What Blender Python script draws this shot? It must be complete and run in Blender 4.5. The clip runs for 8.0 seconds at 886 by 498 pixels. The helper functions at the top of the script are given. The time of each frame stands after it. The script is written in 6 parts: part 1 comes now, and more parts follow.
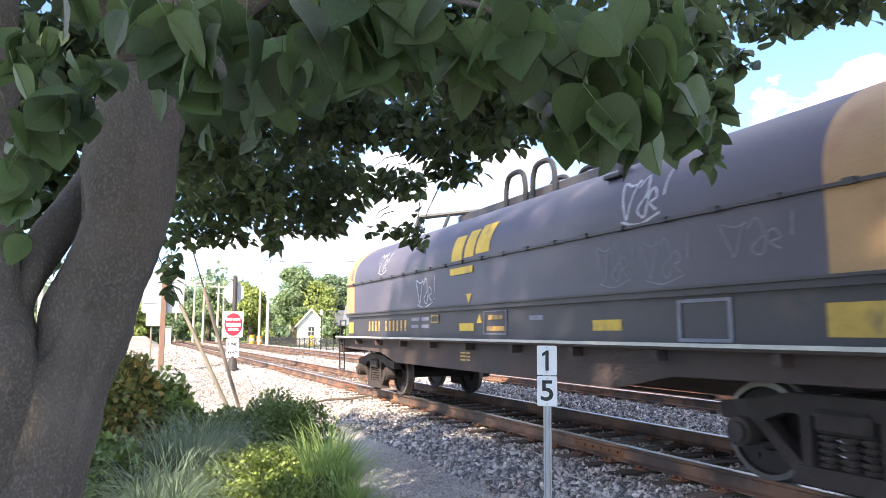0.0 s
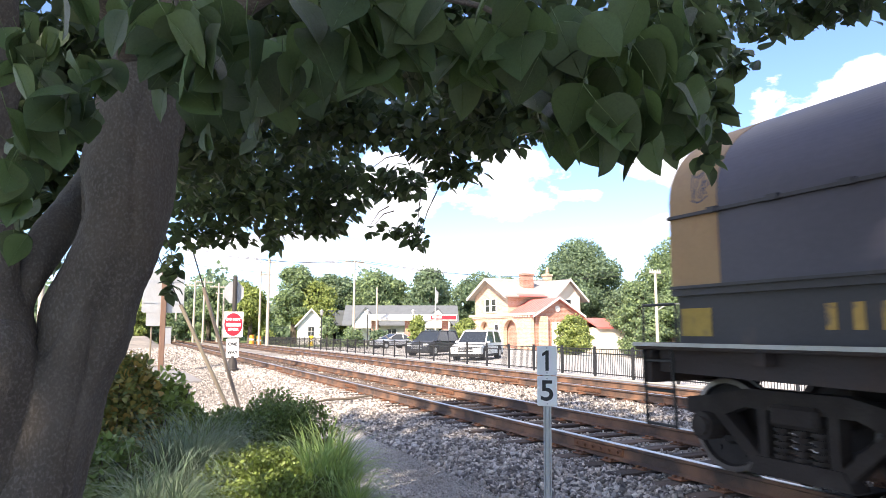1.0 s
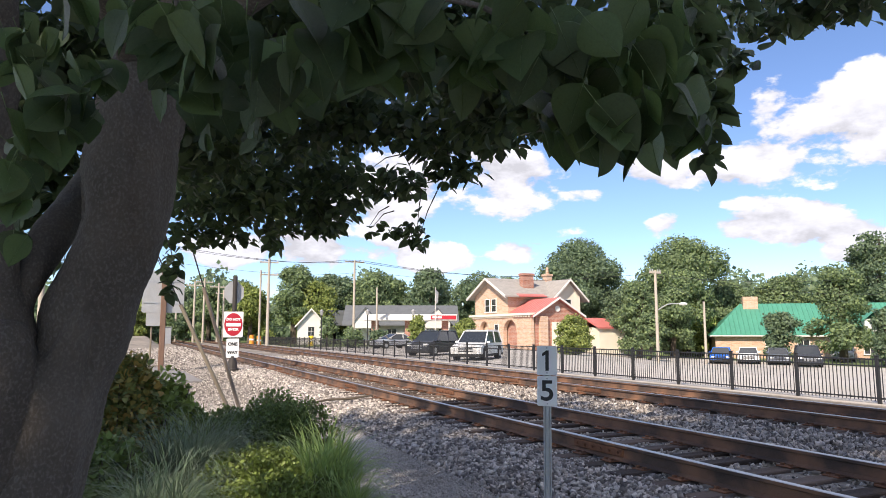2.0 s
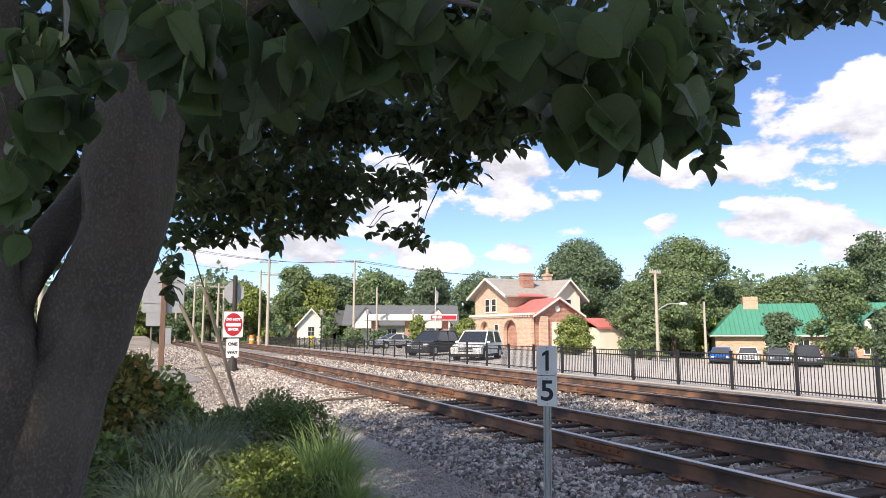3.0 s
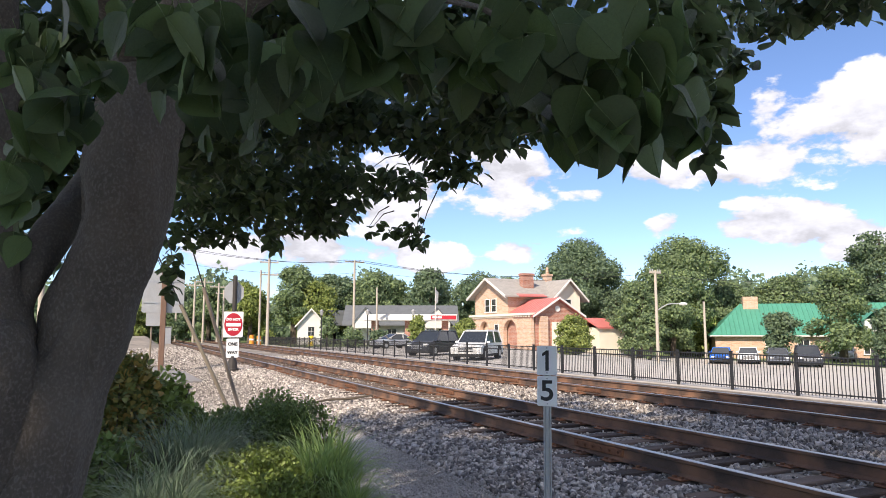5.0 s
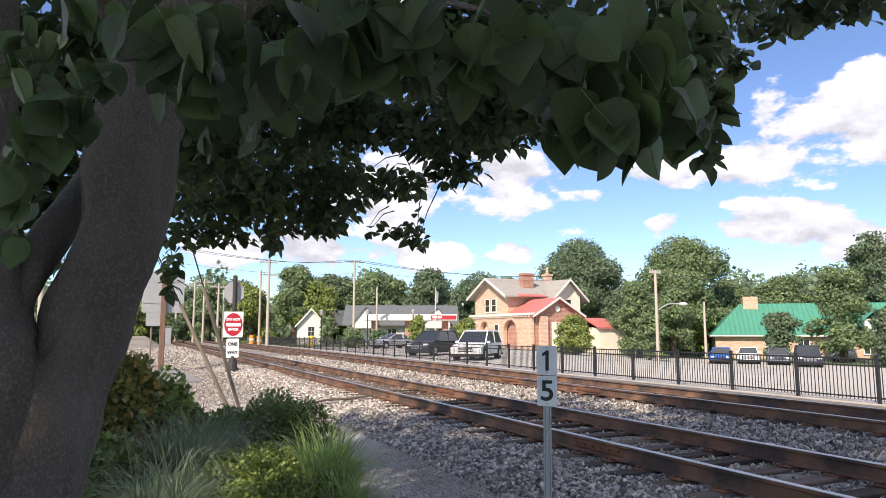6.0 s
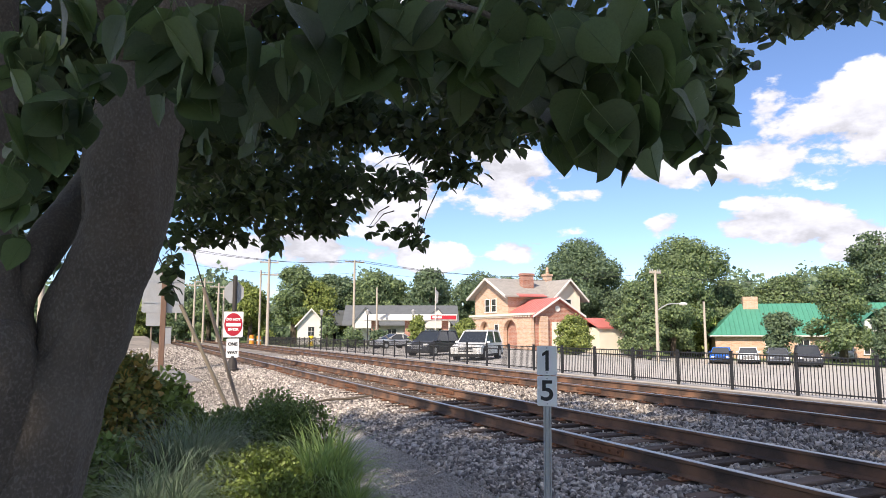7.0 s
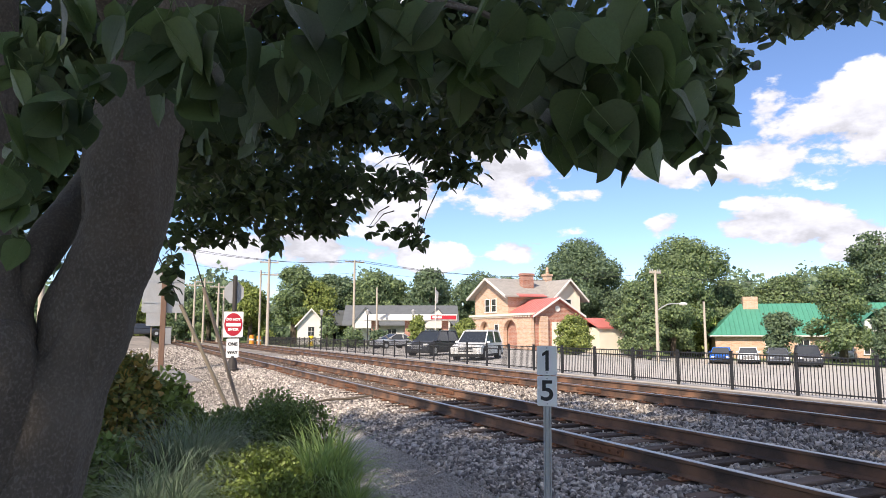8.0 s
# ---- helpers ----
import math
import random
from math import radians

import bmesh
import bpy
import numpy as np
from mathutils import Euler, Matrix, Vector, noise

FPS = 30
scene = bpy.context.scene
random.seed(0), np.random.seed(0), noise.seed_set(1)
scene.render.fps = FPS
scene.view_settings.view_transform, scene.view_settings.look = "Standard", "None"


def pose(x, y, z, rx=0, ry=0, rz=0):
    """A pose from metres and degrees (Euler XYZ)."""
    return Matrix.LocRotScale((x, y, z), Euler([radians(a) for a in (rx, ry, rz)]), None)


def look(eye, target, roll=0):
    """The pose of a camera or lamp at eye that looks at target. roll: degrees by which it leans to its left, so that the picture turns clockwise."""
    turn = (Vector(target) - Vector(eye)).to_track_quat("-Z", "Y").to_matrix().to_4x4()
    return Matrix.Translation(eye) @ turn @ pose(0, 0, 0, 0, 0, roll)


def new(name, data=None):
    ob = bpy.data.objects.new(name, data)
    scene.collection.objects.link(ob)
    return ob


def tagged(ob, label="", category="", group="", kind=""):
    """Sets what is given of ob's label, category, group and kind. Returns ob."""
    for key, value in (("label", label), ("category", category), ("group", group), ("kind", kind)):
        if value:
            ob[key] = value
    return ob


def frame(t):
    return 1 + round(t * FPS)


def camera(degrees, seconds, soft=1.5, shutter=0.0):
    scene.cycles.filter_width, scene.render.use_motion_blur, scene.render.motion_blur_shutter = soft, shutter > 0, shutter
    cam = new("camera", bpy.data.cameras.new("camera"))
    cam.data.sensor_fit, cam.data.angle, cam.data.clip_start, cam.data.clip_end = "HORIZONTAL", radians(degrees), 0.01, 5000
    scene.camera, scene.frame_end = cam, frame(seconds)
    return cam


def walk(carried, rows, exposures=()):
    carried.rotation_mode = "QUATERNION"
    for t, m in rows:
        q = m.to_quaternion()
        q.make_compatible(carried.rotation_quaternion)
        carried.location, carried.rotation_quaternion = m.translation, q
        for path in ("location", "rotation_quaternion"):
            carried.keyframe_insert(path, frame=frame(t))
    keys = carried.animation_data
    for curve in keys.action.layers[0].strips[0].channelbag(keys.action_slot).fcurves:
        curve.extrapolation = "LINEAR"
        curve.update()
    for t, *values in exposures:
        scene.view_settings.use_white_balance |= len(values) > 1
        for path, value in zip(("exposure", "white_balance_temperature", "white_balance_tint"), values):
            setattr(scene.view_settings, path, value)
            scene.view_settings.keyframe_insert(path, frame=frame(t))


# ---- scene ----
# World: +Y runs along the tracks, +X across them, z up; the lot beside the fence is z = 0.
EYE_Z = 1.77
RAIL_TOP = 0.51
cam = camera(66.3, 8.0, soft=0.5, shutter=0.15)
VIEW = look((0, 0, EYE_Z), (math.sin(radians(24.616)), math.cos(radians(24.616)), EYE_Z + math.tan(radians(6.937))))
walk(cam, [(0.0, VIEW), (8.0, VIEW)],
     exposures=[(0.0, 2.45, 7300, 14), (0.6, 2.4, 7300, 14), (0.9, 2.15, 7300, 14), (1.1, 1.8, 7300, 14), (1.3, 1.4, 7300, 14), (1.5, 1.12, 7300, 14), (8.0, 1.12, 7300, 14)])

# ---- light ----
SUN_DIR = Vector((-0.80, -0.60, 0.86)).normalized()
sun = new("sun", bpy.data.lights.new("sun", "SUN"))
sun.data.energy, sun.data.angle, sun.data.color = 3.2, radians(0.53), (1.0, 0.94, 0.85)
sun.matrix_world = look(SUN_DIR * 50, (0, 0, 0))


def make_world():
    w = bpy.data.worlds.new("sky")
    scene.world = w
    w.use_nodes = True
    nt = w.node_tree
    N, L = nt.nodes, nt.links
    bg = N["Background"]
    sky = N.new("ShaderNodeTexSky")
    sky.sky_type, sky.sun_disc = "NISHITA", False
    sky.sun_elevation = math.asin(SUN_DIR.z)
    sky.sun_rotation = math.atan2(SUN_DIR.x, SUN_DIR.y)
    sky.air_density, sky.dust_density, sky.ozone_density = 0.85, 0.0, 3.5
    co = N.new("ShaderNodeTexCoord")
    sep = N.new("ShaderNodeSeparateXYZ")
    L.new(co.outputs["Generated"], sep.inputs[0])

    def m(op, a, b=None, clamp=False):
        n = N.new("ShaderNodeMath")
        n.operation, n.use_clamp = op, clamp
        for i, v in enumerate((a, b)):
            if v is None:
                continue
            if isinstance(v, (int, float)):
                n.inputs[i].default_value = v
            else:
                L.new(v, n.inputs[i])
        return n.outputs[0]
    # clouds lie in a flat layer: project the direction on it
    x, y, z = sep.outputs
    zz = m("MAXIMUM", m("ADD", z, 0.10), 0.02)
    u, v = m("DIVIDE", x, zz), m("DIVIDE", y, zz)
    az = m("ARCTAN2", x, y)
    comb = N.new("ShaderNodeCombineXYZ")
    L.new(m("MULTIPLY", az, 9.0), comb.inputs[0])
    L.new(m("MULTIPLY", z, 17.0), comb.inputs[1])
    comb.inputs[2].default_value = 3.7
    big = N.new("ShaderNodeTexNoise")
    big.inputs["Scale"].default_value, big.inputs["Detail"].default_value = 1.0, 9.0
    big.inputs["Roughness"].default_value = 0.58
    L.new(comb.outputs[0], big.inputs["Vector"])
    # cumulus heaps at true bearings (radians from +Y) and heights
    total = None
    for b, e, rb, re, k in CLOUDS:
        da = m("DIVIDE", m("SUBTRACT", az, b), rb * 1.3)
        de = m("DIVIDE", m("SUBTRACT", z, e), re * 1.3)
        d2 = m("ADD", m("MULTIPLY", da, da), m("MULTIPLY", de, de))
        g = m("MULTIPLY", m("SUBTRACT", 1.0, d2, True), k)
        total = g if total is None else m("MAXIMUM", total, g)
    dens = m("ADD", m("MULTIPLY", m("SUBTRACT", big.outputs["Fac"], 0.5), 3.3), m("SUBTRACT", m("MULTIPLY", total, 0.95), 0.42))
    # heaps are lit from above: compare with the density a little higher up
    comb2 = N.new("ShaderNodeCombineXYZ")
    L.new(m("MULTIPLY", az, 9.0), comb2.inputs[0])
    L.new(m("MULTIPLY", m("ADD", z, 0.016), 17.0), comb2.inputs[1])
    comb2.inputs[2].default_value = 3.7
    above = N.new("ShaderNodeTexNoise")
    above.inputs["Scale"].default_value, above.inputs["Detail"].default_value = 1.0, 4.0
    L.new(comb2.outputs[0], above.inputs["Vector"])
    relief = m("MULTIPLY", m("SUBTRACT", big.outputs["Fac"], above.outputs["Fac"]), 1.5)
    ramp = N.new("ShaderNodeMapRange")
    ramp.interpolation_type = "SMOOTHSTEP"
    ramp.inputs["From Min"].default_value, ramp.inputs["From Max"].default_value = 0.0, 0.26
    L.new(dens, ramp.inputs["Value"])
    shade = N.new("ShaderNodeMapRange")
    shade.inputs["From Min"].default_value, shade.inputs["From Max"].default_value = 0.1, 0.75
    shade.inputs["To Min"].default_value, shade.inputs["To Max"].default_value = 0.84, 1.02
    L.new(dens, shade.inputs["Value"])
    ccol = N.new("ShaderNodeMixRGB")
    ccol.blend_type = "MULTIPLY"
    ccol.inputs[0].default_value = 1.0
    ccol.inputs[1].default_value = (CLOUD_LIGHT * 0.90, CLOUD_LIGHT * 0.975, CLOUD_LIGHT * 1.16, 1)
    L.new(m("MINIMUM", m("MAXIMUM", m("ADD", shade.outputs[0], relief), 0.68), 1.12), ccol.inputs[2])
    mix = N.new("ShaderNodeMixRGB")
    L.new(ramp.outputs[0], mix.inputs[0])
    blue = N.new("ShaderNodeMixRGB")
    blue.blend_type, blue.inputs[0].default_value = "MULTIPLY", 1.0
    blue.inputs[2].default_value = (0.80, 0.90, 1.08, 1)
    L.new(sky.outputs[0], blue.inputs[1])
    L.new(blue.outputs[0], mix.inputs[1])
    L.new(ccol.outputs[0], mix.inputs[2])
    L.new(mix.outputs[0], bg.inputs["Color"])
    bg.inputs["Strength"].default_value = SKY_STRENGTH


SKY_STRENGTH = 0.090
CLOUD_LIGHT = 5.6
# bearing, sine of height, half widths, weight
CLOUDS = [(0.975, 0.262, 0.108, 0.067, 1.2), (1.024, 0.29, 0.067, 0.058, 1.1), (0.865, 0.226, 0.192, 0.035, 1.05), (0.899, 0.29, 0.037, 0.043, 0.85),
          (0.511, 0.211, 0.125, 0.052, 1.1), (0.622, 0.196, 0.05, 0.013, 0.8), (0.35, 0.195, 0.108, 0.071, 1.1), (0.899, 0.137, 0.083, 0.03, 1.1),
          (0.752, 0.148, 0.032, 0.02, 1.0), (0.859, 0.172, 0.032, 0.013, 0.75), (0.53, 0.116, 0.053, 0.022, 1.05), (0.434, 0.112, 0.071, 0.025, 1.05),
          (0.989, 0.11, 0.046, 0.032, 1.0), (0.244, 0.11, 0.1, 0.027, 1.0), (0.862, 0.088, 0.02, 0.009, 0.7), (0.133, 0.117, 0.075, 0.027, 1.0),
          (1.35, 0.20, 0.22, 0.12, 1.0)]
# unseen cumulus added round the rest of the sky to brighten the shade
CLOUDS += [(b, e, w, h, 1.1) for b, e, w, h in ((-0.6, 0.30, 0.34, 0.16), (-1.3, 0.42, 0.40, 0.18), (-2.0, 0.28, 0.36, 0.15), (-2.8, 0.45, 0.42, 0.20), (2.7, 0.26, 0.30, 0.14), (2.1, 0.40, 0.38, 0.18), (1.6, 0.52, 0.34, 0.14), (0.4, 0.62, 0.55, 0.14), (-0.8, 0.70, 0.60, 0.14), (-2.2, 0.74, 0.60, 0.14), (2.5, 0.76, 0.60, 0.14), (1.0, 0.86, 0.80, 0.10))]
make_world()

# ---- materials ----


def mat(name, base, rough=0.6, metal=0.0, var=0.25, scale=6.0, fine=60.0, bump=0.2, tint=None, spec=0.5,
        translucent=0.0, rand=0.0, island=0.0, stain=None, stain_scale=1.2, stain_cover=0.5, stretch=None):
    """Base colour with two scales of noise, optional stains, random per object or island, and fine relief."""
    mt = bpy.data.materials.new(name)
    mt.use_nodes = True
    nt = mt.node_tree
    N, L = nt.nodes, nt.links
    p = N["Principled BSDF"]
    p.inputs["Roughness"].default_value, p.inputs["Metallic"].default_value = rough, metal
    p.inputs["Specular IOR Level"].default_value = spec
    co = N.new("ShaderNodeTexCoord")
    vec = co.outputs["Object"]
    if stretch:
        mp = N.new("ShaderNodeMapping")
        mp.inputs["Scale"].default_value = stretch
        L.new(vec, mp.inputs["Vector"])
        vec = mp.outputs[0]

    def noise_tex(sc, det):
        n = N.new("ShaderNodeTexNoise")
        n.inputs["Scale"].default_value, n.inputs["Detail"].default_value = sc, det
        L.new(vec, n.inputs["Vector"])
        return n.outputs["Fac"]
    a, b = noise_tex(scale, 5.0), noise_tex(fine, 3.0)

    def math2(op, x, y):
        n = N.new("ShaderNodeMath")
        n.operation = op
        for i, v in enumerate((x, y)):
            if isinstance(v, (int, float)):
                n.inputs[i].default_value = v
            else:
                L.new(v, n.inputs[i])
        return n.outputs[0]
    s = math2("ADD", math2("MULTIPLY", math2("SUBTRACT", a, 0.5), var * 2.4), math2("MULTIPLY", math2("SUBTRACT", b, 0.5), var * 1.6))
    if rand:
        oi = N.new("ShaderNodeObjectInfo")
        s = math2("ADD", s, math2("MULTIPLY", math2("SUBTRACT", oi.outputs["Random"], 0.5), rand * 2))
    if island:
        ge = N.new("ShaderNodeNewGeometry")
        s = math2("ADD", s, math2("MULTIPLY", math2("SUBTRACT", ge.outputs["Random Per Island"], 0.5), island * 2))
    s = math2("MAXIMUM", math2("ADD", s, 1.0), 0.15)
    col = N.new("ShaderNodeMixRGB")
    col.blend_type, col.inputs[0].default_value = "MULTIPLY", 1.0
    if tint:
        tm = N.new("ShaderNodeMixRGB")
        tm.inputs[1].default_value, tm.inputs[2].default_value = (*base, 1), (*tint, 1)
        mr = N.new("ShaderNodeMapRange")
        mr.inputs["From Min"].default_value, mr.inputs["From Max"].default_value = 0.35, 0.65
        if island:
            L.new(N["Geometry"].outputs["Random Per Island"], mr.inputs["Value"])
            mr.inputs["From Min"].default_value, mr.inputs["From Max"].default_value = 0.2, 1.0
        elif rand:
            L.new(oi.outputs["Random"], mr.inputs["Value"])
            mr.inputs["From Min"].default_value, mr.inputs["From Max"].default_value = 0.2, 1.0
        else:
            L.new(a, mr.inputs["Value"])
        L.new(mr.outputs[0], tm.inputs[0])
        L.new(tm.outputs[0], col.inputs[1])
    else:
        col.inputs[1].default_value = (*base, 1)
    L.new(s, col.inputs[2])
    out = col.outputs[0]
    if stain:
        sn = noise_tex(stain_scale, 7.0)
        mr2 = N.new("ShaderNodeMapRange")
        mr2.inputs["From Min"].default_value, mr2.inputs["From Max"].default_value = 1.0 - stain_cover - 0.06, 1.0 - stain_cover + 0.1
        L.new(sn, mr2.inputs["Value"])
        sm = N.new("ShaderNodeMixRGB")
        sm.inputs[2].default_value = (*stain, 1)
        L.new(mr2.outputs[0], sm.inputs[0])
        L.new(out, sm.inputs[1])
        out = sm.outputs[0]
    L.new(out, p.inputs["Base Color"])
    if bump:
        bp = N.new("ShaderNodeBump")
        bp.inputs["Strength"].default_value, bp.inputs["Distance"].default_value = bump, 0.5 / fine
        L.new(b, bp.inputs["Height"])
        L.new(bp.outputs[0], p.inputs["Normal"])
    if translucent:
        tr = N.new("ShaderNodeBsdfTranslucent")
        mx = N.new("ShaderNodeMixShader")
        mx.inputs[0].default_value = translucent
        L.new(out, tr.inputs["Color"])
        L.new(p.outputs[0], mx.inputs[1])
        L.new(tr.outputs[0], mx.inputs[2])
        L.new(mx.outputs[0], N["Material Output"].inputs["Surface"])
    return mt


def brick_mat(name, one, two, mortar):
    """Coursed brickwork: blocks of two fired colours, pale joints and slow weathering."""
    mt = mat(name, one, 0.9, var=0.14, scale=0.7, fine=14, bump=0.25)
    nt = mt.node_tree
    N, L = nt.nodes, nt.links
    p = N["Principled BSDF"]
    co, sep, comb = N.new("ShaderNodeTexCoord"), N.new("ShaderNodeSeparateXYZ"), N.new("ShaderNodeCombineXYZ")
    add = N.new("ShaderNodeMath")
    add.operation = "ADD"
    L.new(co.outputs["Object"], sep.inputs[0])
    L.new(sep.outputs[0], add.inputs[0])
    L.new(sep.outputs[1], add.inputs[1])
    L.new(add.outputs[0], comb.inputs[0])
    L.new(sep.outputs[2], comb.inputs[1])
    br = N.new("ShaderNodeTexBrick")
    br.inputs["Color1"].default_value, br.inputs["Color2"].default_value, br.inputs["Mortar"].default_value = (*one, 1), (*two, 1), (*mortar, 1)
    br.inputs["Scale"].default_value, br.inputs["Mortar Size"].default_value = 1.0, 0.012
    br.inputs["Brick Width"].default_value, br.inputs["Row Height"].default_value = 0.34, 0.13
    L.new(comb.outputs[0], br.inputs["Vector"])
    for link in list(nt.links):
        if link.to_node.bl_idname == "ShaderNodeMixRGB" and link.to_node.outputs[0].links and link.to_node.outputs[0].links[0].to_socket == p.inputs["Base Color"]:
            L.new(br.outputs["Color"], link.to_node.inputs[1])
            break
    return mt


M = {}


def def_mats():
    d = M
    d["asphalt_lot"] = mat("asphalt_lot", (0.44, 0.415, 0.385), 0.9, var=0.16, scale=0.25, fine=30, bump=0.3, stain=(0.39, 0.365, 0.335), stain_scale=0.12, stain_cover=0.45)
    d["ground"] = mat("ground", (0.24, 0.21, 0.18), 0.95, var=0.3, scale=1.5, fine=45, bump=0.8, stain=(0.17, 0.15, 0.13), stain_scale=0.4, stain_cover=0.5)
    d["stone"] = mat("stone", (0.57, 0.515, 0.46), 0.85, var=0.22, scale=14, fine=90, bump=0.5, island=0.25)
    d["stone_mid"] = mat("stone_mid", (0.36, 0.32, 0.285), 0.85, var=0.22, scale=14, fine=90, bump=0.5, island=0.3)
    d["stone_dark"] = mat("stone_dark", (0.15, 0.13, 0.118), 0.85, var=0.25, scale=14, fine=90, bump=0.5, island=0.3)
    d["path"] = mat("path", (0.41, 0.375, 0.34), 0.95, var=0.55, scale=6, fine=70, bump=1.0, stain=(0.23, 0.205, 0.18), stain_scale=14, stain_cover=0.45)
    # ground strip by the fence: base colour darkened to stand for shade there
    d["shaded_strip"] = mat("shaded_strip", (0.16, 0.142, 0.126), 0.95, var=0.35, scale=6, fine=45, bump=0.8, stain=(0.11, 0.10, 0.09), stain_scale=0.8, stain_cover=0.45)
    d["grit"] = mat("grit", (0.62, 0.57, 0.52), 0.95, var=0.3, scale=25, fine=110, bump=1.0, island=0.5, tint=(0.34, 0.31, 0.28))
    d["rail"] = mat("rail", (0.080, 0.053, 0.042), 0.8, 0.1, var=0.35, scale=3, fine=60, bump=0.4, stain=(0.205, 0.108, 0.066), stain_scale=1.5, stain_cover=0.50)
    d["rail_head"] = mat("rail_head", (0.50, 0.47, 0.45), 0.32, 1.0, var=0.12, scale=8, fine=90, bump=0.05)
    d["tie"] = mat("tie", (0.068, 0.046, 0.035), 0.9, var=0.4, scale=4, fine=50, bump=0.8, rand=0.35, tint=(0.115, 0.082, 0.064), stretch=(0.25, 2.0, 2.0))
    d["rust"] = mat("rust", (0.17, 0.075, 0.04), 0.85, 0.1, var=0.35, scale=12, fine=80, bump=0.4, rand=0.3)
    d["concrete"] = mat("concrete", (0.34, 0.315, 0.29), 0.9, var=0.15, scale=2, fine=60, bump=0.3, stain=(0.27, 0.245, 0.22), stain_scale=0.8, stain_cover=0.4)
    d["fence"] = mat("fence", (0.018, 0.018, 0.020), 0.45, 0.0, var=0.2, scale=10, fine=80, bump=0.1)
    d["bark"] = mat("bark", (0.090, 0.074, 0.060), 0.9, var=0.42, scale=5, fine=110, bump=1.0, stain=(0.130, 0.112, 0.094), stain_scale=110.0, stain_cover=0.43, stretch=(1, 1, 0.75))
    d["bark_far"] = mat("bark_far", (0.10, 0.08, 0.06), 0.95, var=0.3, scale=3, fine=30, bump=0.4)
    d["leaf"] = mat("leaf", (0.088, 0.126, 0.060), 0.42, var=0.2, scale=20, fine=120, bump=0.15, island=0.35, tint=(0.10, 0.14, 0.055), translucent=0.40)
    d["leaf_near"] = mat("leaf_near", (0.066, 0.104, 0.040), 0.42, var=0.22, scale=25, fine=200, bump=0.25, rand=0.35, tint=(0.075, 0.12, 0.038), translucent=0.40, stain=(0.05, 0.06, 0.02), stain_scale=30, stain_cover=0.3)
    d["vein"] = mat("vein", (0.10, 0.15, 0.05), 0.5, var=0.1, bump=0)
    d["tree_a"] = mat("tree_a", (0.17, 0.25, 0.135), 0.6, var=0.25, scale=0.4, fine=6, bump=0, island=0.4, tint=(0.22, 0.285, 0.125), translucent=0.45)
    d["tree_b"] = mat("tree_b", (0.145, 0.22, 0.138), 0.6, var=0.25, scale=0.4, fine=6, bump=0, island=0.4, tint=(0.175, 0.235, 0.125), translucent=0.45)
    d["tree_c"] = mat("tree_c", (0.21, 0.28, 0.085), 0.6, var=0.25, scale=0.5, fine=6, bump=0, island=0.4, tint=(0.30, 0.34, 0.10), translucent=0.45)
    d["bush"] = mat("bush", (0.23, 0.30, 0.075), 0.5, var=0.3, scale=3, fine=40, bump=0.1, island=0.5, tint=(0.16, 0.21, 0.045), translucent=0.3)
    d["bush_dark"] = mat("bush_dark", (0.17, 0.24, 0.07), 0.5, var=0.3, scale=3, fine=40, bump=0.1, island=0.5, tint=(0.09, 0.14, 0.03), translucent=0.2)
    d["autumn"] = mat("autumn", (0.20, 0.25, 0.07), 0.55, var=0.3, scale=4, fine=40, bump=0.1, island=0.5, tint=(0.28, 0.18, 0.05), translucent=0.25)
    d["grass_pale"] = mat("grass_pale", (0.27, 0.33, 0.21), 0.5, var=0.2, scale=6, fine=60, bump=0, island=0.4, tint=(0.10, 0.16, 0.08), translucent=0.2)
    d["grass"] = mat("grass", (0.33, 0.46, 0.15), 0.5, var=0.2, scale=6, fine=60, bump=0, island=0.4, tint=(0.20, 0.27, 0.07), translucent=0.3)
    d["apron"] = mat("apron", (0.20, 0.19, 0.185), 0.9, var=0.15, scale=0.6, fine=40, bump=0.3)
    d["soil"] = mat("soil", (0.07, 0.05, 0.035), 0.95, var=0.35, scale=8, fine=60, bump=0.8)
    d["lawn"] = mat("lawn", (0.11, 0.15, 0.045), 0.9, var=0.3, scale=0.5, fine=25, bump=0.5)
    d["hood"] = mat("hood", (0.060, 0.055, 0.080), 0.5, var=0.22, scale=1.0, fine=25, bump=0.05, stain=(0.095, 0.085, 0.105), stain_scale=0.9, stain_cover=0.42, stretch=(1, 0.6, 1))
    d["hull"] = mat("hull", (0.036, 0.033, 0.040), 0.55, var=0.25, scale=1.5, fine=30, bump=0.1, stain=(0.085, 0.06, 0.05), stain_scale=1.5, stain_cover=0.33)
    d["sill"] = mat("sill", (0.055, 0.036, 0.031), 0.8, var=0.3, scale=2, fine=30, bump=0.3, stain=(0.045, 0.035, 0.035), stain_scale=1.2, stain_cover=0.45)
    d["band"] = mat("band", (0.34, 0.205, 0.10), 0.6, var=0.15, scale=2, fine=30, bump=0.1, stain=(0.30, 0.16, 0.08), stain_scale=2.5, stain_cover=0.38)
    d["yellow"] = mat("yellow", (0.56, 0.36, 0.035), 0.55, var=0.25, scale=5, fine=40, bump=0.05, stain=(0.33, 0.22, 0.05), stain_scale=3.5, stain_cover=0.36)
    d["chalk"] = mat("chalk", (0.42, 0.42, 0.46), 0.8, var=0.2, scale=10, fine=60, bump=0)
    d["chalk_dim"] = mat("chalk_dim", (0.20, 0.20, 0.25), 0.8, var=0.25, scale=10, fine=60, bump=0)
    d["edge_pale"] = mat("edge_pale", (0.40, 0.39, 0.37), 0.45, 0.3, var=0.25, scale=4, fine=40, bump=0.1)
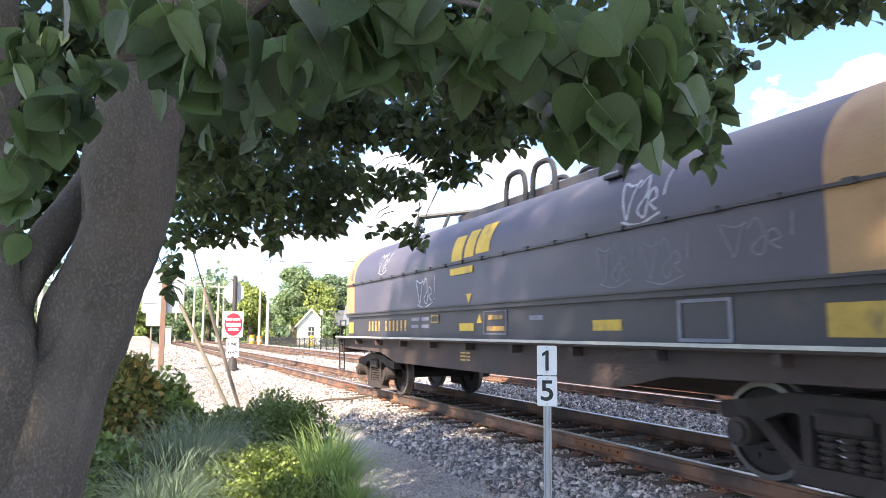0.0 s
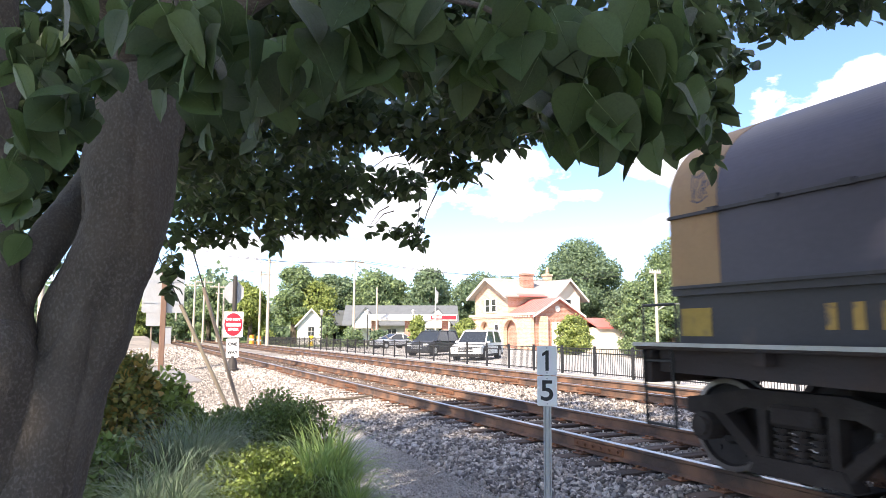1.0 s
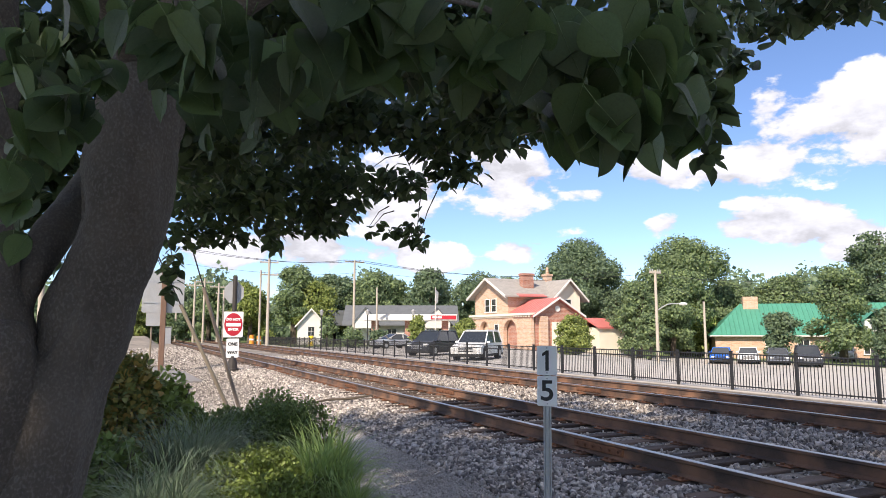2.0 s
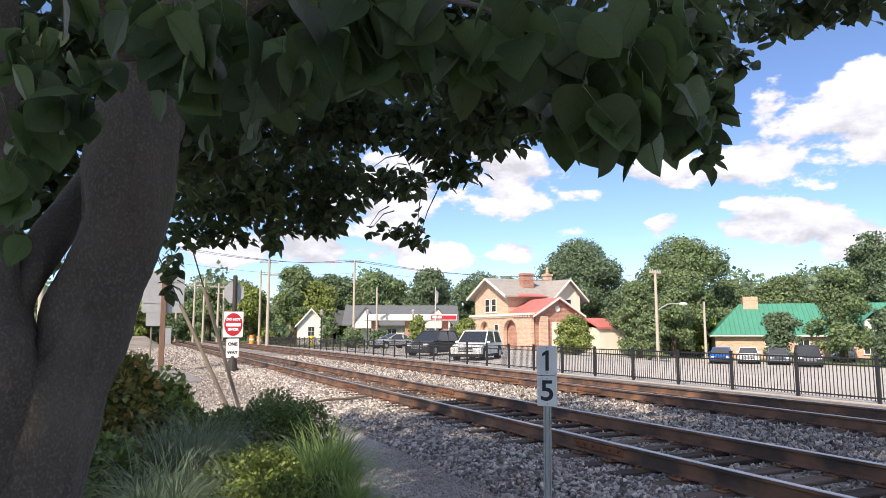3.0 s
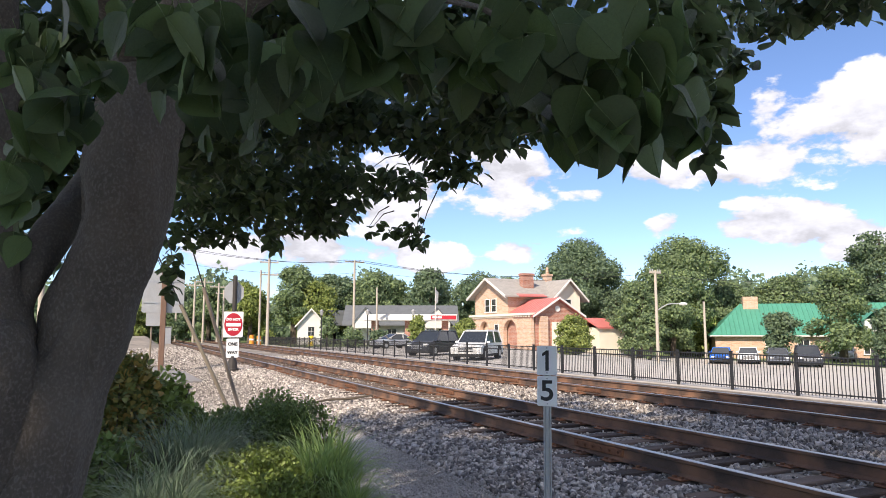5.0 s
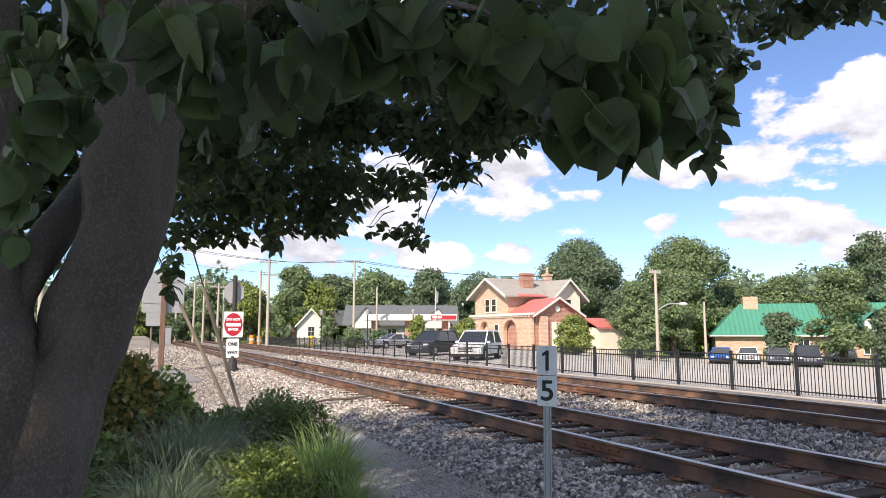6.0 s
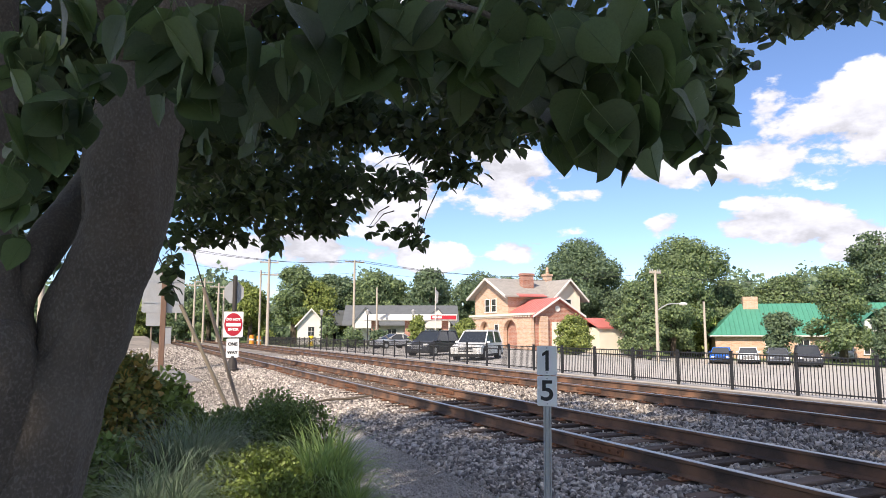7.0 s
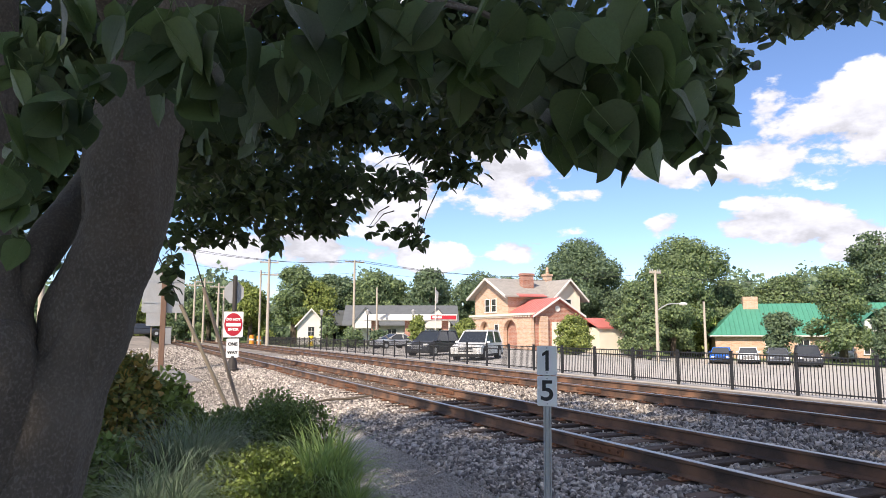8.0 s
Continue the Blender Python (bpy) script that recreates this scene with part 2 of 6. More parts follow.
    d["wheel"] = mat("wheel", (0.024, 0.019, 0.018), 0.7, 0.3, var=0.3, scale=8, fine=50, bump=0.2)
    d["tread"] = mat("tread", (0.22, 0.20, 0.19), 0.5, 1.0, var=0.1, scale=8, fine=60, bump=0)
    d["truck"] = mat("truck", (0.034, 0.025, 0.022), 0.85, 0.1, var=0.3, scale=5, fine=40, bump=0.4, stain=(0.05, 0.04, 0.035), stain_scale=4, stain_cover=0.4)
    d["sign_white"] = mat("sign_white", (0.78, 0.78, 0.77), 0.45, var=0.06, scale=6, fine=60, bump=0.03)
    d["sign_red"] = mat("sign_red", (0.42, 0.015, 0.03), 0.45, var=0.08, scale=6, fine=60, bump=0)
    d["black"] = mat("black", (0.012, 0.012, 0.013), 0.5, var=0.1, bump=0)
    d["sign_back"] = mat("sign_back", (0.42, 0.42, 0.42), 0.5, 0.5, var=0.15, scale=3, fine=40, bump=0.05)
    d["galv"] = mat("galv", (0.45, 0.46, 0.46), 0.45, 0.7, var=0.15, scale=8, fine=70, bump=0.08)
    d["wood_pole"] = mat("wood_pole", (0.42, 0.37, 0.31), 0.9, var=0.2, scale=2, fine=30, bump=0.4, stretch=(4, 4, 0.5))
    d["wood_dark"] = mat("wood_dark", (0.17, 0.10, 0.07), 0.9, var=0.25, scale=3, fine=30, bump=0.4, stretch=(4, 4, 0.5))
    d["brick"] = brick_mat("brick", (0.30, 0.12, 0.085), (0.40, 0.185, 0.13), (0.42, 0.33, 0.28))
    d["brick_pale"] = brick_mat("brick_pale", (0.45, 0.265, 0.175), (0.58, 0.40, 0.285), (0.56, 0.47, 0.40))
    d["stucco"] = mat("stucco", (0.72, 0.66, 0.55), 0.9, var=0.08, scale=1, fine=20, bump=0.2)
    d["white"] = mat("white", (0.64, 0.62, 0.59), 0.6, var=0.08, scale=2, fine=20, bump=0.05)
    d["shingle"] = mat("shingle", (0.30, 0.28, 0.26), 0.9, var=0.2, scale=2, fine=12, bump=0.4)
    d["shingle_dark"] = mat("shingle_dark", (0.11, 0.12, 0.13), 0.9, var=0.2, scale=2, fine=12, bump=0.4)
    d["roof_red"] = mat("roof_red", (0.50, 0.15, 0.135), 0.45, var=0.12, scale=1, fine=10, bump=0.05)
    d["roof_green"] = mat("roof_green", (0.06, 0.25, 0.175), 0.4, var=0.12, scale=0.8, fine=10, bump=0.05)
    d["pane"] = mat("pane", (0.03, 0.035, 0.04), 0.08, var=0.1, bump=0, spec=0.8)
    d["paint_white"] = mat("paint_white", (0.72, 0.72, 0.72), 0.25, var=0.04, bump=0)
    d["paint_dark"] = mat("paint_dark", (0.035, 0.038, 0.048), 0.25, var=0.1, bump=0)
    d["paint_blue"] = mat("paint_blue", (0.01, 0.13, 0.55), 0.25, var=0.05, bump=0)
    d["paint_grey"] = mat("paint_grey", (0.17, 0.19, 0.23), 0.25, 0.3, var=0.05, bump=0)
    d["paint_silver"] = mat("paint_silver", (0.45, 0.46, 0.48), 0.3, 0.5, var=0.05, bump=0)
    d["tyre"] = mat("tyre", (0.018, 0.018, 0.018), 0.85, var=0.2, bump=0.2)
    d["orange"] = mat("orange", (0.75, 0.26, 0.03), 0.6, var=0.1, bump=0)
    d["safety"] = mat("safety", (0.75, 0.52, 0.03), 0.6, var=0.1, bump=0)
    d["lamp_red"] = mat("lamp_red", (0.35, 0.01, 0.01), 0.3, var=0.05, bump=0)


def_mats()

# ---- mesh tools ----


def mesh_of(bm, name, material, smooth=False):
    me = bpy.data.meshes.new(name)
    bm.to_mesh(me)
    bm.free()
    for mm in (material if isinstance(material, (list, tuple)) else [material]):
        me.materials.append(mm)
    if smooth:
        me.polygons.foreach_set("use_smooth", [True] * len(me.polygons))
    return me


def part(name, bm, material, parent=None, label="", smooth=False, at=None):
    """Link a bmesh, or a mesh, as one object under its thing."""
    me = bm if isinstance(bm, bpy.types.Mesh) else mesh_of(bm, name, material, smooth)
    ob = new(name, me)
    if parent is not None:
        ob.parent = parent
    if at is not None:
        ob.matrix_basis = at
    if label:
        ob["label"] = label
    return ob


def thing(name, m, label, category, group="", kind=""):
    ob = new(name)
    ob.empty_display_size = 0.2
    ob.matrix_basis = m
    return tagged(ob, label, category, group, kind)


def box(bm, x0, x1, y0, y1, z0, z1, bevel=0.0):
    r = bmesh.ops.create_cube(bm, size=1.0, matrix=Matrix.Translation(((x0 + x1) / 2, (y0 + y1) / 2, (z0 + z1) / 2)) @ Matrix.Diagonal((abs(x1 - x0), abs(y1 - y0), abs(z1 - z0), 1)))
    if bevel:
        es = list({e for v in r["verts"] for e in v.link_edges})
        bmesh.ops.bevel(bm, geom=es, offset=bevel, segments=1, affect="EDGES")
    return r["verts"]


def rod(bm, a, b, r0, r1=None, seg=10):
    a, b = Vector(a), Vector(b)
    d = b - a
    m = Matrix.Translation((a + b) / 2) @ d.to_track_quat("Z", "Y").to_matrix().to_4x4()
    bmesh.ops.create_cone(bm, cap_ends=True, segments=seg, radius1=r0, radius2=r0 if r1 is None else r1, depth=d.length, matrix=m)


def prism(bm, outline, x0, x1, axis="x"):
    """Extrude an outline of (p, q) pairs between two values on an axis. x: (y, z); y: (x, z); z: (x, y)."""
    def put(p, q, c):
        return {"x": (c, p, q), "y": (p, c, q), "z": (p, q, c)}[axis]
    A = [bm.verts.new(put(p, q, x0)) for p, q in outline]
    B = [bm.verts.new(put(p, q, x1)) for p, q in outline]
    n = len(outline)
    for i in range(n):
        bm.faces.new((A[i], A[(i + 1) % n], B[(i + 1) % n], B[i]))
    bm.faces.new(A[::-1])
    bm.faces.new(B)
    bmesh.ops.recalc_face_normals(bm, faces=bm.faces)


def tube(bm, pts, radii, seg=12, wob=0.0, seed=0):
    """A tapered, uneven tube through points: trunks and limbs."""
    pts = [Vector(p) for p in pts]
    rings, run = [], 0.0
    for i, p in enumerate(pts):
        run += (p - pts[max(i - 1, 0)]).length
        d = (pts[min(i + 1, len(pts) - 1)] - pts[max(i - 1, 0)]).normalized()
        sx = d.orthogonal().normalized() if i == 0 else (sx - d * sx.dot(d)).normalized()
        sy = d.cross(sx)
        ring = []
        for k in range(seg):
            a = 2 * math.pi * k / seg
            w = 1 + wob * noise.noise(Vector((math.cos(a) * 1.3 + seed, math.sin(a) * 1.3, run * 2.2)))
            ring.append(bm.verts.new(p + (sx * math.cos(a) + sy * math.sin(a)) * radii[i] * w))
        rings.append(ring)
    for i in range(len(rings) - 1):
        for k in range(seg):
            bm.faces.new((rings[i][k], rings[i][(k + 1) % seg], rings[i + 1][(k + 1) % seg], rings[i + 1][k]))
    bm.faces.new(rings[0][::-1])
    bm.faces.new(rings[-1])


def spline(pts, n):
    """Catmull-Rom through control points (any tuples), n samples a span."""
    P = [np.array(p, float) for p in pts]
    P = [2 * P[0] - P[1]] + P + [2 * P[-1] - P[-2]]
    out = []
    for i in range(1, len(P) - 2):
        for k in range(n):
            t = k / n
            a, b, c, d = P[i - 1], P[i], P[i + 1], P[i + 2]
            out.append(0.5 * (2 * b + (c - a) * t + (2 * a - 5 * b + 4 * c - d) * t * t + (3 * b - a - 3 * c + d) * t ** 3))
    out.append(P[-2])
    return out


def np_mesh(name, verts, faces, material, smooth=False):
    """A mesh from arrays: verts (n, 3), faces (m, k)."""
    verts, faces = np.asarray(verts, np.float32), np.asarray(faces, np.int32)
    me = bpy.data.meshes.new(name)
    me.vertices.add(len(verts))
    me.vertices.foreach_set("co", verts.ravel())
    k = faces.shape[1]
    me.loops.add(faces.size)
    me.loops.foreach_set("vertex_index", faces.ravel())
    me.polygons.add(len(faces))
    me.polygons.foreach_set("loop_start", np.arange(0, faces.size, k, dtype=np.int32))
    me.polygons.foreach_set("loop_total", np.full(len(faces), k, np.int32))
    me.materials.append(material)
    me.update(calc_edges=True)
    if smooth:
        me.polygons.foreach_set("use_smooth", [True] * len(faces))
    return me


# one leaf: base at the origin, tip at +Y, length 1, folded along the midrib
LEAF_V = np.array([(0, 0, 0), (0.24, 0.10, 0.05), (0.37, 0.34, 0.08), (0.31, 0.58, 0.06), (0.15, 0.82, 0.02), (0, 1.0, -0.05),
                   (-0.15, 0.82, 0.02), (-0.31, 0.58, 0.06), (-0.37, 0.34, 0.08), (-0.24, 0.10, 0.05), (0, 0.45, 0.0)])
LEAF_F = np.array([(10, i, (i + 1) % 10) for i in range(10)])
CLUMP_V = np.array([(0, 0, 0), (0.42, 0.45, 0.10), (0, 1.0, -0.06), (-0.42, 0.45, 0.10)])
CLUMP_F = np.array([(0, 1, 2), (0, 2, 3)])
BLADE_V = np.array([(-0.5, 0, 0), (0.5, 0, 0), (-0.42, 0.35, 0.0), (0.42, 0.35, 0.0), (-0.3, 0.7, -0.10), (0.3, 0.7, -0.10), (0, 1.0, -0.28)])
BLADE_F = np.array([(0, 1, 3), (0, 3, 2), (2, 3, 5), (2, 5, 4), (4, 5, 6)])


def scatter(name, base_v, base_f, pos, ydir, zdir, size, material, width=1.0):
    """Join many copies of one small shape, each turned so that +Y runs along ydir and +Z near zdir."""
    pos, y, z = np.asarray(pos, float), np.asarray(ydir, float), np.asarray(zdir, float)
    y /= np.linalg.norm(y, axis=1, keepdims=True) + 1e-9
    x = np.cross(y, z)
    x /= np.linalg.norm(x, axis=1, keepdims=True) + 1e-9
    z = np.cross(x, y)
    s = np.asarray(size, float)[:, None, None]
    w = np.broadcast_to(np.asarray(width, float), (len(pos),))[:, None, None]
    v = pos[:, None, :] + s * (base_v[None, :, 0:1] * w * x[:, None, :] + base_v[None, :, 1:2] * y[:, None, :] + base_v[None, :, 2:3] * z[:, None, :])
    f = base_f[None] + (np.arange(len(pos)) * len(base_v))[:, None, None]
    return np_mesh(name, v.reshape(-1, 3), f.reshape(-1, 3), material)


def blob_points(rng, n, centre, radii, shell=0.0):
    """Points in an ellipsoid; shell > 0 keeps them near the surface."""
    d = rng.normal(size=(n, 3))
    d /= np.linalg.norm(d, axis=1, keepdims=True)
    r = rng.random(n) ** (1 / 3)
    if shell:
        r = 1 - shell * rng.random(n) ** 1.5
    return np.asarray(centre) + d * r[:, None] * np.asarray(radii), d


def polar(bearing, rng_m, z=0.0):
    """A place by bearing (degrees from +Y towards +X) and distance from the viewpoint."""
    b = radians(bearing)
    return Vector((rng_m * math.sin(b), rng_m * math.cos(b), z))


def smooth01(a, b, x):
    t = np.clip((np.asarray(x, float) - a) / (b - a), 0, 1)
    return t * t * (3 - 2 * t)


def ground_z(x, y):
    """Height of the ground: ballast bed under the tracks, a lot that falls away towards the far corner."""
    x, y = np.asarray(x, float), np.asarray(y, float)
    bed = 0.12 + 0.165 * smooth01(2.6, 4.4, x) - 0.225 * smooth01(12.6, 14.0, x)
    near = 1.1 * smooth01(70, 83, y) * (1 - smooth01(1.6, 3.4, x))
    fall = -1.25 * smooth01(-2, 20, x - 0.6 * y) * smooth01(18, 48, x)
    far = smooth01(14, 16, x)
    return bed + near + fall * far


def gz(x, y):
    return float(ground_z(x, y))
# ---- ground and tracks ----


def make_ground():
    def axis(lo, hi, fine_lo, fine_hi, step):
        mid = list(np.arange(fine_lo, fine_hi, step))
        left = [fine_lo - step * (1.35 ** k - 1) * 3 for k in range(1, 22)]
        right = [fine_hi + step * (1.35 ** k - 1) * 3 for k in range(0, 22)]
        return sorted(v for v in [lo] + left + mid + right + [hi] if lo <= v <= hi)
    xs = axis(-2500, 2500, -8, 20, 0.25)
    ys = axis(-2500, 2500, -8, 60, 0.5)
    X, Y = np.meshgrid(xs, ys, indexing="ij")
    Z = ground_z(X, Y)
    for i in range(len(xs)):
        if -8 < xs[i] < 15:
            for j in range(len(ys)):
                if -8 < ys[j] < 60:
                    Z[i, j] += 0.03 * noise.noise(Vector((xs[i] * 1.1, ys[j] * 1.1, 0)))
    n, m = X.shape
    idx = np.arange(n * m).reshape(n, m)
    f = np.stack([idx[:-1, :-1], idx[1:, :-1], idx[1:, 1:], idx[:-1, 1:]], -1).reshape(-1, 4)
    me = np_mesh("ground", np.stack([X, Y, Z], -1).reshape(-1, 3), f, M["ground"], smooth=True)
    me.materials.append(M["asphalt_lot"])
    me.materials.append(M["lawn"])
    me.materials.append(M["shaded_strip"])
    me.materials.append(M["path"])
    cx = (X[:-1, :-1] + X[1:, 1:]).ravel() / 2
    cy = (Y[:-1, :-1] + Y[1:, 1:]).ravel() / 2
    lot = (cx > 15.9) & (cx < 62) & (cy > -40) & (cy < 75)
    lawn = (~lot & ((cx > 15.9) | (cy > 95))) | (cx < -7)
    me.polygons.foreach_set("material_index", np.where(lot, 1, np.where(lawn, 2, np.where((cx > 12.2) & (cx < 15.9), 3, np.where((cx > -7) & (cx < 3.45) & (cy > -8) & (cy < 17), 4, 0)))).astype(np.int32))
    tagged(new("ground", me), "gravel rail bed, worn pale parking lot and grass", "ground", kind="structure")


def rail_mesh(length, y0):
    """A flat-bottomed rail with a bright running surface."""
    bm = bmesh.new()
    h = 0.172
    prof = [(-0.07, 0), (0.07, 0), (0.07, 0.012), (0.012, 0.03), (0.009, 0.125), (0.036, 0.138), (0.036, h - 0.006), (0.030, h), (-0.030, h), (-0.036, h - 0.006), (-0.036, 0.138), (-0.009, 0.125), (-0.012, 0.03), (-0.07, 0.012)]
    n = 24
    rows = []
    for k in range(n + 1):
        y = y0 + length * k / n
        rows.append([bm.verts.new((px, y, pz)) for px, pz in prof])
    for a, b in zip(rows[:-1], rows[1:]):
        for i in range(len(prof)):
            j = (i + 1) % len(prof)
            fc = bm.faces.new((a[i], a[j], b[j], b[i]))
            fc.material_index = 1 if i in (6, 7, 8) else 0
    bm.faces.new(rows[0][::-1])
    bm.faces.new(rows[-1])
    bmesh.ops.recalc_face_normals(bm, faces=bm.faces)
    return mesh_of(bm, "rail", [M["rail"], M["rail_head"]])


def make_tracks():
    rng = np.random.default_rng(5)
    bm = bmesh.new()
    box(bm, -1.3, 1.3, -0.11, 0.11, -0.17, 0.0, 0.012)
    for v in bm.verts:
        v.co += Vector((0, 0.012 * noise.noise(v.co * 4), 0.01 * noise.noise(v.co * 3 + Vector((5, 0, 0)))))
    tie_me = mesh_of(bm, "tie", M["tie"])
    bm = bmesh.new()
    box(bm, -0.17, 0.17, -0.09, 0.09, 0.0, 0.016, 0.004)
    for sx in (-0.115, 0.115):
        for sy in (-0.05, 0.05):
            box(bm, sx - 0.016, sx + 0.016, sy - 0.016, sy + 0.016, 0.016, 0.038)
    plate_me = mesh_of(bm, "tie_plate", M["rust"])
    bm = bmesh.new()
    box(bm, -0.032, 0.032, -0.46, 0.46, 0.035, 0.125, 0.01)
    for k in range(6):
        rod(bm, (-0.05, -0.38 + k * 0.152, 0.08), (0.05, -0.38 + k * 0.152, 0.08), 0.017, seg=6)
    bar_me = mesh_of(bm, "joint_bar", M["rust"])
    bm = bmesh.new()
    box(bm, -0.05, 0.05, -0.02, 0.02, -0.045, 0.012)
    anchor_me = mesh_of(bm, "rail_anchor", M["rust"])
    for which, (xa, xb) in enumerate(((5.09, 6.615), (9.79, 11.30))):
        xc = (xa + xb) / 2
        base = RAIL_TOP - 0.188
        t = thing("track_%d" % (which + 1), Matrix.Translation((xc, 0, base)), "railway track of worn steel rails on wooden ties", "railway track", kind="structure")
        for x in (xa, xb):
            part("rail", rail_mesh(330, -30), None, t, "rusty steel rail with polished top", at=Matrix.Translation((x - xc, 0, 0.016)))
        ys = np.arange(-7, 300, 0.535)
        for k, y in enumerate(ys[:125]):
            mtx = Matrix.Translation((rng.normal(0, 0.03), y + rng.normal(0, 0.015), rng.normal(0, 0.006) - 0.002)) @ Matrix.Rotation(rng.normal(0, 0.012), 4, "Z")
            part("tie", tie_me, None, t, at=mtx)
            if k < 70:
                for x in (xa, xb):
                    part("tie_plate", plate_me, None, t, at=Matrix.Translation((x - xc, y, 0.0)))
                    if rng.random() < 0.5:
                        part("rail_anchor", anchor_me, None, t, at=Matrix.Translation((x - xc, y + 0.14, 0.012)))
        bm = bmesh.new()
        for y in ys[125:]:
            box(bm, -1.3, 1.3, y - 0.11, y + 0.11, -0.1, 0.0)
        tagged(part("far_ties", bm, M["tie"], t), kind="stuff")
        joints = [(xa, 6.7), (xa, 16.6), (xa, 25.6), (xb, 14.3), (xb, 26.4)] if which == 0 else [(xa, 16.8), (xa, 13.2), (xb, 22.0), (xa, 30.0)]
        for x, y in joints:
            part("joint_bar", bar_me, None, t, at=Matrix.Translation((x - xc, y, 0.016)))


def make_ballast():
    """Crushed stone: real stones near the viewer, thinning with distance."""
    rng = np.random.default_rng(11)
    # a broken block: eight corners, twelve faces
    block_v = np.array([(x, y, z) for x in (-0.42, 0.42) for y in (-0.42, 0.42) for z in (-0.42, 0.42)])
    block_f = np.array([(0, 1, 3), (0, 3, 2), (4, 6, 7), (4, 7, 5), (0, 4, 5), (0, 5, 1), (2, 3, 7), (2, 7, 6), (0, 2, 6), (0, 6, 4), (1, 5, 7), (1, 7, 3)])

    # a chip: five corners, six faces
    cv = np.array([(-0.5, -0.35, -0.2), (0.5, -0.3, -0.2), (0.0, 0.5, -0.2), (0.05, 0.0, 0.42), (0.0, -0.05, -0.5)])
    cf = np.array([(0, 1, 3), (1, 2, 3), (2, 0, 3), (1, 0, 4), (2, 1, 4), (0, 2, 4)])

    def stones(name, n, x0, x1, y0, y1, s0, s1, material, label, power=1.6, lift=0.0, chip=True):
        bv, bf = (cv, cf) if chip else (block_v, block_f)
        y = y0 + (y1 - y0) * rng.random(n) ** power
        x = rng.uniform(x0, x1, n)
        z = ground_z(x, y) + lift
        s = (0.95 if chip else 0.64) * rng.uniform(s0, s1, n) * (1 + 0.02 * np.maximum(y - 8, 0))
        z = z + rng.uniform(-0.15, 0.5, n) * s
        ok = np.ones(n, bool)
        base = RAIL_TOP - 0.188
        for xc in (5.85, 10.545):
            on = np.abs(x - xc) < 1.22
            ph = np.abs(((y + 7) / 0.535 + 0.5) % 1 - 0.5) * 0.535
            z = np.where(on, base - 0.030 - s * 0.2 + rng.uniform(0, 0.02, n), z)
            ok &= ~(on & (ph < 0.12 + s * 0.4))
        x, y, z, s = x[ok], y[ok], z[ok], s[ok]
        k = len(x)
        rot = rng.normal(size=(k, 3)), rng.normal(size=(k, 3))
        shapes = (bv[None] + rng.uniform(-0.25, 0.25, (16, len(bv), 3))) * np.array([1.15, 0.85, 0.62])
        pick = rng.integers(0, 16, k)
        yv = rot[0] / np.linalg.norm(rot[0], axis=1, keepdims=True)
        xv = np.cross(yv, rot[1])
        xv /= np.linalg.norm(xv, axis=1, keepdims=True)
        zv = np.cross(xv, yv)
        sh = shapes[pick]
        v = np.stack([x, y, z], -1)[:, None] + s[:, None, None] * (sh[..., 0:1] * xv[:, None] + sh[..., 1:2] * yv[:, None] + sh[..., 2:3] * zv[:, None])
        f = bf[None] + (np.arange(k) * len(bv))[:, None, None]
        me = np_mesh(name, v.reshape(-1, 3), f.reshape(-1, 3), material)
        if material == M["stone"]:
            me.materials.append(M["stone_mid"])
            me.materials.append(M["stone_dark"])
            shade = rng.choice(3, k, p=(0.22, 0.42, 0.36)).astype(np.int32)
            me.polygons.foreach_set("material_index", np.repeat(shade, len(bf)))
        tagged(new(name, me), label, "gravel", kind="stuff")
    stones("ballast_stones", 42000, 3.35, 5.0, 1.8, 30, 0.035, 0.095, M["stone"], "grey crushed stone ballast beside the rails", chip=False)
    stones("ballast_stones", 11000, 4.5, 7.2, 1.5, 34, 0.035, 0.07, M["stone"], "grey crushed stone ballast between the ties", chip=False)
    stones("ballast_stones", 38000, 7.0, 9.6, 3.0, 40, 0.045, 0.10, M["stone"], "grey crushed stone ballast between the tracks")
    stones("ballast_stones", 9000, 9.3, 13.4, 5.0, 50, 0.04, 0.075, M["stone"], "grey crushed stone ballast of the far track")
    stones("path_grit", 42000, 1.5, 3.6, 4.4, 16, 0.014, 0.038, M["grit"], "fine grey gravel of the trackside path", 1.3)
    stones("ballast_stones", 26000, -1.0, 4.6, 12, 38, 0.034, 0.062, M["stone"], "pale crushed stone in sunlight beside the track", 1.2)
    stones("ballast_stones", 12000, -2.5, 4.6, 36, 69, 0.05, 0.085, M["stone"], "pale crushed stone along the far track", 1.1)


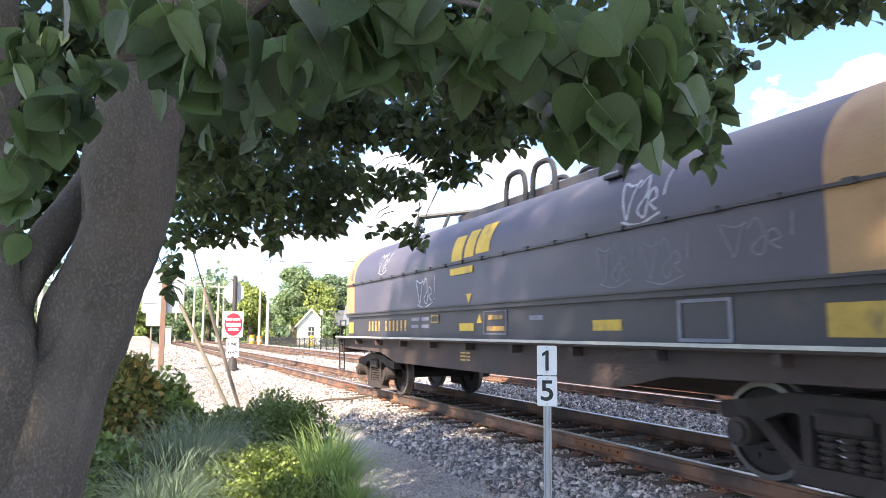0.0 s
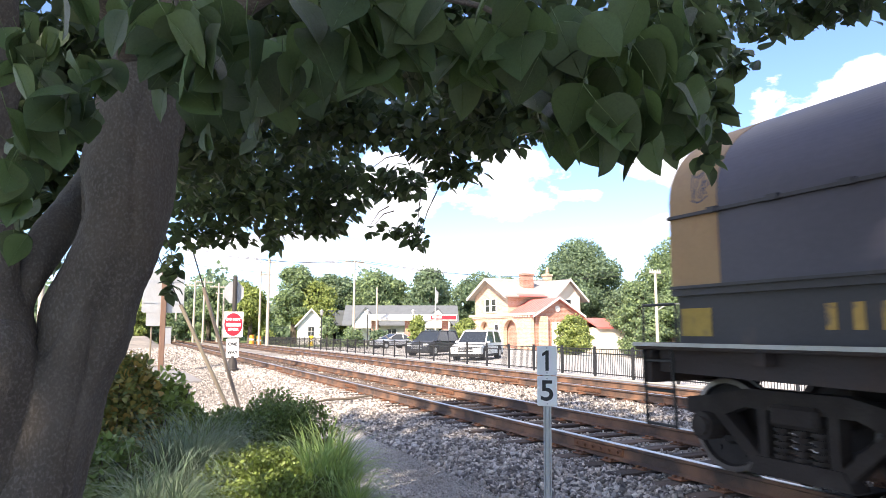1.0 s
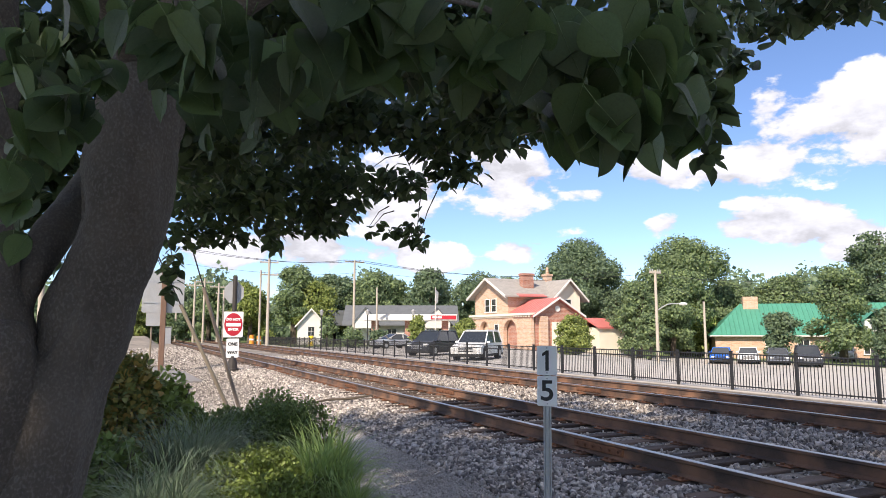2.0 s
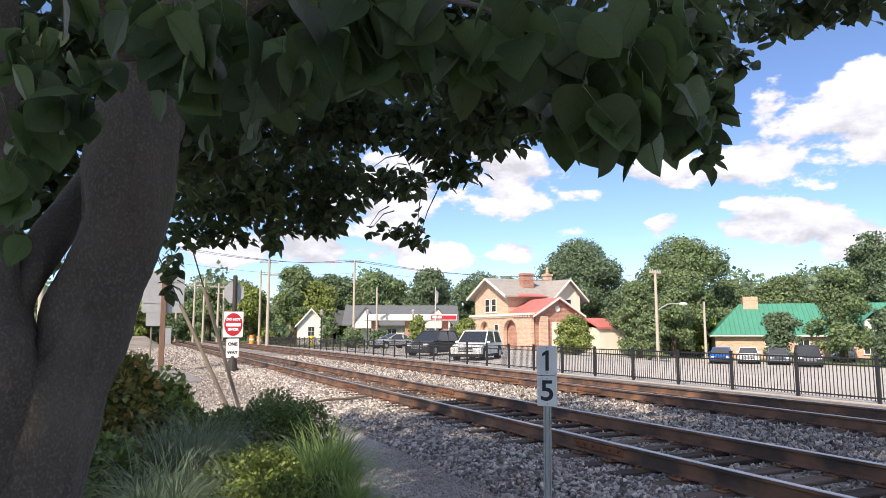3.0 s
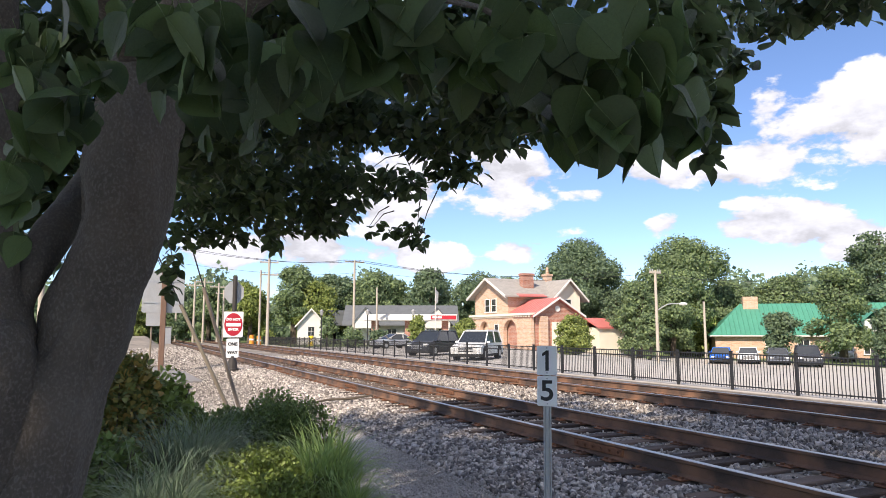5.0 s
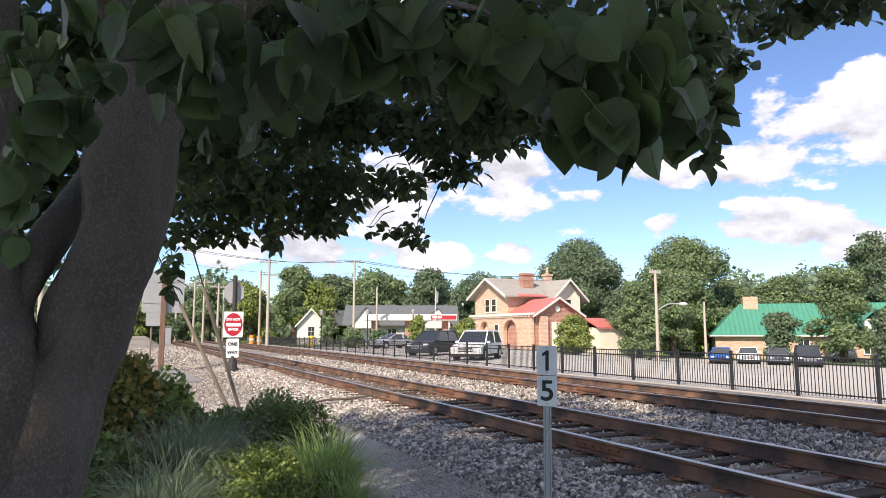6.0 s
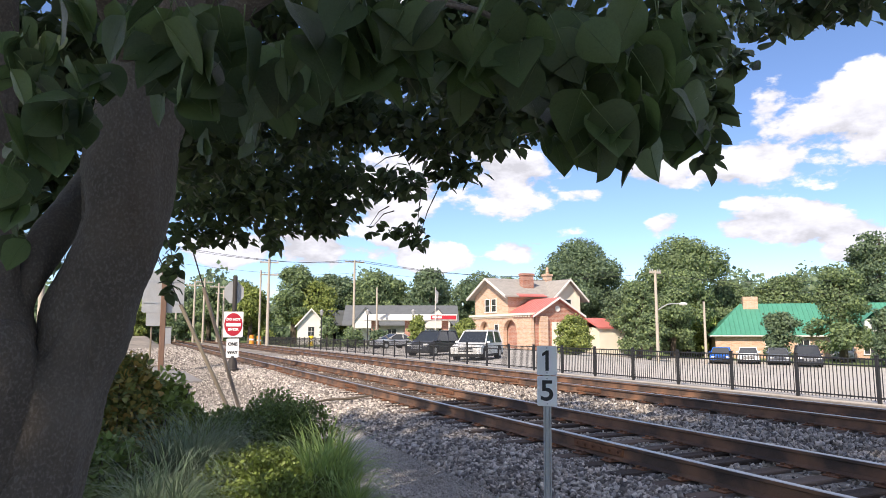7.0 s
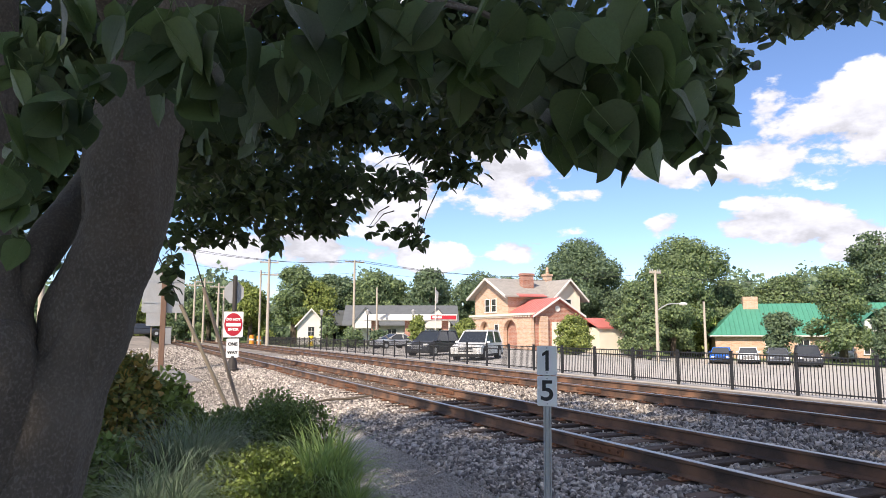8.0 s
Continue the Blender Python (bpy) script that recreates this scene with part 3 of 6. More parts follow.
def make_fence():
    X = 15.95
    z0 = 0.13
    bm = bmesh.new()
    box(bm, 15.82, 16.12, -25, 92, -0.25, 0.10, 0.02)
    tagged(part("kerb", bm, M["concrete"]), "pale concrete kerb under the fence", "kerb", kind="structure")
    f = thing("fence", Matrix.Translation((X, 0, 0.10)), "black steel picket fence beside the parking lot", "fence")
    gap = 2.14
    posts = [10.4 + k * gap for k in range(-7, 38)]
    bm = bmesh.new()
    box(bm, -0.038, 0.038, -0.038, 0.038, 0, 1.09, 0.006)
    box(bm, -0.045, 0.045, -0.045, 0.045, 1.09, 1.115, 0.01)
    post_me = mesh_of(bm, "post", M["fence"])
    bm = bmesh.new()
    box(bm, -0.014, 0.014, -gap / 2, gap / 2, -0.018, 0.018)
    rail_me = mesh_of(bm, "fence_rail", M["fence"])
    bm = bmesh.new()
    box(bm, -0.008, 0.008, -0.008, 0.008, 0.06, 1.02)
    picket_me = mesh_of(bm, "picket", M["fence"])
    count = 0
    rest = bmesh.new()
    for k, y in enumerate(posts):
        part("post", post_me, None, f, at=Matrix.Translation((0, y, 0)))
        for z in (0.12, 0.86, 1.02):
            part("fence_rail", rail_me, None, f, at=Matrix.Translation((0, y + gap / 2, z)))
        for i in range(1, 21):
            yy = y + i * gap / 21
            if 8 < yy < 45 and count < 300:
                part("picket", picket_me, None, f, at=Matrix.Translation((0, yy, 0)))
                count += 1
            else:
                box(rest, -0.007, 0.007, yy - 0.007, yy + 0.007, 0.06, 1.02)
    tagged(part("far_picketing", rest, M["fence"], f), kind="stuff")


make_ground()
make_tracks()
make_ballast()
make_fence()
# ---- the coil car ----


def text_mesh(body, size, material, depth=0.002, bold=0.0):
    """Letters of the built-in font as a mesh in the XY plane, centred."""
    cu = bpy.data.curves.new("letters", "FONT")
    cu.body, cu.size, cu.extrude, cu.align_x, cu.align_y = body, size, depth, "CENTER", "CENTER"
    cu.offset = bold
    ob = bpy.data.objects.new("letters", cu)
    scene.collection.objects.link(ob)
    dg = bpy.context.evaluated_depsgraph_get()
    me = bpy.data.meshes.new_from_object(ob.evaluated_get(dg))
    bpy.data.objects.remove(ob)
    me.materials.clear()
    me.materials.append(material)
    return me


M["yellow_dull"] = mat("yellow_dull", (0.40, 0.26, 0.05), 0.6, var=0.25, scale=6, fine=40, bump=0.05, stain=(0.2, 0.13, 0.05), stain_scale=5, stain_cover=0.4)
M["yellow_faded"] = mat("yellow_faded", (0.42, 0.25, 0.06), 0.6, var=0.3, scale=12, fine=60, bump=0, stain=(0.10, 0.08, 0.07), stain_scale=9, stain_cover=0.42)
CAR_L = 13.0
HOOD_Y = (-12.55, -0.38)
SIDE = -1.45


def hood_section(dx=0.0):
    """Cross-section of the rounded hood, x and z over the rail."""
    pts = [(-1.45 - dx, 1.60), (-1.45 - dx, 2.1)]
    for k in range(0, 81):
        a = math.pi - math.pi * k / 80
        pts.append(((1.45 + dx) * math.cos(a), 2.36 + (0.90 + dx) * math.sin(a) ** 0.92))
    return pts + [(1.45 + dx, 2.1), (1.45 + dx, 1.60)]


def hood_x(z):
    """Near side of the hood at a height over the rail."""
    if z < 2.36:
        return -1.45
    s = min(1.0, ((z - 2.36) / 0.90)) ** (1 / 0.92)
    return -1.45 * math.sqrt(max(0.0, 1 - s * s))


def shell(bm, section, y0, y1, n=8):
    rows = [[bm.verts.new((x, y0 + (y1 - y0) * k / n, z)) for x, z in section] for k in range(n + 1)]
    for a, b in zip(rows[:-1], rows[1:]):
        for i in range(len(section) - 1):
            bm.faces.new((a[i], a[i + 1], b[i + 1], b[i]))
    bm.faces.new(rows[0])
    bm.faces.new(rows[-1][::-1])
    bmesh.ops.recalc_face_normals(bm, faces=bm.faces)


def stroke(bm, pts, w):
    """A painted line on the near side of the hood through (y, z) points."""
    P = spline(pts, 6)
    prev = None
    for i, (y, z) in enumerate(P):
        d = P[min(i + 1, len(P) - 1)] - P[max(i - 1, 0)]
        d = d / (np.linalg.norm(d) + 1e-6)
        ww = w * (0.7 + 0.5 * abs(math.sin(i * 0.9)))
        cur = []
        for s in (-1, 1):
            yy, zz = y - s * d[1] * ww, z + s * d[0] * ww
            cur.append(bm.verts.new((hood_x(zz) - 0.006, yy, zz)))
        if prev:
            bm.faces.new((prev[0], prev[1], cur[1], cur[0]))
        prev = cur


def make_wheelset():
    bm = bmesh.new()
    rod(bm, (-0.95, 0, 0), (0.95, 0, 0), 0.085, seg=12)
    axle = bm
    ws = new("wheelset")
    part("axle", axle, M["wheel"], ws)
    for s in (-1, 1):
        bm = bmesh.new()
        prof = [(0.70, 0.10), (0.70, 0.16), (0.735, 0.18), (0.745, 0.36), (0.70, 0.38), (0.70, 0.455), (0.727, 0.455), (0.735, 0.425), (0.83, 0.418), (0.835, 0.37), (0.795, 0.355), (0.785, 0.18), (0.83, 0.15), (0.83, 0.10)]
        rings = []
        n = 40
        for k in range(n):
            a = 2 * math.pi * k / n
            rings.append([bm.verts.new((s * px, pr * math.cos(a), pr * math.sin(a))) for px, pr in prof])
        for k in range(n):
            A, B = rings[k], rings[(k + 1) % n]
            for i in range(len(prof)):
                j = (i + 1) % len(prof)
                fc = bm.faces.new((A[i], A[j], B[j], B[i]))
                fc.material_index = 1 if i in (6, 7, 8) else 0
        for k in range(6):
            a = k * math.pi / 3
            rod(bm, (s * 0.80, 0.27 * math.cos(a), 0.27 * math.sin(a)), (s * 0.788, 0.27 * math.cos(a), 0.27 * math.sin(a)), 0.03, seg=8)
        bmesh.ops.recalc_face_normals(bm, faces=bm.faces)
        part("wheel", mesh_of(bm, "wheel", [M["wheel"], M["tread"]], smooth=False), None, ws)
    return ws


WHEELS = []


def make_bogie(car, yc):
    bg = new("bogie")
    bg.parent = car
    bg.matrix_basis = Matrix.Translation((0, yc, 0))
    bg["label"] = "rusty cast steel bogie with coil springs"
    for s in (-1, 1):
        bm = bmesh.new()
        x0, x1 = s * 0.93, s * 1.07
        # cast side frame with two window openings, in pieces
        prism(bm, [(-1.14, 0.52), (-1.14, 0.66), (-0.82, 0.70), (-0.45, 0.78), (0.45, 0.78), (0.82, 0.70), (1.14, 0.66), (1.14, 0.52), (0.80, 0.50), (0.50, 0.62), (-0.50, 0.62), (-0.80, 0.50)], x0, x1)
        for q in (-1, 1):
            prism(bm, [(q * 0.84, 0.55), (q * 0.70, 0.55), (q * 0.30, 0.20), (q * 0.40, 0.14)], x0, x1)
            prism(bm, [(q * 0.36, 0.65), (q * 0.27, 0.65), (q * 0.27, 0.20), (q * 0.36, 0.20)], x0, x1)
        prism(bm, [(-0.46, 0.10), (0.46, 0.10), (0.38, 0.24), (-0.38, 0.24)], x0 - s * 0.02, x1 + s * 0.02)
        part("side_frame", bm, M["truck"], bg)
        for q in (-1, 1):
            bm = bmesh.new()
            rod(bm, (s * 0.98, q * 0.885, 0.425), (s * 1.16, q * 0.885, 0.425), 0.125, seg=14)
            rod(bm, (s * 1.16, q * 0.885, 0.425), (s * 1.19, q * 0.885, 0.425), 0.085, seg=10)
            part("axle_bearing", bm, M["truck"], bg)
        for q in (-0.17, 0.0, 0.17):
            bm = bmesh.new()
            for k in range(5):
                z = 0.25 + k * 0.052
                bmesh.ops.create_cone(bm, cap_ends=True, segments=12, radius1=0.075, radius2=0.075, depth=0.028, matrix=Matrix.Translation((s * 1.0, q, z + 0.014)))
            rod(bm, (s * 1.0, q, 0.24), (s * 1.0, q, 0.52), 0.045, seg=8)
            part("coil_spring", bm, M["truck"], bg)
    bm = bmesh.new()
    box(bm, -1.12, 1.12, -0.22, 0.22, 0.50, 0.68, 0.03)
    rod(bm, (0, 0, 0.6), (0, 0, 0.86), 0.22, seg=14)
    part("bolster", bm, M["truck"], bg)
    for q in (-0.885, 0.885):
        ws = make_wheelset()
        ws.parent = bg
        ws.matrix_basis = Matrix.Translation((0, q, 0.418))
        WHEELS.append((ws, q))


def make_car():
    car = thing("coil_car", Matrix.Translation((5.853, 15.15, RAIL_TOP)), "dark blue coil car with rounded hood, tan bands and graffiti", "railway car")
    L0, L1 = -CAR_L, 0.0
    bm = bmesh.new()
    box(bm, -1.58, 1.58, L0, L1, 1.10, 1.16, 0.01)
    part("deck", bm, M["sill"], car)
    bm = bmesh.new()
    for s in (-1, 1):
        box(bm, s * 1.585, s * 1.60, L0, L1, 1.13, 1.162)
    part("deck_edge", bm, M["edge_pale"], car, "scraped pale steel edge strip")
    for s in (-1, 1):
        bm = bmesh.new()
        yy = [L0 + 0.15, L0 + 0.15, L0 + 2.6, L0 + 3.4, L1 - 3.4, L1 - 2.6, L1 - 0.15, L1 - 0.15]
        zz = [1.10, 0.90, 0.86, 0.70, 0.70, 0.86, 0.90, 1.10]
        prism(bm, list(zip(yy, zz)), s * 1.36, s * 1.42)
        for k in range(9):
            y = L0 + 1.4 + k * 1.28
            box(bm, s * 1.42, s * 1.55, y - 0.04, y + 0.04, 1.0, 1.10)
        part("side_sill", bm, M["sill"], car, "rusty brown side sill")
        bm = bmesh.new()
        box(bm, s * 1.34, s * 1.41, HOOD_Y[0] + 0.05, HOOD_Y[1] - 0.02, 1.16, 1.62)
        part("side_panel", bm, M["hull"], car)
    bm = bmesh.new()
    for y in (HOOD_Y[0] + 0.06, HOOD_Y[1] - 0.10):
        box(bm, -1.34, 1.34, y - 0.03, y + 0.03, 1.16, 1.62)
    part("end_panel", bm, M["hull"], car)
    bm = bmesh.new()
    prism(bm, [(L0 + 0.1, 0.98), (L0 + 0.1, 1.1), (L1 - 0.1, 1.1), (L1 - 0.1, 0.98), (L1 - 2.6, 0.62), (L0 + 2.6, 0.62)], -0.32, 0.32)
    part("centre_sill", bm, M["sill"], car)
    # hood in three lengths: tan bands at both ends
    bm = bmesh.new()
    shell(bm, hood_section(), HOOD_Y[0] + 0.55, HOOD_Y[1] - 0.55)
    part("hood", bm, M["hood"], car, "dusty dark blue steel hood", smooth=False)
    for y0, y1 in ((HOOD_Y[0], HOOD_Y[0] + 0.552), (HOOD_Y[1] - 0.552, HOOD_Y[1])):
        bm = bmesh.new()
        shell(bm, hood_section(0.004), y0, y1, 2)
        part("hood_band", bm, M["band"], car, "faded tan reflective end band")
    for y0, y1 in ((HOOD_Y[0] + 0.06, HOOD_Y[0] + 0.62), (HOOD_Y[1] - 0.40, HOOD_Y[1] - 0.06)):
        bm = bmesh.new()
        box(bm, -1.416, -1.412, y0, y1, 1.22, 1.46)
        part("yellow_patch", bm, M["yellow_dull"], car, "yellow safety patch")
    # seam with clips, and lower flange
    bm = bmesh.new()
    zs = 2.27
    xs = hood_x(zs)
    box(bm, xs - 0.03, xs + 0.04, HOOD_Y[0] - 0.01, HOOD_Y[1] + 0.01, zs - 0.014, zs + 0.014)
    for k in range(20):
        y = HOOD_Y[0] + 0.35 + k * 0.595
        box(bm, xs - 0.045, xs + 0.02, y - 0.05, y + 0.05, zs - 0.02, zs + 0.028)
    part("seam_rib", bm, M["hull"], car)
    for s in (-1, 1):
        bm = bmesh.new()
        prism(bm, [(s * 1.40, 1.57), (s * 1.46, 1.57), (s * 1.46, 1.63), (s * 1.485, 1.63), (s * 1.485, 1.655), (s * 1.40, 1.655)], HOOD_Y[0], HOOD_Y[1], "y")
        part("hood_flange", bm, M["hull"], car)
    # ridge walkway on stands, lifting legs and hoops
    bm = bmesh.new()
    box(bm, -0.34, 0.34, -9.3, HOOD_Y[1] - 3.4, 3.19, 3.42, 0.02)
    part("ridge_beam", bm, M["hull"], car)
    for y, s in ((-3.5, -1), (-9.45, 1)):
        for sx in (-1, 1):
            bm = bmesh.new()
            rod(bm, (sx * 1.13, y, 2.92), (sx * 0.98, y + s * -0.04, 3.40), 0.055, seg=8)
            rod(bm, (sx * 0.98, y + s * -0.04, 3.40), (sx * 0.12, y + s * 0.75, 3.46), 0.045, seg=8)
            rod(bm, (sx * 0.55, y + s * 0.36, 3.42), (sx * 0.68, y + s * 0.36, 3.12), 0.035, seg=8)
            box(bm, sx * 1.27, sx * 1.02, y - 0.14, y + 0.14, 2.885, 2.935, 0.01)
            part("lifting_leg", bm, M["black"], car, "black steel lifting leg")
    for y0 in (-5.75, -6.55):
        for sx in (-0.42, 0.42):
            bm = bmesh.new()
            pts = spline([(sx, y0, 3.12), (sx, y0 - 0.02, 3.55), (sx, y0 - 0.14, 3.74), (sx, y0 - 0.46, 3.74), (sx, y0 - 0.58, 3.55), (sx, y0 - 0.6, 3.12)], 4)
            tube(bm, pts, [0.045] * len(pts), 7)
            part("lifting_hoop", bm, M["black"], car, "black steel lifting hoop")
    # mark, as plain skewed shapes, and bar underneath
    bm = bmesh.new()

    def skew(bm, y, z, w, h, k=0.22):
        q = [(y, z), (y - w, z), (y - w - k * h, z + h), (y - k * h, z + h)]
        rows = []
        for i in range(9):
            t = i / 8
            rows.append([((q[0][0] * (1 - t) + q[3][0] * t), (q[0][1] * (1 - t) + q[3][1] * t)), ((q[1][0] * (1 - t) + q[2][0] * t), (q[1][1] * (1 - t) + q[2][1] * t))])
        vs = [[bm.verts.new((hood_x(c[1]) - 0.007, *c)) for c in r] for r in rows]
        for a, b in zip(vs[:-1], vs[1:]):
            bm.faces.new((a[0], a[1], b[1], b[0]))
    y0 = -5.85
    # three plain slanted blocks
    for dy, z, w, h in ((0, 2.31, 0.36, 0.37), (-0.44, 2.33, 0.30, 0.39), (-0.80, 2.35, 0.40, 0.41)):
        bm = bmesh.new()
        skew(bm, y0 + dy, z, w, h)
        part("mark", bm, M["yellow"], car, "yellow painted block")
    bars = [(-1.465, -1.452, y0 - 0.72, y0 + 0.02, 2.10, 2.20)] + [(-1.416, -1.411, yb - 0.46, yb, 1.27, 1.38) for yb in (-6.05, -9.26)]
    for b in bars:
        bm = bmesh.new()
        box(bm, *b)
        part("yellow_bar", bm, M["yellow"], car)
    for tri, xa, xb in (([(-6.6, 1.38), (-6.76, 1.38), (-6.68, 1.50)], -1.416, -1.411), ([(-6.35, 1.80), (-6.53, 1.80), (-6.44, 1.66)], -1.458, -1.452)):
        bm = bmesh.new()
        prism(bm, tri, xa, xb)
        part("yellow_triangle", bm, M["yellow"], car)
    # running number as plain bars
    for i, w in enumerate((0.13, 0.13, 0.13, 0.13, 0, 0.13, 0.13, 0.13, 0.13, 0.13, 0.13)):
        if w:
            y = -1.82 - i * 0.20
            bm = bmesh.new()
            box(bm, -1.416, -1.411, y - w * 0.62, y, 1.27, 1.46)
            part("number_bar", bm, M["yellow_faded"], car, "faded yellow painted bar")
    for yb, w, z in ((-4.15, 0.35, 1.44), (-4.6, 0.3, 1.44), (-4.15, 0.3, 1.32), (-4.6, 0.3, 1.32), (-8.0, 0.3, 1.40)):
        bm = bmesh.new()
        box(bm, -1.416, -1.411, yb - w, yb, z, z + 0.055)
        part("stencil", bm, M["chalk_dim"], car, "worn grey stencilled bar")
    # frames of stencil panels and of a placard holder
    for ya, yb, z0, z1, w, mt in ((-7.45, -6.82, 1.22, 1.54, 0.015, "chalk_dim"), (-11.1, -10.5, 1.17, 1.54, 0.03, "chalk_dim"), (-5.30, -5.02, 1.40, 1.52, 0.018, "yellow_faded")):
        bm = bmesh.new()
        for b in ((ya, yb, z0, z0 + w), (ya, yb, z1 - w, z1), (ya, ya + w, z0 + w, z1 - w), (yb - w, yb, z0 + w, z1 - w)):
            box(bm, -1.425, -1.411, *b)
        part("stencil_frame", bm, M[mt], car)
    for xa, yb, w, z, h in ((-1.416, -6.95, 0.38, 1.42, 0.06), (-1.416, -6.9, 0.48, 1.27, 0.06), (-1.424, -6.1, 0.3, 0.84, 0.025), (-1.424, -6.1, 0.3, 0.89, 0.025), (-1.424, -6.1, 0.3, 0.94, 0.025)):
        bm = bmesh.new()
        box(bm, xa, xa + 0.005, yb - w, yb, z, z + h)
        part("stencil", bm, M["yellow_faded"], car, "faded yellow stencilled bar")
    # graffiti: loops and slashes of a sprayed tag, along and up in parts of its size
    TAG = (((0.02, 0.95), (0.16, 0.30), (0.22, 0.05), (0.30, 0.50), (0.36, 0.92)), ((0.06, 0.92), (0.24, 0.80), (0.40, 0.86)), ((0.40, 0.70), (0.52, 0.95), (0.60, 0.55), (0.44, 0.20), (0.58, 0.05), (0.66, 0.60)),
           ((0.60, 0.42), (0.72, 0.62), (0.80, 0.40), (0.68, 0.30), (0.80, 0.12)), ((0.95, 0.98), (0.93, 0.40)), ((0.10, 0.02), (0.45, -0.10), (0.86, 0.06)), ((0.92, 0.20), (0.925, 0.14)))
    for yc, zc, w, h, mt, lw, some in ((-2.72, 2.60, 0.62, 0.40, "chalk", 0.007, 6), (-4.85, 1.93, 0.85, 0.46, "chalk", 0.010, 7), (-10.1, 2.56, 0.72, 0.46, "chalk", 0.012, 6),
                                       (-9.7, 1.95, 0.62, 0.42, "chalk_dim", 0.006, 7), (-10.4, 1.93, 0.66, 0.40, "chalk_dim", 0.006, 6), (-11.4, 2.0, 0.75, 0.32, "chalk_dim", 0.006, 5), (-0.75, 2.52, 0.24, 0.26, "hood", 0.007, 6)):
        bm = bmesh.new()
        for line in TAG[:some]:
            stroke(bm, [(yc + w * (0.5 - u), zc + h * (v - 0.5)) for u, v in line], lw)
        part("graffiti", bm, M[mt], car, "pale sprayed scrawl")
    # rear end: platform, ladder, grab irons, coupler, brake gear
    bm = bmesh.new()
    box(bm, -1.5, 1.5, -0.12, 0.0, 0.80, 1.10, 0.01)
    part("end_sill", bm, M["sill"], car)
    for s in (-1, 1):
        bm = bmesh.new()
        for y in (-0.06, -0.42):
            rod(bm, (s * 1.50, y, 0.42), (s * 1.53, y, 1.14), 0.016, seg=6)
        for z in (0.44, 0.74, 1.0):
            rod(bm, (s * 1.51, -0.06, z), (s * 1.51, -0.42, z), 0.014, seg=6)
        part("step_ladder", bm, M["black"], car)
        bm = bmesh.new()
        for y in (-0.04, -0.46):
            rod(bm, (s * 1.50, y, 1.16), (s * 1.50, y, 1.50), 0.013, seg=6)
        rod(bm, (s * 1.50, -0.04, 1.5), (s * 1.50, -0.46, 1.5), 0.013, seg=6)
        part("grab_iron", bm, M["black"], car)
    bm = bmesh.new()
    box(bm, -0.11, 0.11, -0.1, 0.45, 0.76, 0.98, 0.02)
    box(bm, -0.20, 0.14, 0.42, 0.72, 0.72, 1.02, 0.05)
    box(bm, -0.24, -0.12, 0.62, 0.86, 0.74, 1.0, 0.04)
    part("coupler", bm, M["truck"], car)
    bm = bmesh.new()
    for a, b in zip(spline([(0.25, 0.1, 0.9), (0.3, 0.35, 0.6), (0.22, 0.5, 0.35), (0.1, 0.62, 0.32)], 5)[:-1], spline([(0.25, 0.1, 0.9), (0.3, 0.35, 0.6), (0.22, 0.5, 0.35), (0.1, 0.62, 0.32)], 5)[1:]):
        rod(bm, a, b, 0.028, seg=8)
    part("air_hose", bm, M["black"], car)
    bm = bmesh.new()
    box(bm, -0.12, 0.12, 0.5, 0.68, 1.02, 1.4, 0.03)
    part("end_lamp_unit", bm, M["safety"], car, "yellow end-of-train unit on the coupler")
    # underfloor gear
    bm = bmesh.new()
    rod(bm, (-0.75, -5.4, 0.78), (-0.75, -6.1, 0.78), 0.12, seg=14)
    part("brake_reservoir", bm, M["wheel"], car)
    bm = bmesh.new()
    rod(bm, (-0.62, -2.9, 0.62), (-0.62, -10.1, 0.62), 0.022, seg=6)
    rod(bm, (0.5, -2.9, 0.56), (0.5, -10.1, 0.56), 0.022, seg=6)
    part("brake_rod", bm, M["wheel"], car)
    make_bogie(car, -1.25)
    make_bogie(car, -CAR_L + 1.25)
    return car


CAR = make_car()
CAR_SPEED = 10.1


def car_y(t):
    return 15.15 - CAR_SPEED * t
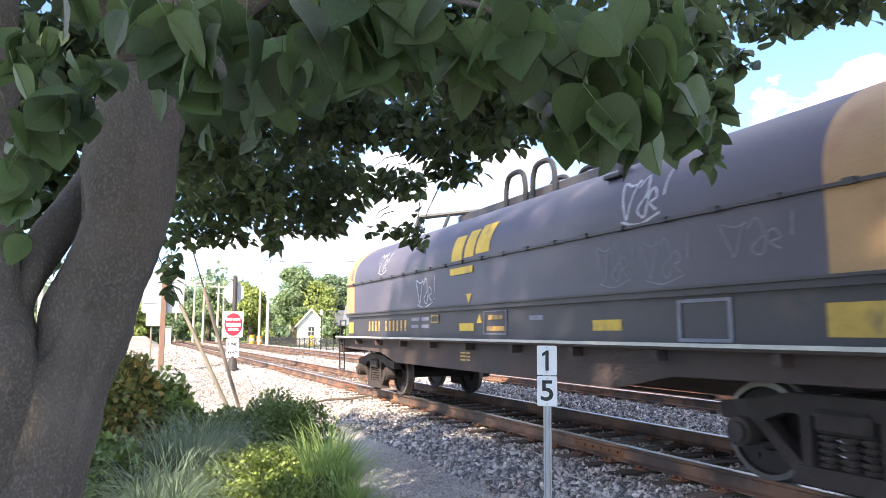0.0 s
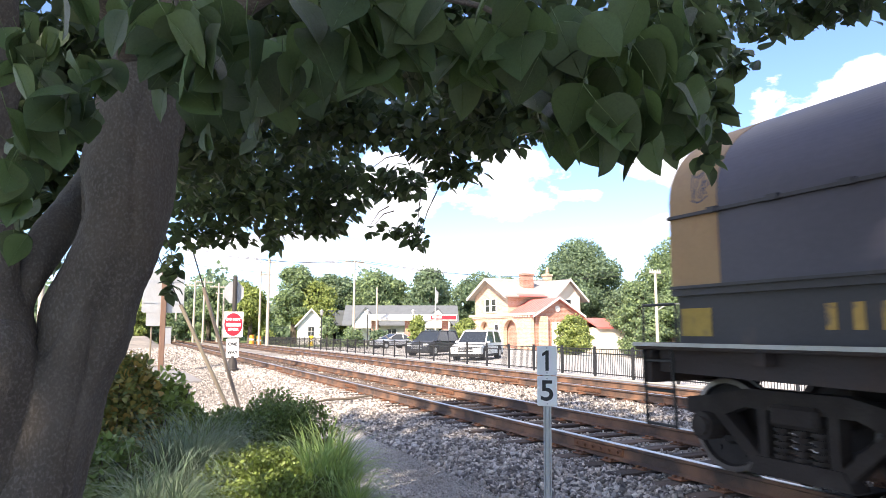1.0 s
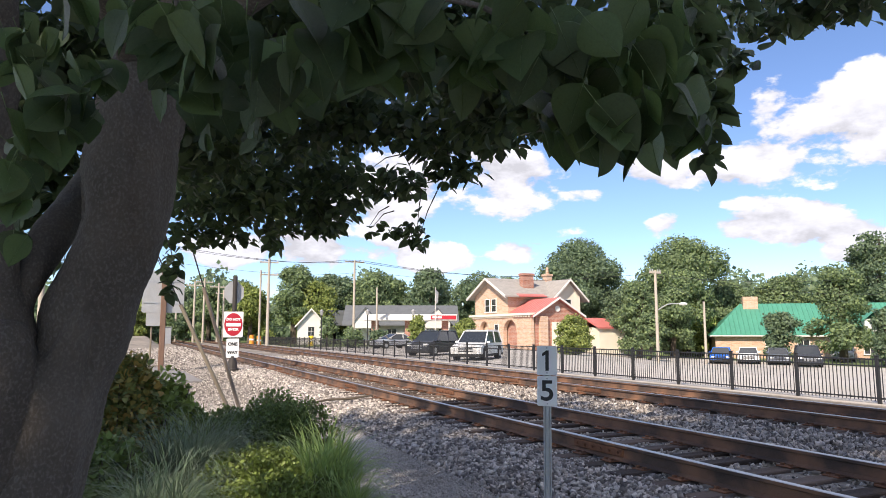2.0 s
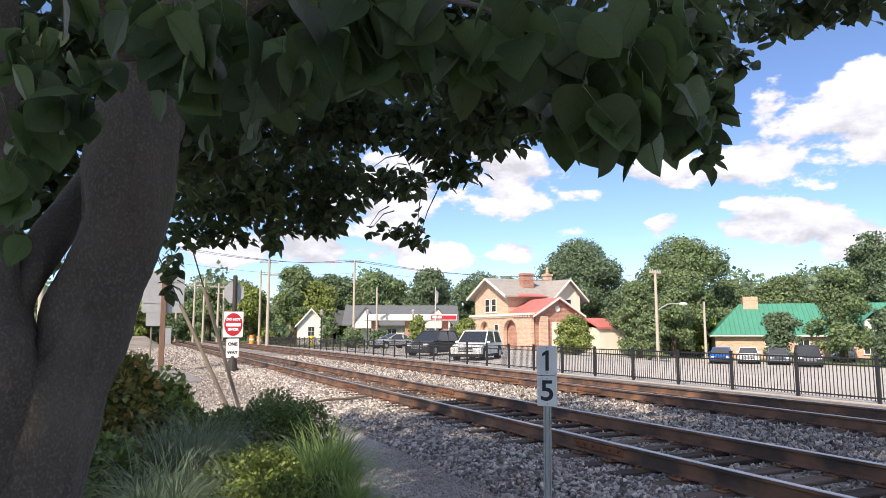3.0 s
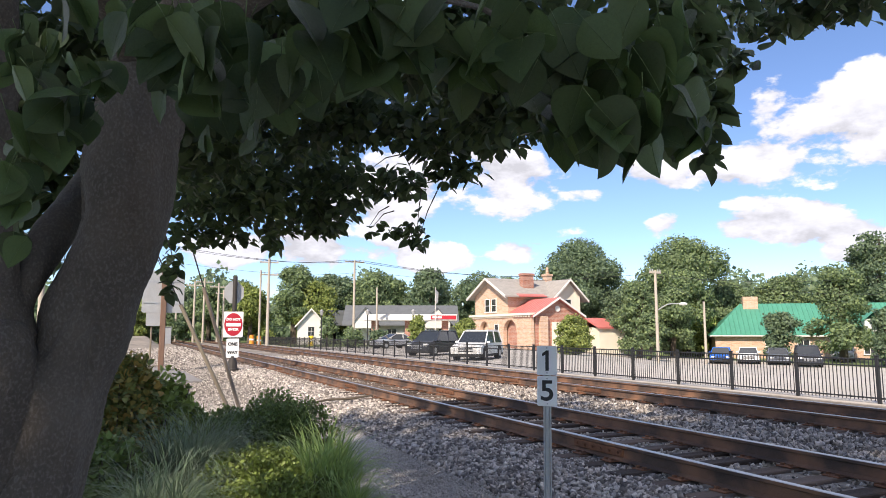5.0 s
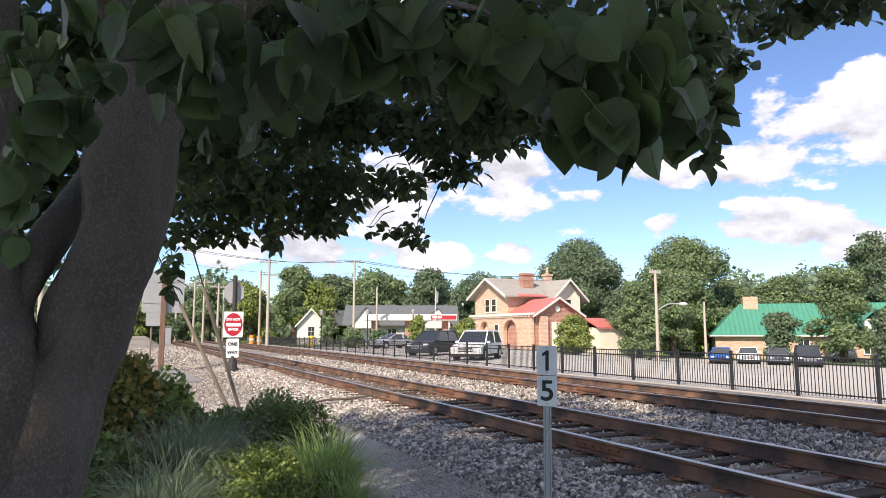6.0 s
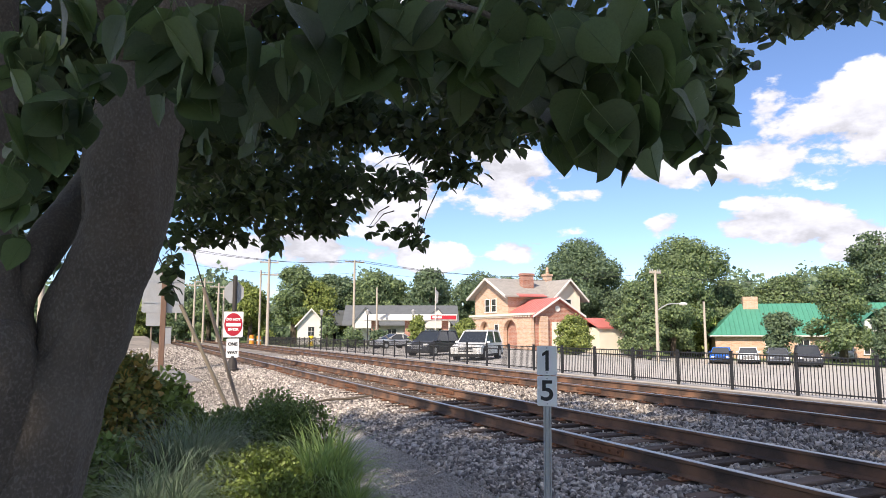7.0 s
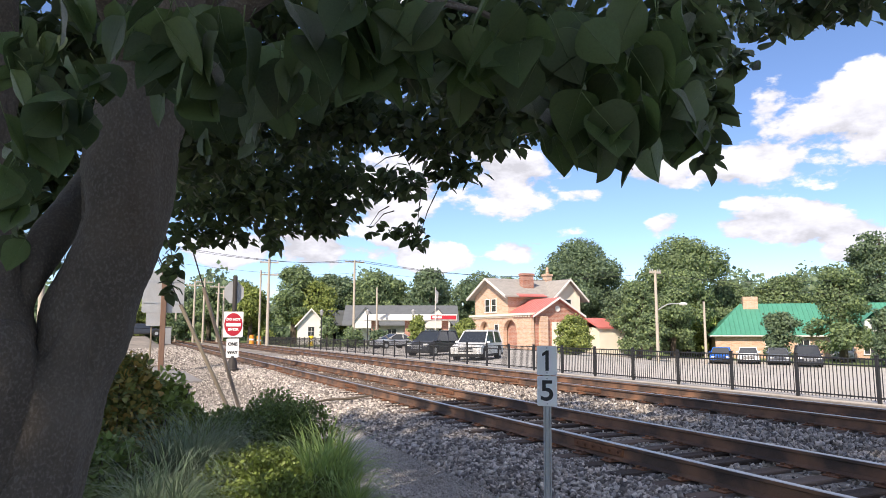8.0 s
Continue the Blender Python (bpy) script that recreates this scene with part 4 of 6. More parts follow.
# ---- the near tree ----
# leafy boughs: centre x y z, half sizes across, up and along the view, leaf count, leaf length
BOUGHS = [
    (0.65, 6.51, 3.11, 0.50, 0.46, 0.80, 800, 0.10),
    (1.18, 6.04, 3.09, 0.53, 0.46, 0.80, 850, 0.10),
    (1.62, 5.74, 3.05, 0.28, 0.35, 0.60, 330, 0.10),
    (1.52, 5.82, 2.75, 0.20, 0.12, 0.30, 60, 0.10),
    (2.10, 5.13, 2.61, 0.10, 0.19, 0.12, 24, 0.10),
    (1.98, 5.40, 2.64, 0.24, 0.07, 0.15, 26, 0.10),
    (1.81, 5.44, 2.93, 0.19, 0.05, 0.15, 12, 0.08),
    (1.93, 5.16, 3.01, 0.28, 0.13, 0.30, 110, 0.10),
    (1.09, 6.04, 2.57, 0.10, 0.12, 0.20, 26, 0.10),
    (0.75, 6.41, 2.63, 0.31, 0.07, 0.30, 40, 0.10),
    (1.45, 5.86, 2.67, 0.25, 0.06, 0.30, 30, 0.10),
    (0.22, 4.94, 2.18, 0.08, 0.17, 0.12, 34, 0.09),
    (0.42, 6.56, 2.65, 0.21, 0.13, 0.30, 50, 0.10),
    (-0.50, 5.70, 2.27, 0.04, 0.06, 0.10, 8, 0.09),
    (0.99, 4.76, 3.38, 0.69, 0.37, 0.70, 800, 0.10),
    (0.28, 4.79, 3.13, 0.46, 0.42, 0.60, 600, 0.10),
    (1.47, 4.66, 3.33, 0.38, 0.21, 0.50, 260, 0.10),
    (1.89, 4.26, 3.23, 0.36, 0.25, 0.50, 330, 0.10),
    (2.12, 4.20, 2.89, 0.14, 0.09, 0.15, 22, 0.09),
    (2.01, 4.24, 2.91, 0.18, 0.12, 0.20, 45, 0.09),
    (2.00, 3.55, 3.15, 0.35, 0.26, 0.50, 380, 0.10),
    (1.75, 2.99, 3.28, 0.78, 0.27, 0.50, 700, 0.11),
    (0.93, 3.35, 3.34, 0.84, 0.24, 0.50, 700, 0.11),
    (-0.02, 3.80, 3.25, 0.78, 0.33, 0.50, 700, 0.11),
    (-0.55, 3.86, 2.97, 0.34, 0.45, 0.40, 450, 0.11),
    (1.70, 2.41, 2.80, 0.25, 0.20, 0.40, 280, 0.11),
    (1.88, 2.21, 2.79, 0.24, 0.22, 0.40, 300, 0.11),
    (1.87, 1.91, 2.65, 0.15, 0.16, 0.35, 190, 0.11),
    (1.98, 2.04, 2.97, 0.19, 0.17, 0.35, 220, 0.11),
    (1.98, 1.88, 2.47, 0.06, 0.06, 0.10, 12, 0.09),
    (2.02, 1.94, 2.71, 0.08, 0.09, 0.20, 40, 0.09),
    (2.55, 2.21, 3.05, 0.11, 0.05, 0.12, 22, 0.10),
    (2.24, 2.12, 3.08, 0.07, 0.15, 0.20, 60, 0.10),
    (2.83, 2.47, 3.46, 0.12, 0.07, 0.20, 30, 0.10),
    (3.51, 2.57, 3.70, 0.43, 0.11, 0.40, 190, 0.10),
    (3.90, 2.38, 3.76, 0.37, 0.09, 0.40, 110, 0.10),
    (3.36, 2.65, 3.58, 0.20, 0.05, 0.20, 36, 0.10),
    (-0.42, 4.18, 2.65, 0.17, 0.30, 0.25, 190, 0.10),
    (-0.53, 4.07, 2.98, 0.20, 0.25, 0.25, 150, 0.11),
    (-0.60, 4.18, 2.39, 0.12, 0.22, 0.20, 70, 0.10),
]
NEAR_SPRAYS = [
    (0.892, 1.245, 2.247, 0.077, 0.058, 0.12, 12, 0.120),
    (0.945, 1.117, 2.192, 0.085, 0.054, 0.10, 13, 0.120),
    (1.151, 1.180, 2.262, 0.080, 0.060, 0.12, 12, 0.115),
    (0.879, 1.180, 2.362, 0.188, 0.087, 0.15, 26, 0.120),
    (0.628, 1.186, 2.346, 0.163, 0.082, 0.15, 22, 0.120),
    (0.400, 1.235, 2.347, 0.158, 0.068, 0.15, 20, 0.120),
    (0.184, 1.393, 2.322, 0.163, 0.093, 0.15, 22, 0.120),
    (-0.011, 1.579, 2.424, 0.150, 0.075, 0.15, 16, 0.120),
    (-0.197, 1.791, 2.309, 0.093, 0.120, 0.15, 18, 0.110),
    (-0.259, 1.849, 2.084, 0.040, 0.080, 0.10, 8, 0.100),
    (1.119, 1.174, 2.415, 0.120, 0.093, 0.15, 16, 0.120),
    (0.342, 1.645, 2.385, 0.212, 0.085, 0.20, 20, 0.110),
    (0.216, 1.931, 2.331, 0.111, 0.079, 0.20, 10, 0.110),
    (-0.283, 2.134, 2.520, 0.110, 0.090, 0.10, 14, 0.115),
    (-0.312, 2.295, 2.245, 0.060, 0.120, 0.08, 9, 0.105),
    (-0.128, 2.072, 2.470, 0.060, 0.050, 0.06, 5, 0.125),
    (0.073, 2.095, 2.480, 0.060, 0.060, 0.06, 5, 0.125),
    (0.229, 1.921, 2.372, 0.070, 0.050, 0.06, 5, 0.125),
    (-0.012, 1.895, 2.575, 0.120, 0.050, 0.10, 12, 0.125),
    (-0.340, 2.335, 2.046, 0.040, 0.060, 0.06, 4, 0.100),
]


def bough_points(rng, b, n):
    d = rng.normal(size=(n, 3))
    d /= np.linalg.norm(d, axis=1, keepdims=True)
    r = rng.random(n) ** 0.38
    p = d * r[:, None]
    c = np.array(b[:3])
    away = np.array((c[0], c[1], 0.0))
    away /= np.linalg.norm(away)
    side = np.array((away[1], -away[0], 0.0))
    return c + p[:, :1] * side * b[3] + p[:, 1:2] * np.array((0, 0, 1.0)) * b[4] + p[:, 2:] * away * b[5]


def leaf_dirs(rng, n, droop=0.8):
    a = rng.uniform(0, 2 * math.pi, n)
    y = np.stack([np.cos(a), np.sin(a), -droop + rng.normal(0, 0.45, n)], -1)
    z = np.stack([rng.normal(0, 0.5, n), rng.normal(0, 0.5, n), np.full(n, 1.0)], -1)
    return y, z


TRUNK = [(-0.55, 2.88, 0.05, 0.30), (-0.40, 2.83, 0.70, 0.205), (-0.303, 2.814, 1.239, 0.186), (-0.249, 2.814, 1.466, 0.170), (-0.180, 2.811, 1.663, 0.147),
         (-0.137, 2.803, 1.826, 0.157), (-0.097, 2.790, 1.95, 0.150), (-0.032, 2.788, 2.164, 0.153), (-0.024, 2.809, 2.387, 0.168), (0.001, 2.822, 2.618, 0.168), (0.038, 2.832, 2.835, 0.150), (0.12, 2.85, 3.3, 0.11), (0.25, 2.9, 4.2, 0.07)]
STEM = [(-0.62, 2.86, 0.05, 0.24), (-0.50, 2.84, 0.8, 0.20), (-0.427, 2.814, 1.251, 0.185), (-0.387, 2.739, 1.669, 0.119), (-0.405, 2.760, 1.82, 0.089), (-0.432, 2.775, 1.939, 0.075), (-0.460, 2.81, 2.181, 0.08), (-0.49, 2.848, 2.453, 0.086), (-0.494, 2.867, 2.736, 0.079), (-0.55, 2.9, 3.6, 0.06)]
LIMB = [(-0.40, 2.75, 1.62, 0.050), (-0.382, 2.767, 1.764, 0.047), (-0.341, 2.808, 1.928, 0.047), (-0.306, 2.91, 2.081, 0.070), (-0.262, 2.994, 2.191, 0.073), (-0.179, 3.105, 2.365, 0.075), (-0.065, 3.242, 2.606, 0.075), (0.2, 3.6, 3.1, 0.06), (0.6, 4.4, 3.6, 0.04), (1.2, 5.4, 3.8, 0.02)]


def make_tree():
    rng = np.random.default_rng(21)
    t = thing("tree", Matrix.Identity(4), "smooth grey-barked tree with forked leaning trunk and dense dark leaves", "tree")

    def wood(name, ctrl, seg, wob, seed, n=5):
        P = spline(ctrl, n)
        bm = bmesh.new()
        tube(bm, [p[:3] for p in P], [p[3] for p in P], seg, wob, seed)
        bm.normal_update()
        k = min(1.0, 0.12 + ctrl[1][3] * 5)
        shift = []
        for v in bm.verts:
            c = v.co
            long = Vector((c.x * 16, c.y * 16, c.z * 2.2))
            crease = max(0.0, 0.10 - abs(noise.noise(Vector((c.x * 6, c.y * 6, c.z * 1.6 + seed))))) * 0.12
            shift.append(k * (noise.noise(c * 5) * 0.014 + noise.noise(long) * 0.008 + noise.noise(c * 31) * 0.0035 + noise.noise(c * 75) * 0.0016 - crease))
        for v, q in zip(list(bm.verts), shift):
            v.co += v.normal * q
        return part(name, bm, M["bark"], t, smooth=True)
    wood("trunk", TRUNK, 110, 0.16, 1, 26)
    wood("trunk", STEM, 80, 0.16, 5, 26)
    wood("limb", LIMB, 36, 0.12, 9, 10)
    # limbs that carry the boughs
    for k, (a, b) in enumerate((((0.03, 2.83, 2.8), (1.1, 2.0, 3.3)), ((0.03, 2.83, 2.85), (0.6, 4.0, 3.6)), ((0.1, 2.85, 3.2), (2.0, 5.2, 3.5)), ((0.0, 2.82, 2.75), (-0.6, 1.2, 3.2)),
                                ((0.2, 2.9, 3.8), (2.6, 2.8, 4.3)), ((-0.5, 2.87, 2.9), (-1.8, 3.2, 4.4)), ((0.2, 2.9, 4.0), (0.4, -1.0, 4.8)))):
        a, b = np.array(a), np.array(b)
        mid = (a + b) / 2 + np.array((0, 0, 0.12))
        wood("limb", [(*a, 0.06), (*mid, 0.042), (*b, 0.016)], 10, 0.1, k)
    # twigs from limb level into each bough
    for b in BOUGHS:
        c = np.array(b[:3])
        for q in range(0 if c[0] > 1.9 and c[1] < 3.2 else 2):
            e = bough_points(rng, b, 1)[0]
            s = c + np.array((rng.normal(0, 0.1), rng.normal(0, 0.1), b[4] * 1.1 + 0.1))
            mid = (s + e) / 2 + np.array((0, 0, 0.04))
            bm = bmesh.new()
            tube(bm, [s, mid, e], [0.006, 0.004, 0.002], 5)
            part("twig", bm, M["bark"], t)
    pos, ys, zs, sz = [], [], [], []
    for b in BOUGHS:
        n = int(b[6] * 1.55)
        p = bough_points(rng, b, n)
        y, z = leaf_dirs(rng, n)
        pos.append(p), ys.append(y), zs.append(z), sz.append(b[7] * rng.uniform(0.65, 1.15, n))
    # the high crown, above and behind: unseen, added for its shade
    for c, r, n in CROWN:
        p, _ = blob_points(rng, n, c, r)
        y, z = leaf_dirs(rng, n, 0.4)
        pos.append(p), ys.append(y), zs.append(z), sz.append(0.15 * rng.uniform(0.8, 1.3, n))
    me = scatter("crown", LEAF_V, LEAF_F, np.concatenate(pos), np.concatenate(ys), np.concatenate(zs), np.concatenate(sz), M["leaf"])
    tagged(part("crown", me, None, t), kind="stuff")
    # the leaves that hang before the eye, one by one
    me = leaf_mesh()
    sway = new("branch")
    sway.parent = t
    bm = bmesh.new()
    rod(bm, (0.3, 2.2, 3.05), (0.8, 1.5, 2.62), 0.012, 0.008, seg=6)
    rod(bm, (0.8, 1.5, 2.62), (1.2, 1.3, 2.38), 0.008, 0.004, seg=6)
    rod(bm, (0.8, 1.5, 2.62), (0.35, 1.3, 2.5), 0.007, 0.003, seg=6)
    part("twig", bm, M["bark"], sway)
    for b in NEAR_SPRAYS:
        pts = bough_points(rng, b, b[6])
        for p in pts:
            a = rng.uniform(0, 2 * math.pi)
            y = Vector((0.8 * math.cos(a), 0.8 * math.sin(a), -0.9 + rng.normal(0, 0.3))).normalized()
            zd = Vector((rng.normal(0, 0.6), rng.normal(0, 0.6) - 0.3, 0.8))
            x = y.cross(zd).normalized()
            z = x.cross(y)
            s = b[7] * rng.uniform(0.8, 1.15)
            m = Matrix((x, y, z)).transposed().to_4x4()
            m.translation = Vector(p) - y * s * 0.5
            part("leaf", me, None, sway, at=m @ Matrix.Diagonal((s * 1.05, s, s, 1)))
    return t, sway


def leaf_mesh():
    """One broad pointed leaf with a midrib, side veins and a stalk, length 1."""
    bm = bmesh.new()
    n = 9
    rows = []
    for k in range(n + 1):
        t = k / n
        w = 0.40 * math.sin(math.pi * t ** 0.72) ** 0.85 if 0 < t < 1 else 0.0
        row = []
        for s in (-1, -0.5, 0, 0.5, 1):
            row.append(bm.verts.new((s * w, t, 0.10 * abs(s) * w / 0.4 * (1 + 0.25 * math.sin(9 * t)) - 0.16 * t * t)))
        rows.append(row)
    for a, b in zip(rows[:-1], rows[1:]):
        for i in range(4):
            bm.faces.new((a[i], a[i + 1], b[i + 1], b[i]))
    bmesh.ops.remove_doubles(bm, verts=bm.verts, dist=1e-4)
    def vein(p, q, r):
        n0 = len(bm.faces)
        rod(bm, p, q, r, r * 0.5, seg=4)
        bm.faces.ensure_lookup_table()
        for f in bm.faces[n0:]:
            f.material_index = 1
    for k in range(4):
        t0, t1 = k / 4, (k + 1) / 4
        vein((0, t0, -0.16 * t0 * t0), (0, t1, -0.16 * t1 * t1), 0.009)
    vein((0, -0.28, 0.08), (0, 0, 0), 0.012)
    return mesh_of(bm, "leaf", [M["leaf_near"], M["vein"]], smooth=True)


CROWN = [((-1.0, 2.5, 5.2), (2.6, 2.6, 1.2), 700), ((1.0, 4.0, 5.1), (1.8, 2.0, 0.9), 350), ((0.8, 0.4, 4.6), (2.4, 2.0, 1.0), 900), ((-1.8, -0.5, 4.6), (2.2, 2.4, 1.4), 900)]
TREE, BRANCH = make_tree()
# ---- parked vehicles ----


def taper(bm, z0, z1, k, axis=1):
    """Draw the sides in above a height."""
    for v in bm.verts:
        if v.co.z > z0:
            t = min(1.0, (v.co.z - z0) / (z1 - z0))
            v.co[axis] *= 1 - k * t


def make_vehicle(m, paint, label, suv=True, category="car", name="car"):
    """A car with its nose at +X, standing on z = 0."""
    car = thing(name, m, label, category, "cars in the lot" if name == "car" else "")
    L, W, H = (4.9, 1.95, 1.76) if suv else (4.7, 1.82, 1.46)
    h = L / 2
    bm = bmesh.new()
    low = [(-h + 0.05, 0.35), (-h, 0.62), (-h + 0.03, 0.98 if suv else 0.92), (-h + 0.3, 1.04 if suv else 0.98), (h - 1.25, 1.06 if suv else 0.95), (h - 0.25, 0.92 if suv else 0.74), (h - 0.03, 0.78 if suv else 0.62), (h, 0.5), (h - 0.08, 0.28), (-h + 0.1, 0.28)]
    prism(bm, low, -W / 2, W / 2, "y")
    bmesh.ops.bevel(bm, geom=[e for e in bm.edges], offset=0.09, segments=3, affect="EDGES")
    taper(bm, 0.6, 1.1, 0.05)
    part("body", bm, M[paint], car)
    bm = bmesh.new()
    if suv:
        cab = [(-h + 0.12, 1.02), (-h + 0.42, H - 0.06), (-h + 0.7, H), (h - 2.45, H), (h - 2.1, H - 0.06), (h - 1.2, 1.03)]
    else:
        cab = [(-h + 0.6, 0.94), (-h + 1.35, H - 0.04), (-h + 1.9, H), (h - 2.25, H - 0.02), (h - 1.3, 0.94)]
    prism(bm, cab, -W / 2 + 0.06, W / 2 - 0.06, "y")
    taper(bm, 1.0, H, 0.20)
    part("cabin", bm, M["pane"], car, "dark tinted glass cabin")
    bm = bmesh.new()
    x0, x1 = cab[1][0] + 0.1, cab[-2][0] - 0.12
    box(bm, x0, x1, -W / 2 * 0.80, W / 2 * 0.80, H - 0.05, H + 0.015, 0.02)
    for s in (-1, 1):
        for (xa, za), (xb, zb), rr in (((-0.75, 1.0), (-0.8, H - 0.03), 0.04), ((cab[-1][0], 1.0), (cab[-2][0], H - 0.03), 0.04), ((cab[0][0], 1.0), (cab[1][0], H - 0.03), 0.06)):
            pb = bmesh.new()
            rod(pb, (xa, s * (W / 2 - 0.08), za), (xb, s * (W / 2 - 0.21), zb), rr, seg=6)
            part("pillar", pb, M[paint], car)
    part("roof", bm, M[paint], car)
    bm = bmesh.new()
    box(bm, -h + 0.02, h - 0.02, -W / 2 + 0.02, W / 2 - 0.02, 0.22, 0.40, 0.03)
    part("lower_trim", bm, M["tyre"], car)
    for s in (-1, 1):
        for xw in (-h + 0.95, h - 0.95):
            w = new("wheel")
            w.parent = car
            r = 0.37 if suv else 0.33
            w.matrix_basis = Matrix.Translation((xw, s * (W / 2 - 0.11), r))
            bm = bmesh.new()
            rod(bm, (xw, s * (W / 2 - 0.25), r + 0.04), (xw, s * (W / 2 + 0.004), r + 0.04), r + 0.085, seg=24)
            part("wheel_arch", bm, M["tyre"], car)
            bm = bmesh.new()
            rod(bm, (0, -0.135, 0), (0, 0.135, 0), r, seg=20)
            part("tyre", bm, M["tyre"], w)
            bm = bmesh.new()
            rod(bm, (0, s * 0.05, 0), (0, s * 0.15, 0), r * 0.62, r * 0.58, seg=16)
            part("rim", bm, M["paint_silver"], w)
        bm = bmesh.new()
        box(bm, h - 0.24, h - 0.035, s * (W / 2 - 0.10), s * (W / 2 - 0.5), 0.68 if suv else 0.58, 0.86 if suv else 0.70, 0.03)
        part("headlight", bm, M["sign_white"], car)
        bm = bmesh.new()
        box(bm, -h - 0.01, -h + 0.1, s * (W / 2 - 0.08), s * (W / 2 - 0.36), 0.75, 0.95, 0.02)
        part("tail_light", bm, M["lamp_red"], car)
        if suv:
            bm = bmesh.new()
            rod(bm, (x0 + 0.1, s * W * 0.34, H + 0.05), (x1 - 0.1, s * W * 0.34, H + 0.05), 0.022, seg=6)
            for xr in (x0 + 0.15, x1 - 0.15):
                rod(bm, (xr, s * W * 0.34, H), (xr, s * W * 0.34, H + 0.05), 0.018, seg=6)
            part("roof_rail", bm, M["paint_silver"], car)
        bm = bmesh.new()
        box(bm, h - 1.55, h - 1.35, s * (W / 2 - 0.04), s * (W / 2 + 0.13), 1.0, 1.14, 0.03)
        part("mirror", bm, M[paint], car)
    bm = bmesh.new()
    for k in range(3):
        box(bm, h - 0.03, h + 0.012, -0.46, 0.46, 0.52 + k * 0.09, 0.57 + k * 0.09, 0.008)
    part("grille", bm, M["black"] if paint != "paint_dark" else M["paint_silver"], car)
    return car


def facing(x, y, dx, dy, dz=0.0):
    return Matrix.Translation((x, y, gz(x, y) + dz)) @ Matrix.Rotation(math.atan2(dy, dx), 4, "Z")


make_vehicle(facing(19.85, 38.1, -0.715, -0.70), "paint_white", "white sport utility car parked behind the fence", True)
make_vehicle(facing(20.3, 46.0, -0.80, -0.60), "paint_dark", "dark grey hatchback car parked behind the fence", True)
make_vehicle(facing(50.9, 48.0, -0.75, -0.66), "paint_blue", "bright blue compact car on the lot", False)
make_vehicle(facing(53.2, 46.9, -0.75, -0.66), "paint_white", "white sedan car on the lot", False)
make_vehicle(facing(54.0, 44.3, -0.75, -0.66), "paint_grey", "slate grey sedan car on the lot", False)
make_vehicle(facing(53.1, 40.6, -0.75, -0.66), "paint_dark", "black sport utility car on the lot", True)
make_vehicle(facing(66.0, 46.4, -0.75, -0.5), "paint_silver", "silver pickup-like car beside the trees", True)
make_vehicle(facing(24.7, 66.4, -0.97, -0.24), "paint_silver", "small silver car on the far lot", False)
CROSS_Y, CROSS_Z = 85.0, 1.22
CROSSING_CAR = make_vehicle(Matrix.Translation((-60, CROSS_Y, CROSS_Z)), "paint_dark", "dark blue sedan driving over the crossing road", False, name="moving_car")

# ---- buildings ----


def gable_roof(bm, x0, x1, y0, y1, z_eave, z_ridge, along="x", over=0.35, th=0.16):
    """Two slabs that meet at a ridge."""
    if along == "x":
        m = (y0 + y1) / 2
        k = (z_ridge - z_eave) / (m - y0)
        o = over
        prism(bm, [(y0 - o, z_eave - k * o), (m, z_ridge), (y1 + o, z_eave - k * o), (y1 + o, z_eave - k * o + th), (m, z_ridge + th * 1.1), (y0 - o, z_eave - k * o + th)], x0 - o, x1 + o, "x")
    else:
        m = (x0 + x1) / 2
        k = (z_ridge - z_eave) / (m - x0)
        o = over
        prism(bm, [(x0 - o, z_eave - k * o), (m, z_ridge), (x1 + o, z_eave - k * o), (x1 + o, z_eave - k * o + th), (m, z_ridge + th * 1.1), (x0 - o, z_eave - k * o + th)], y0 - o, y1 + o, "y")


def raking_trim(bm, axis, at, m, half, z_eave, z_ridge, over=0.35, w=0.28):
    """White barge boards along a gable; axis is the way the gable faces."""
    k = (z_ridge - z_eave) / half
    for s in (-1, 1):
        e = m + s * (half + over)
        prism(bm, [(e, z_eave - k * over + 0.16), (m, z_ridge + 0.18), (m, z_ridge + 0.18 - w), (e, z_eave - k * over + 0.16 - w)], at - 0.06, at + 0.06, axis)


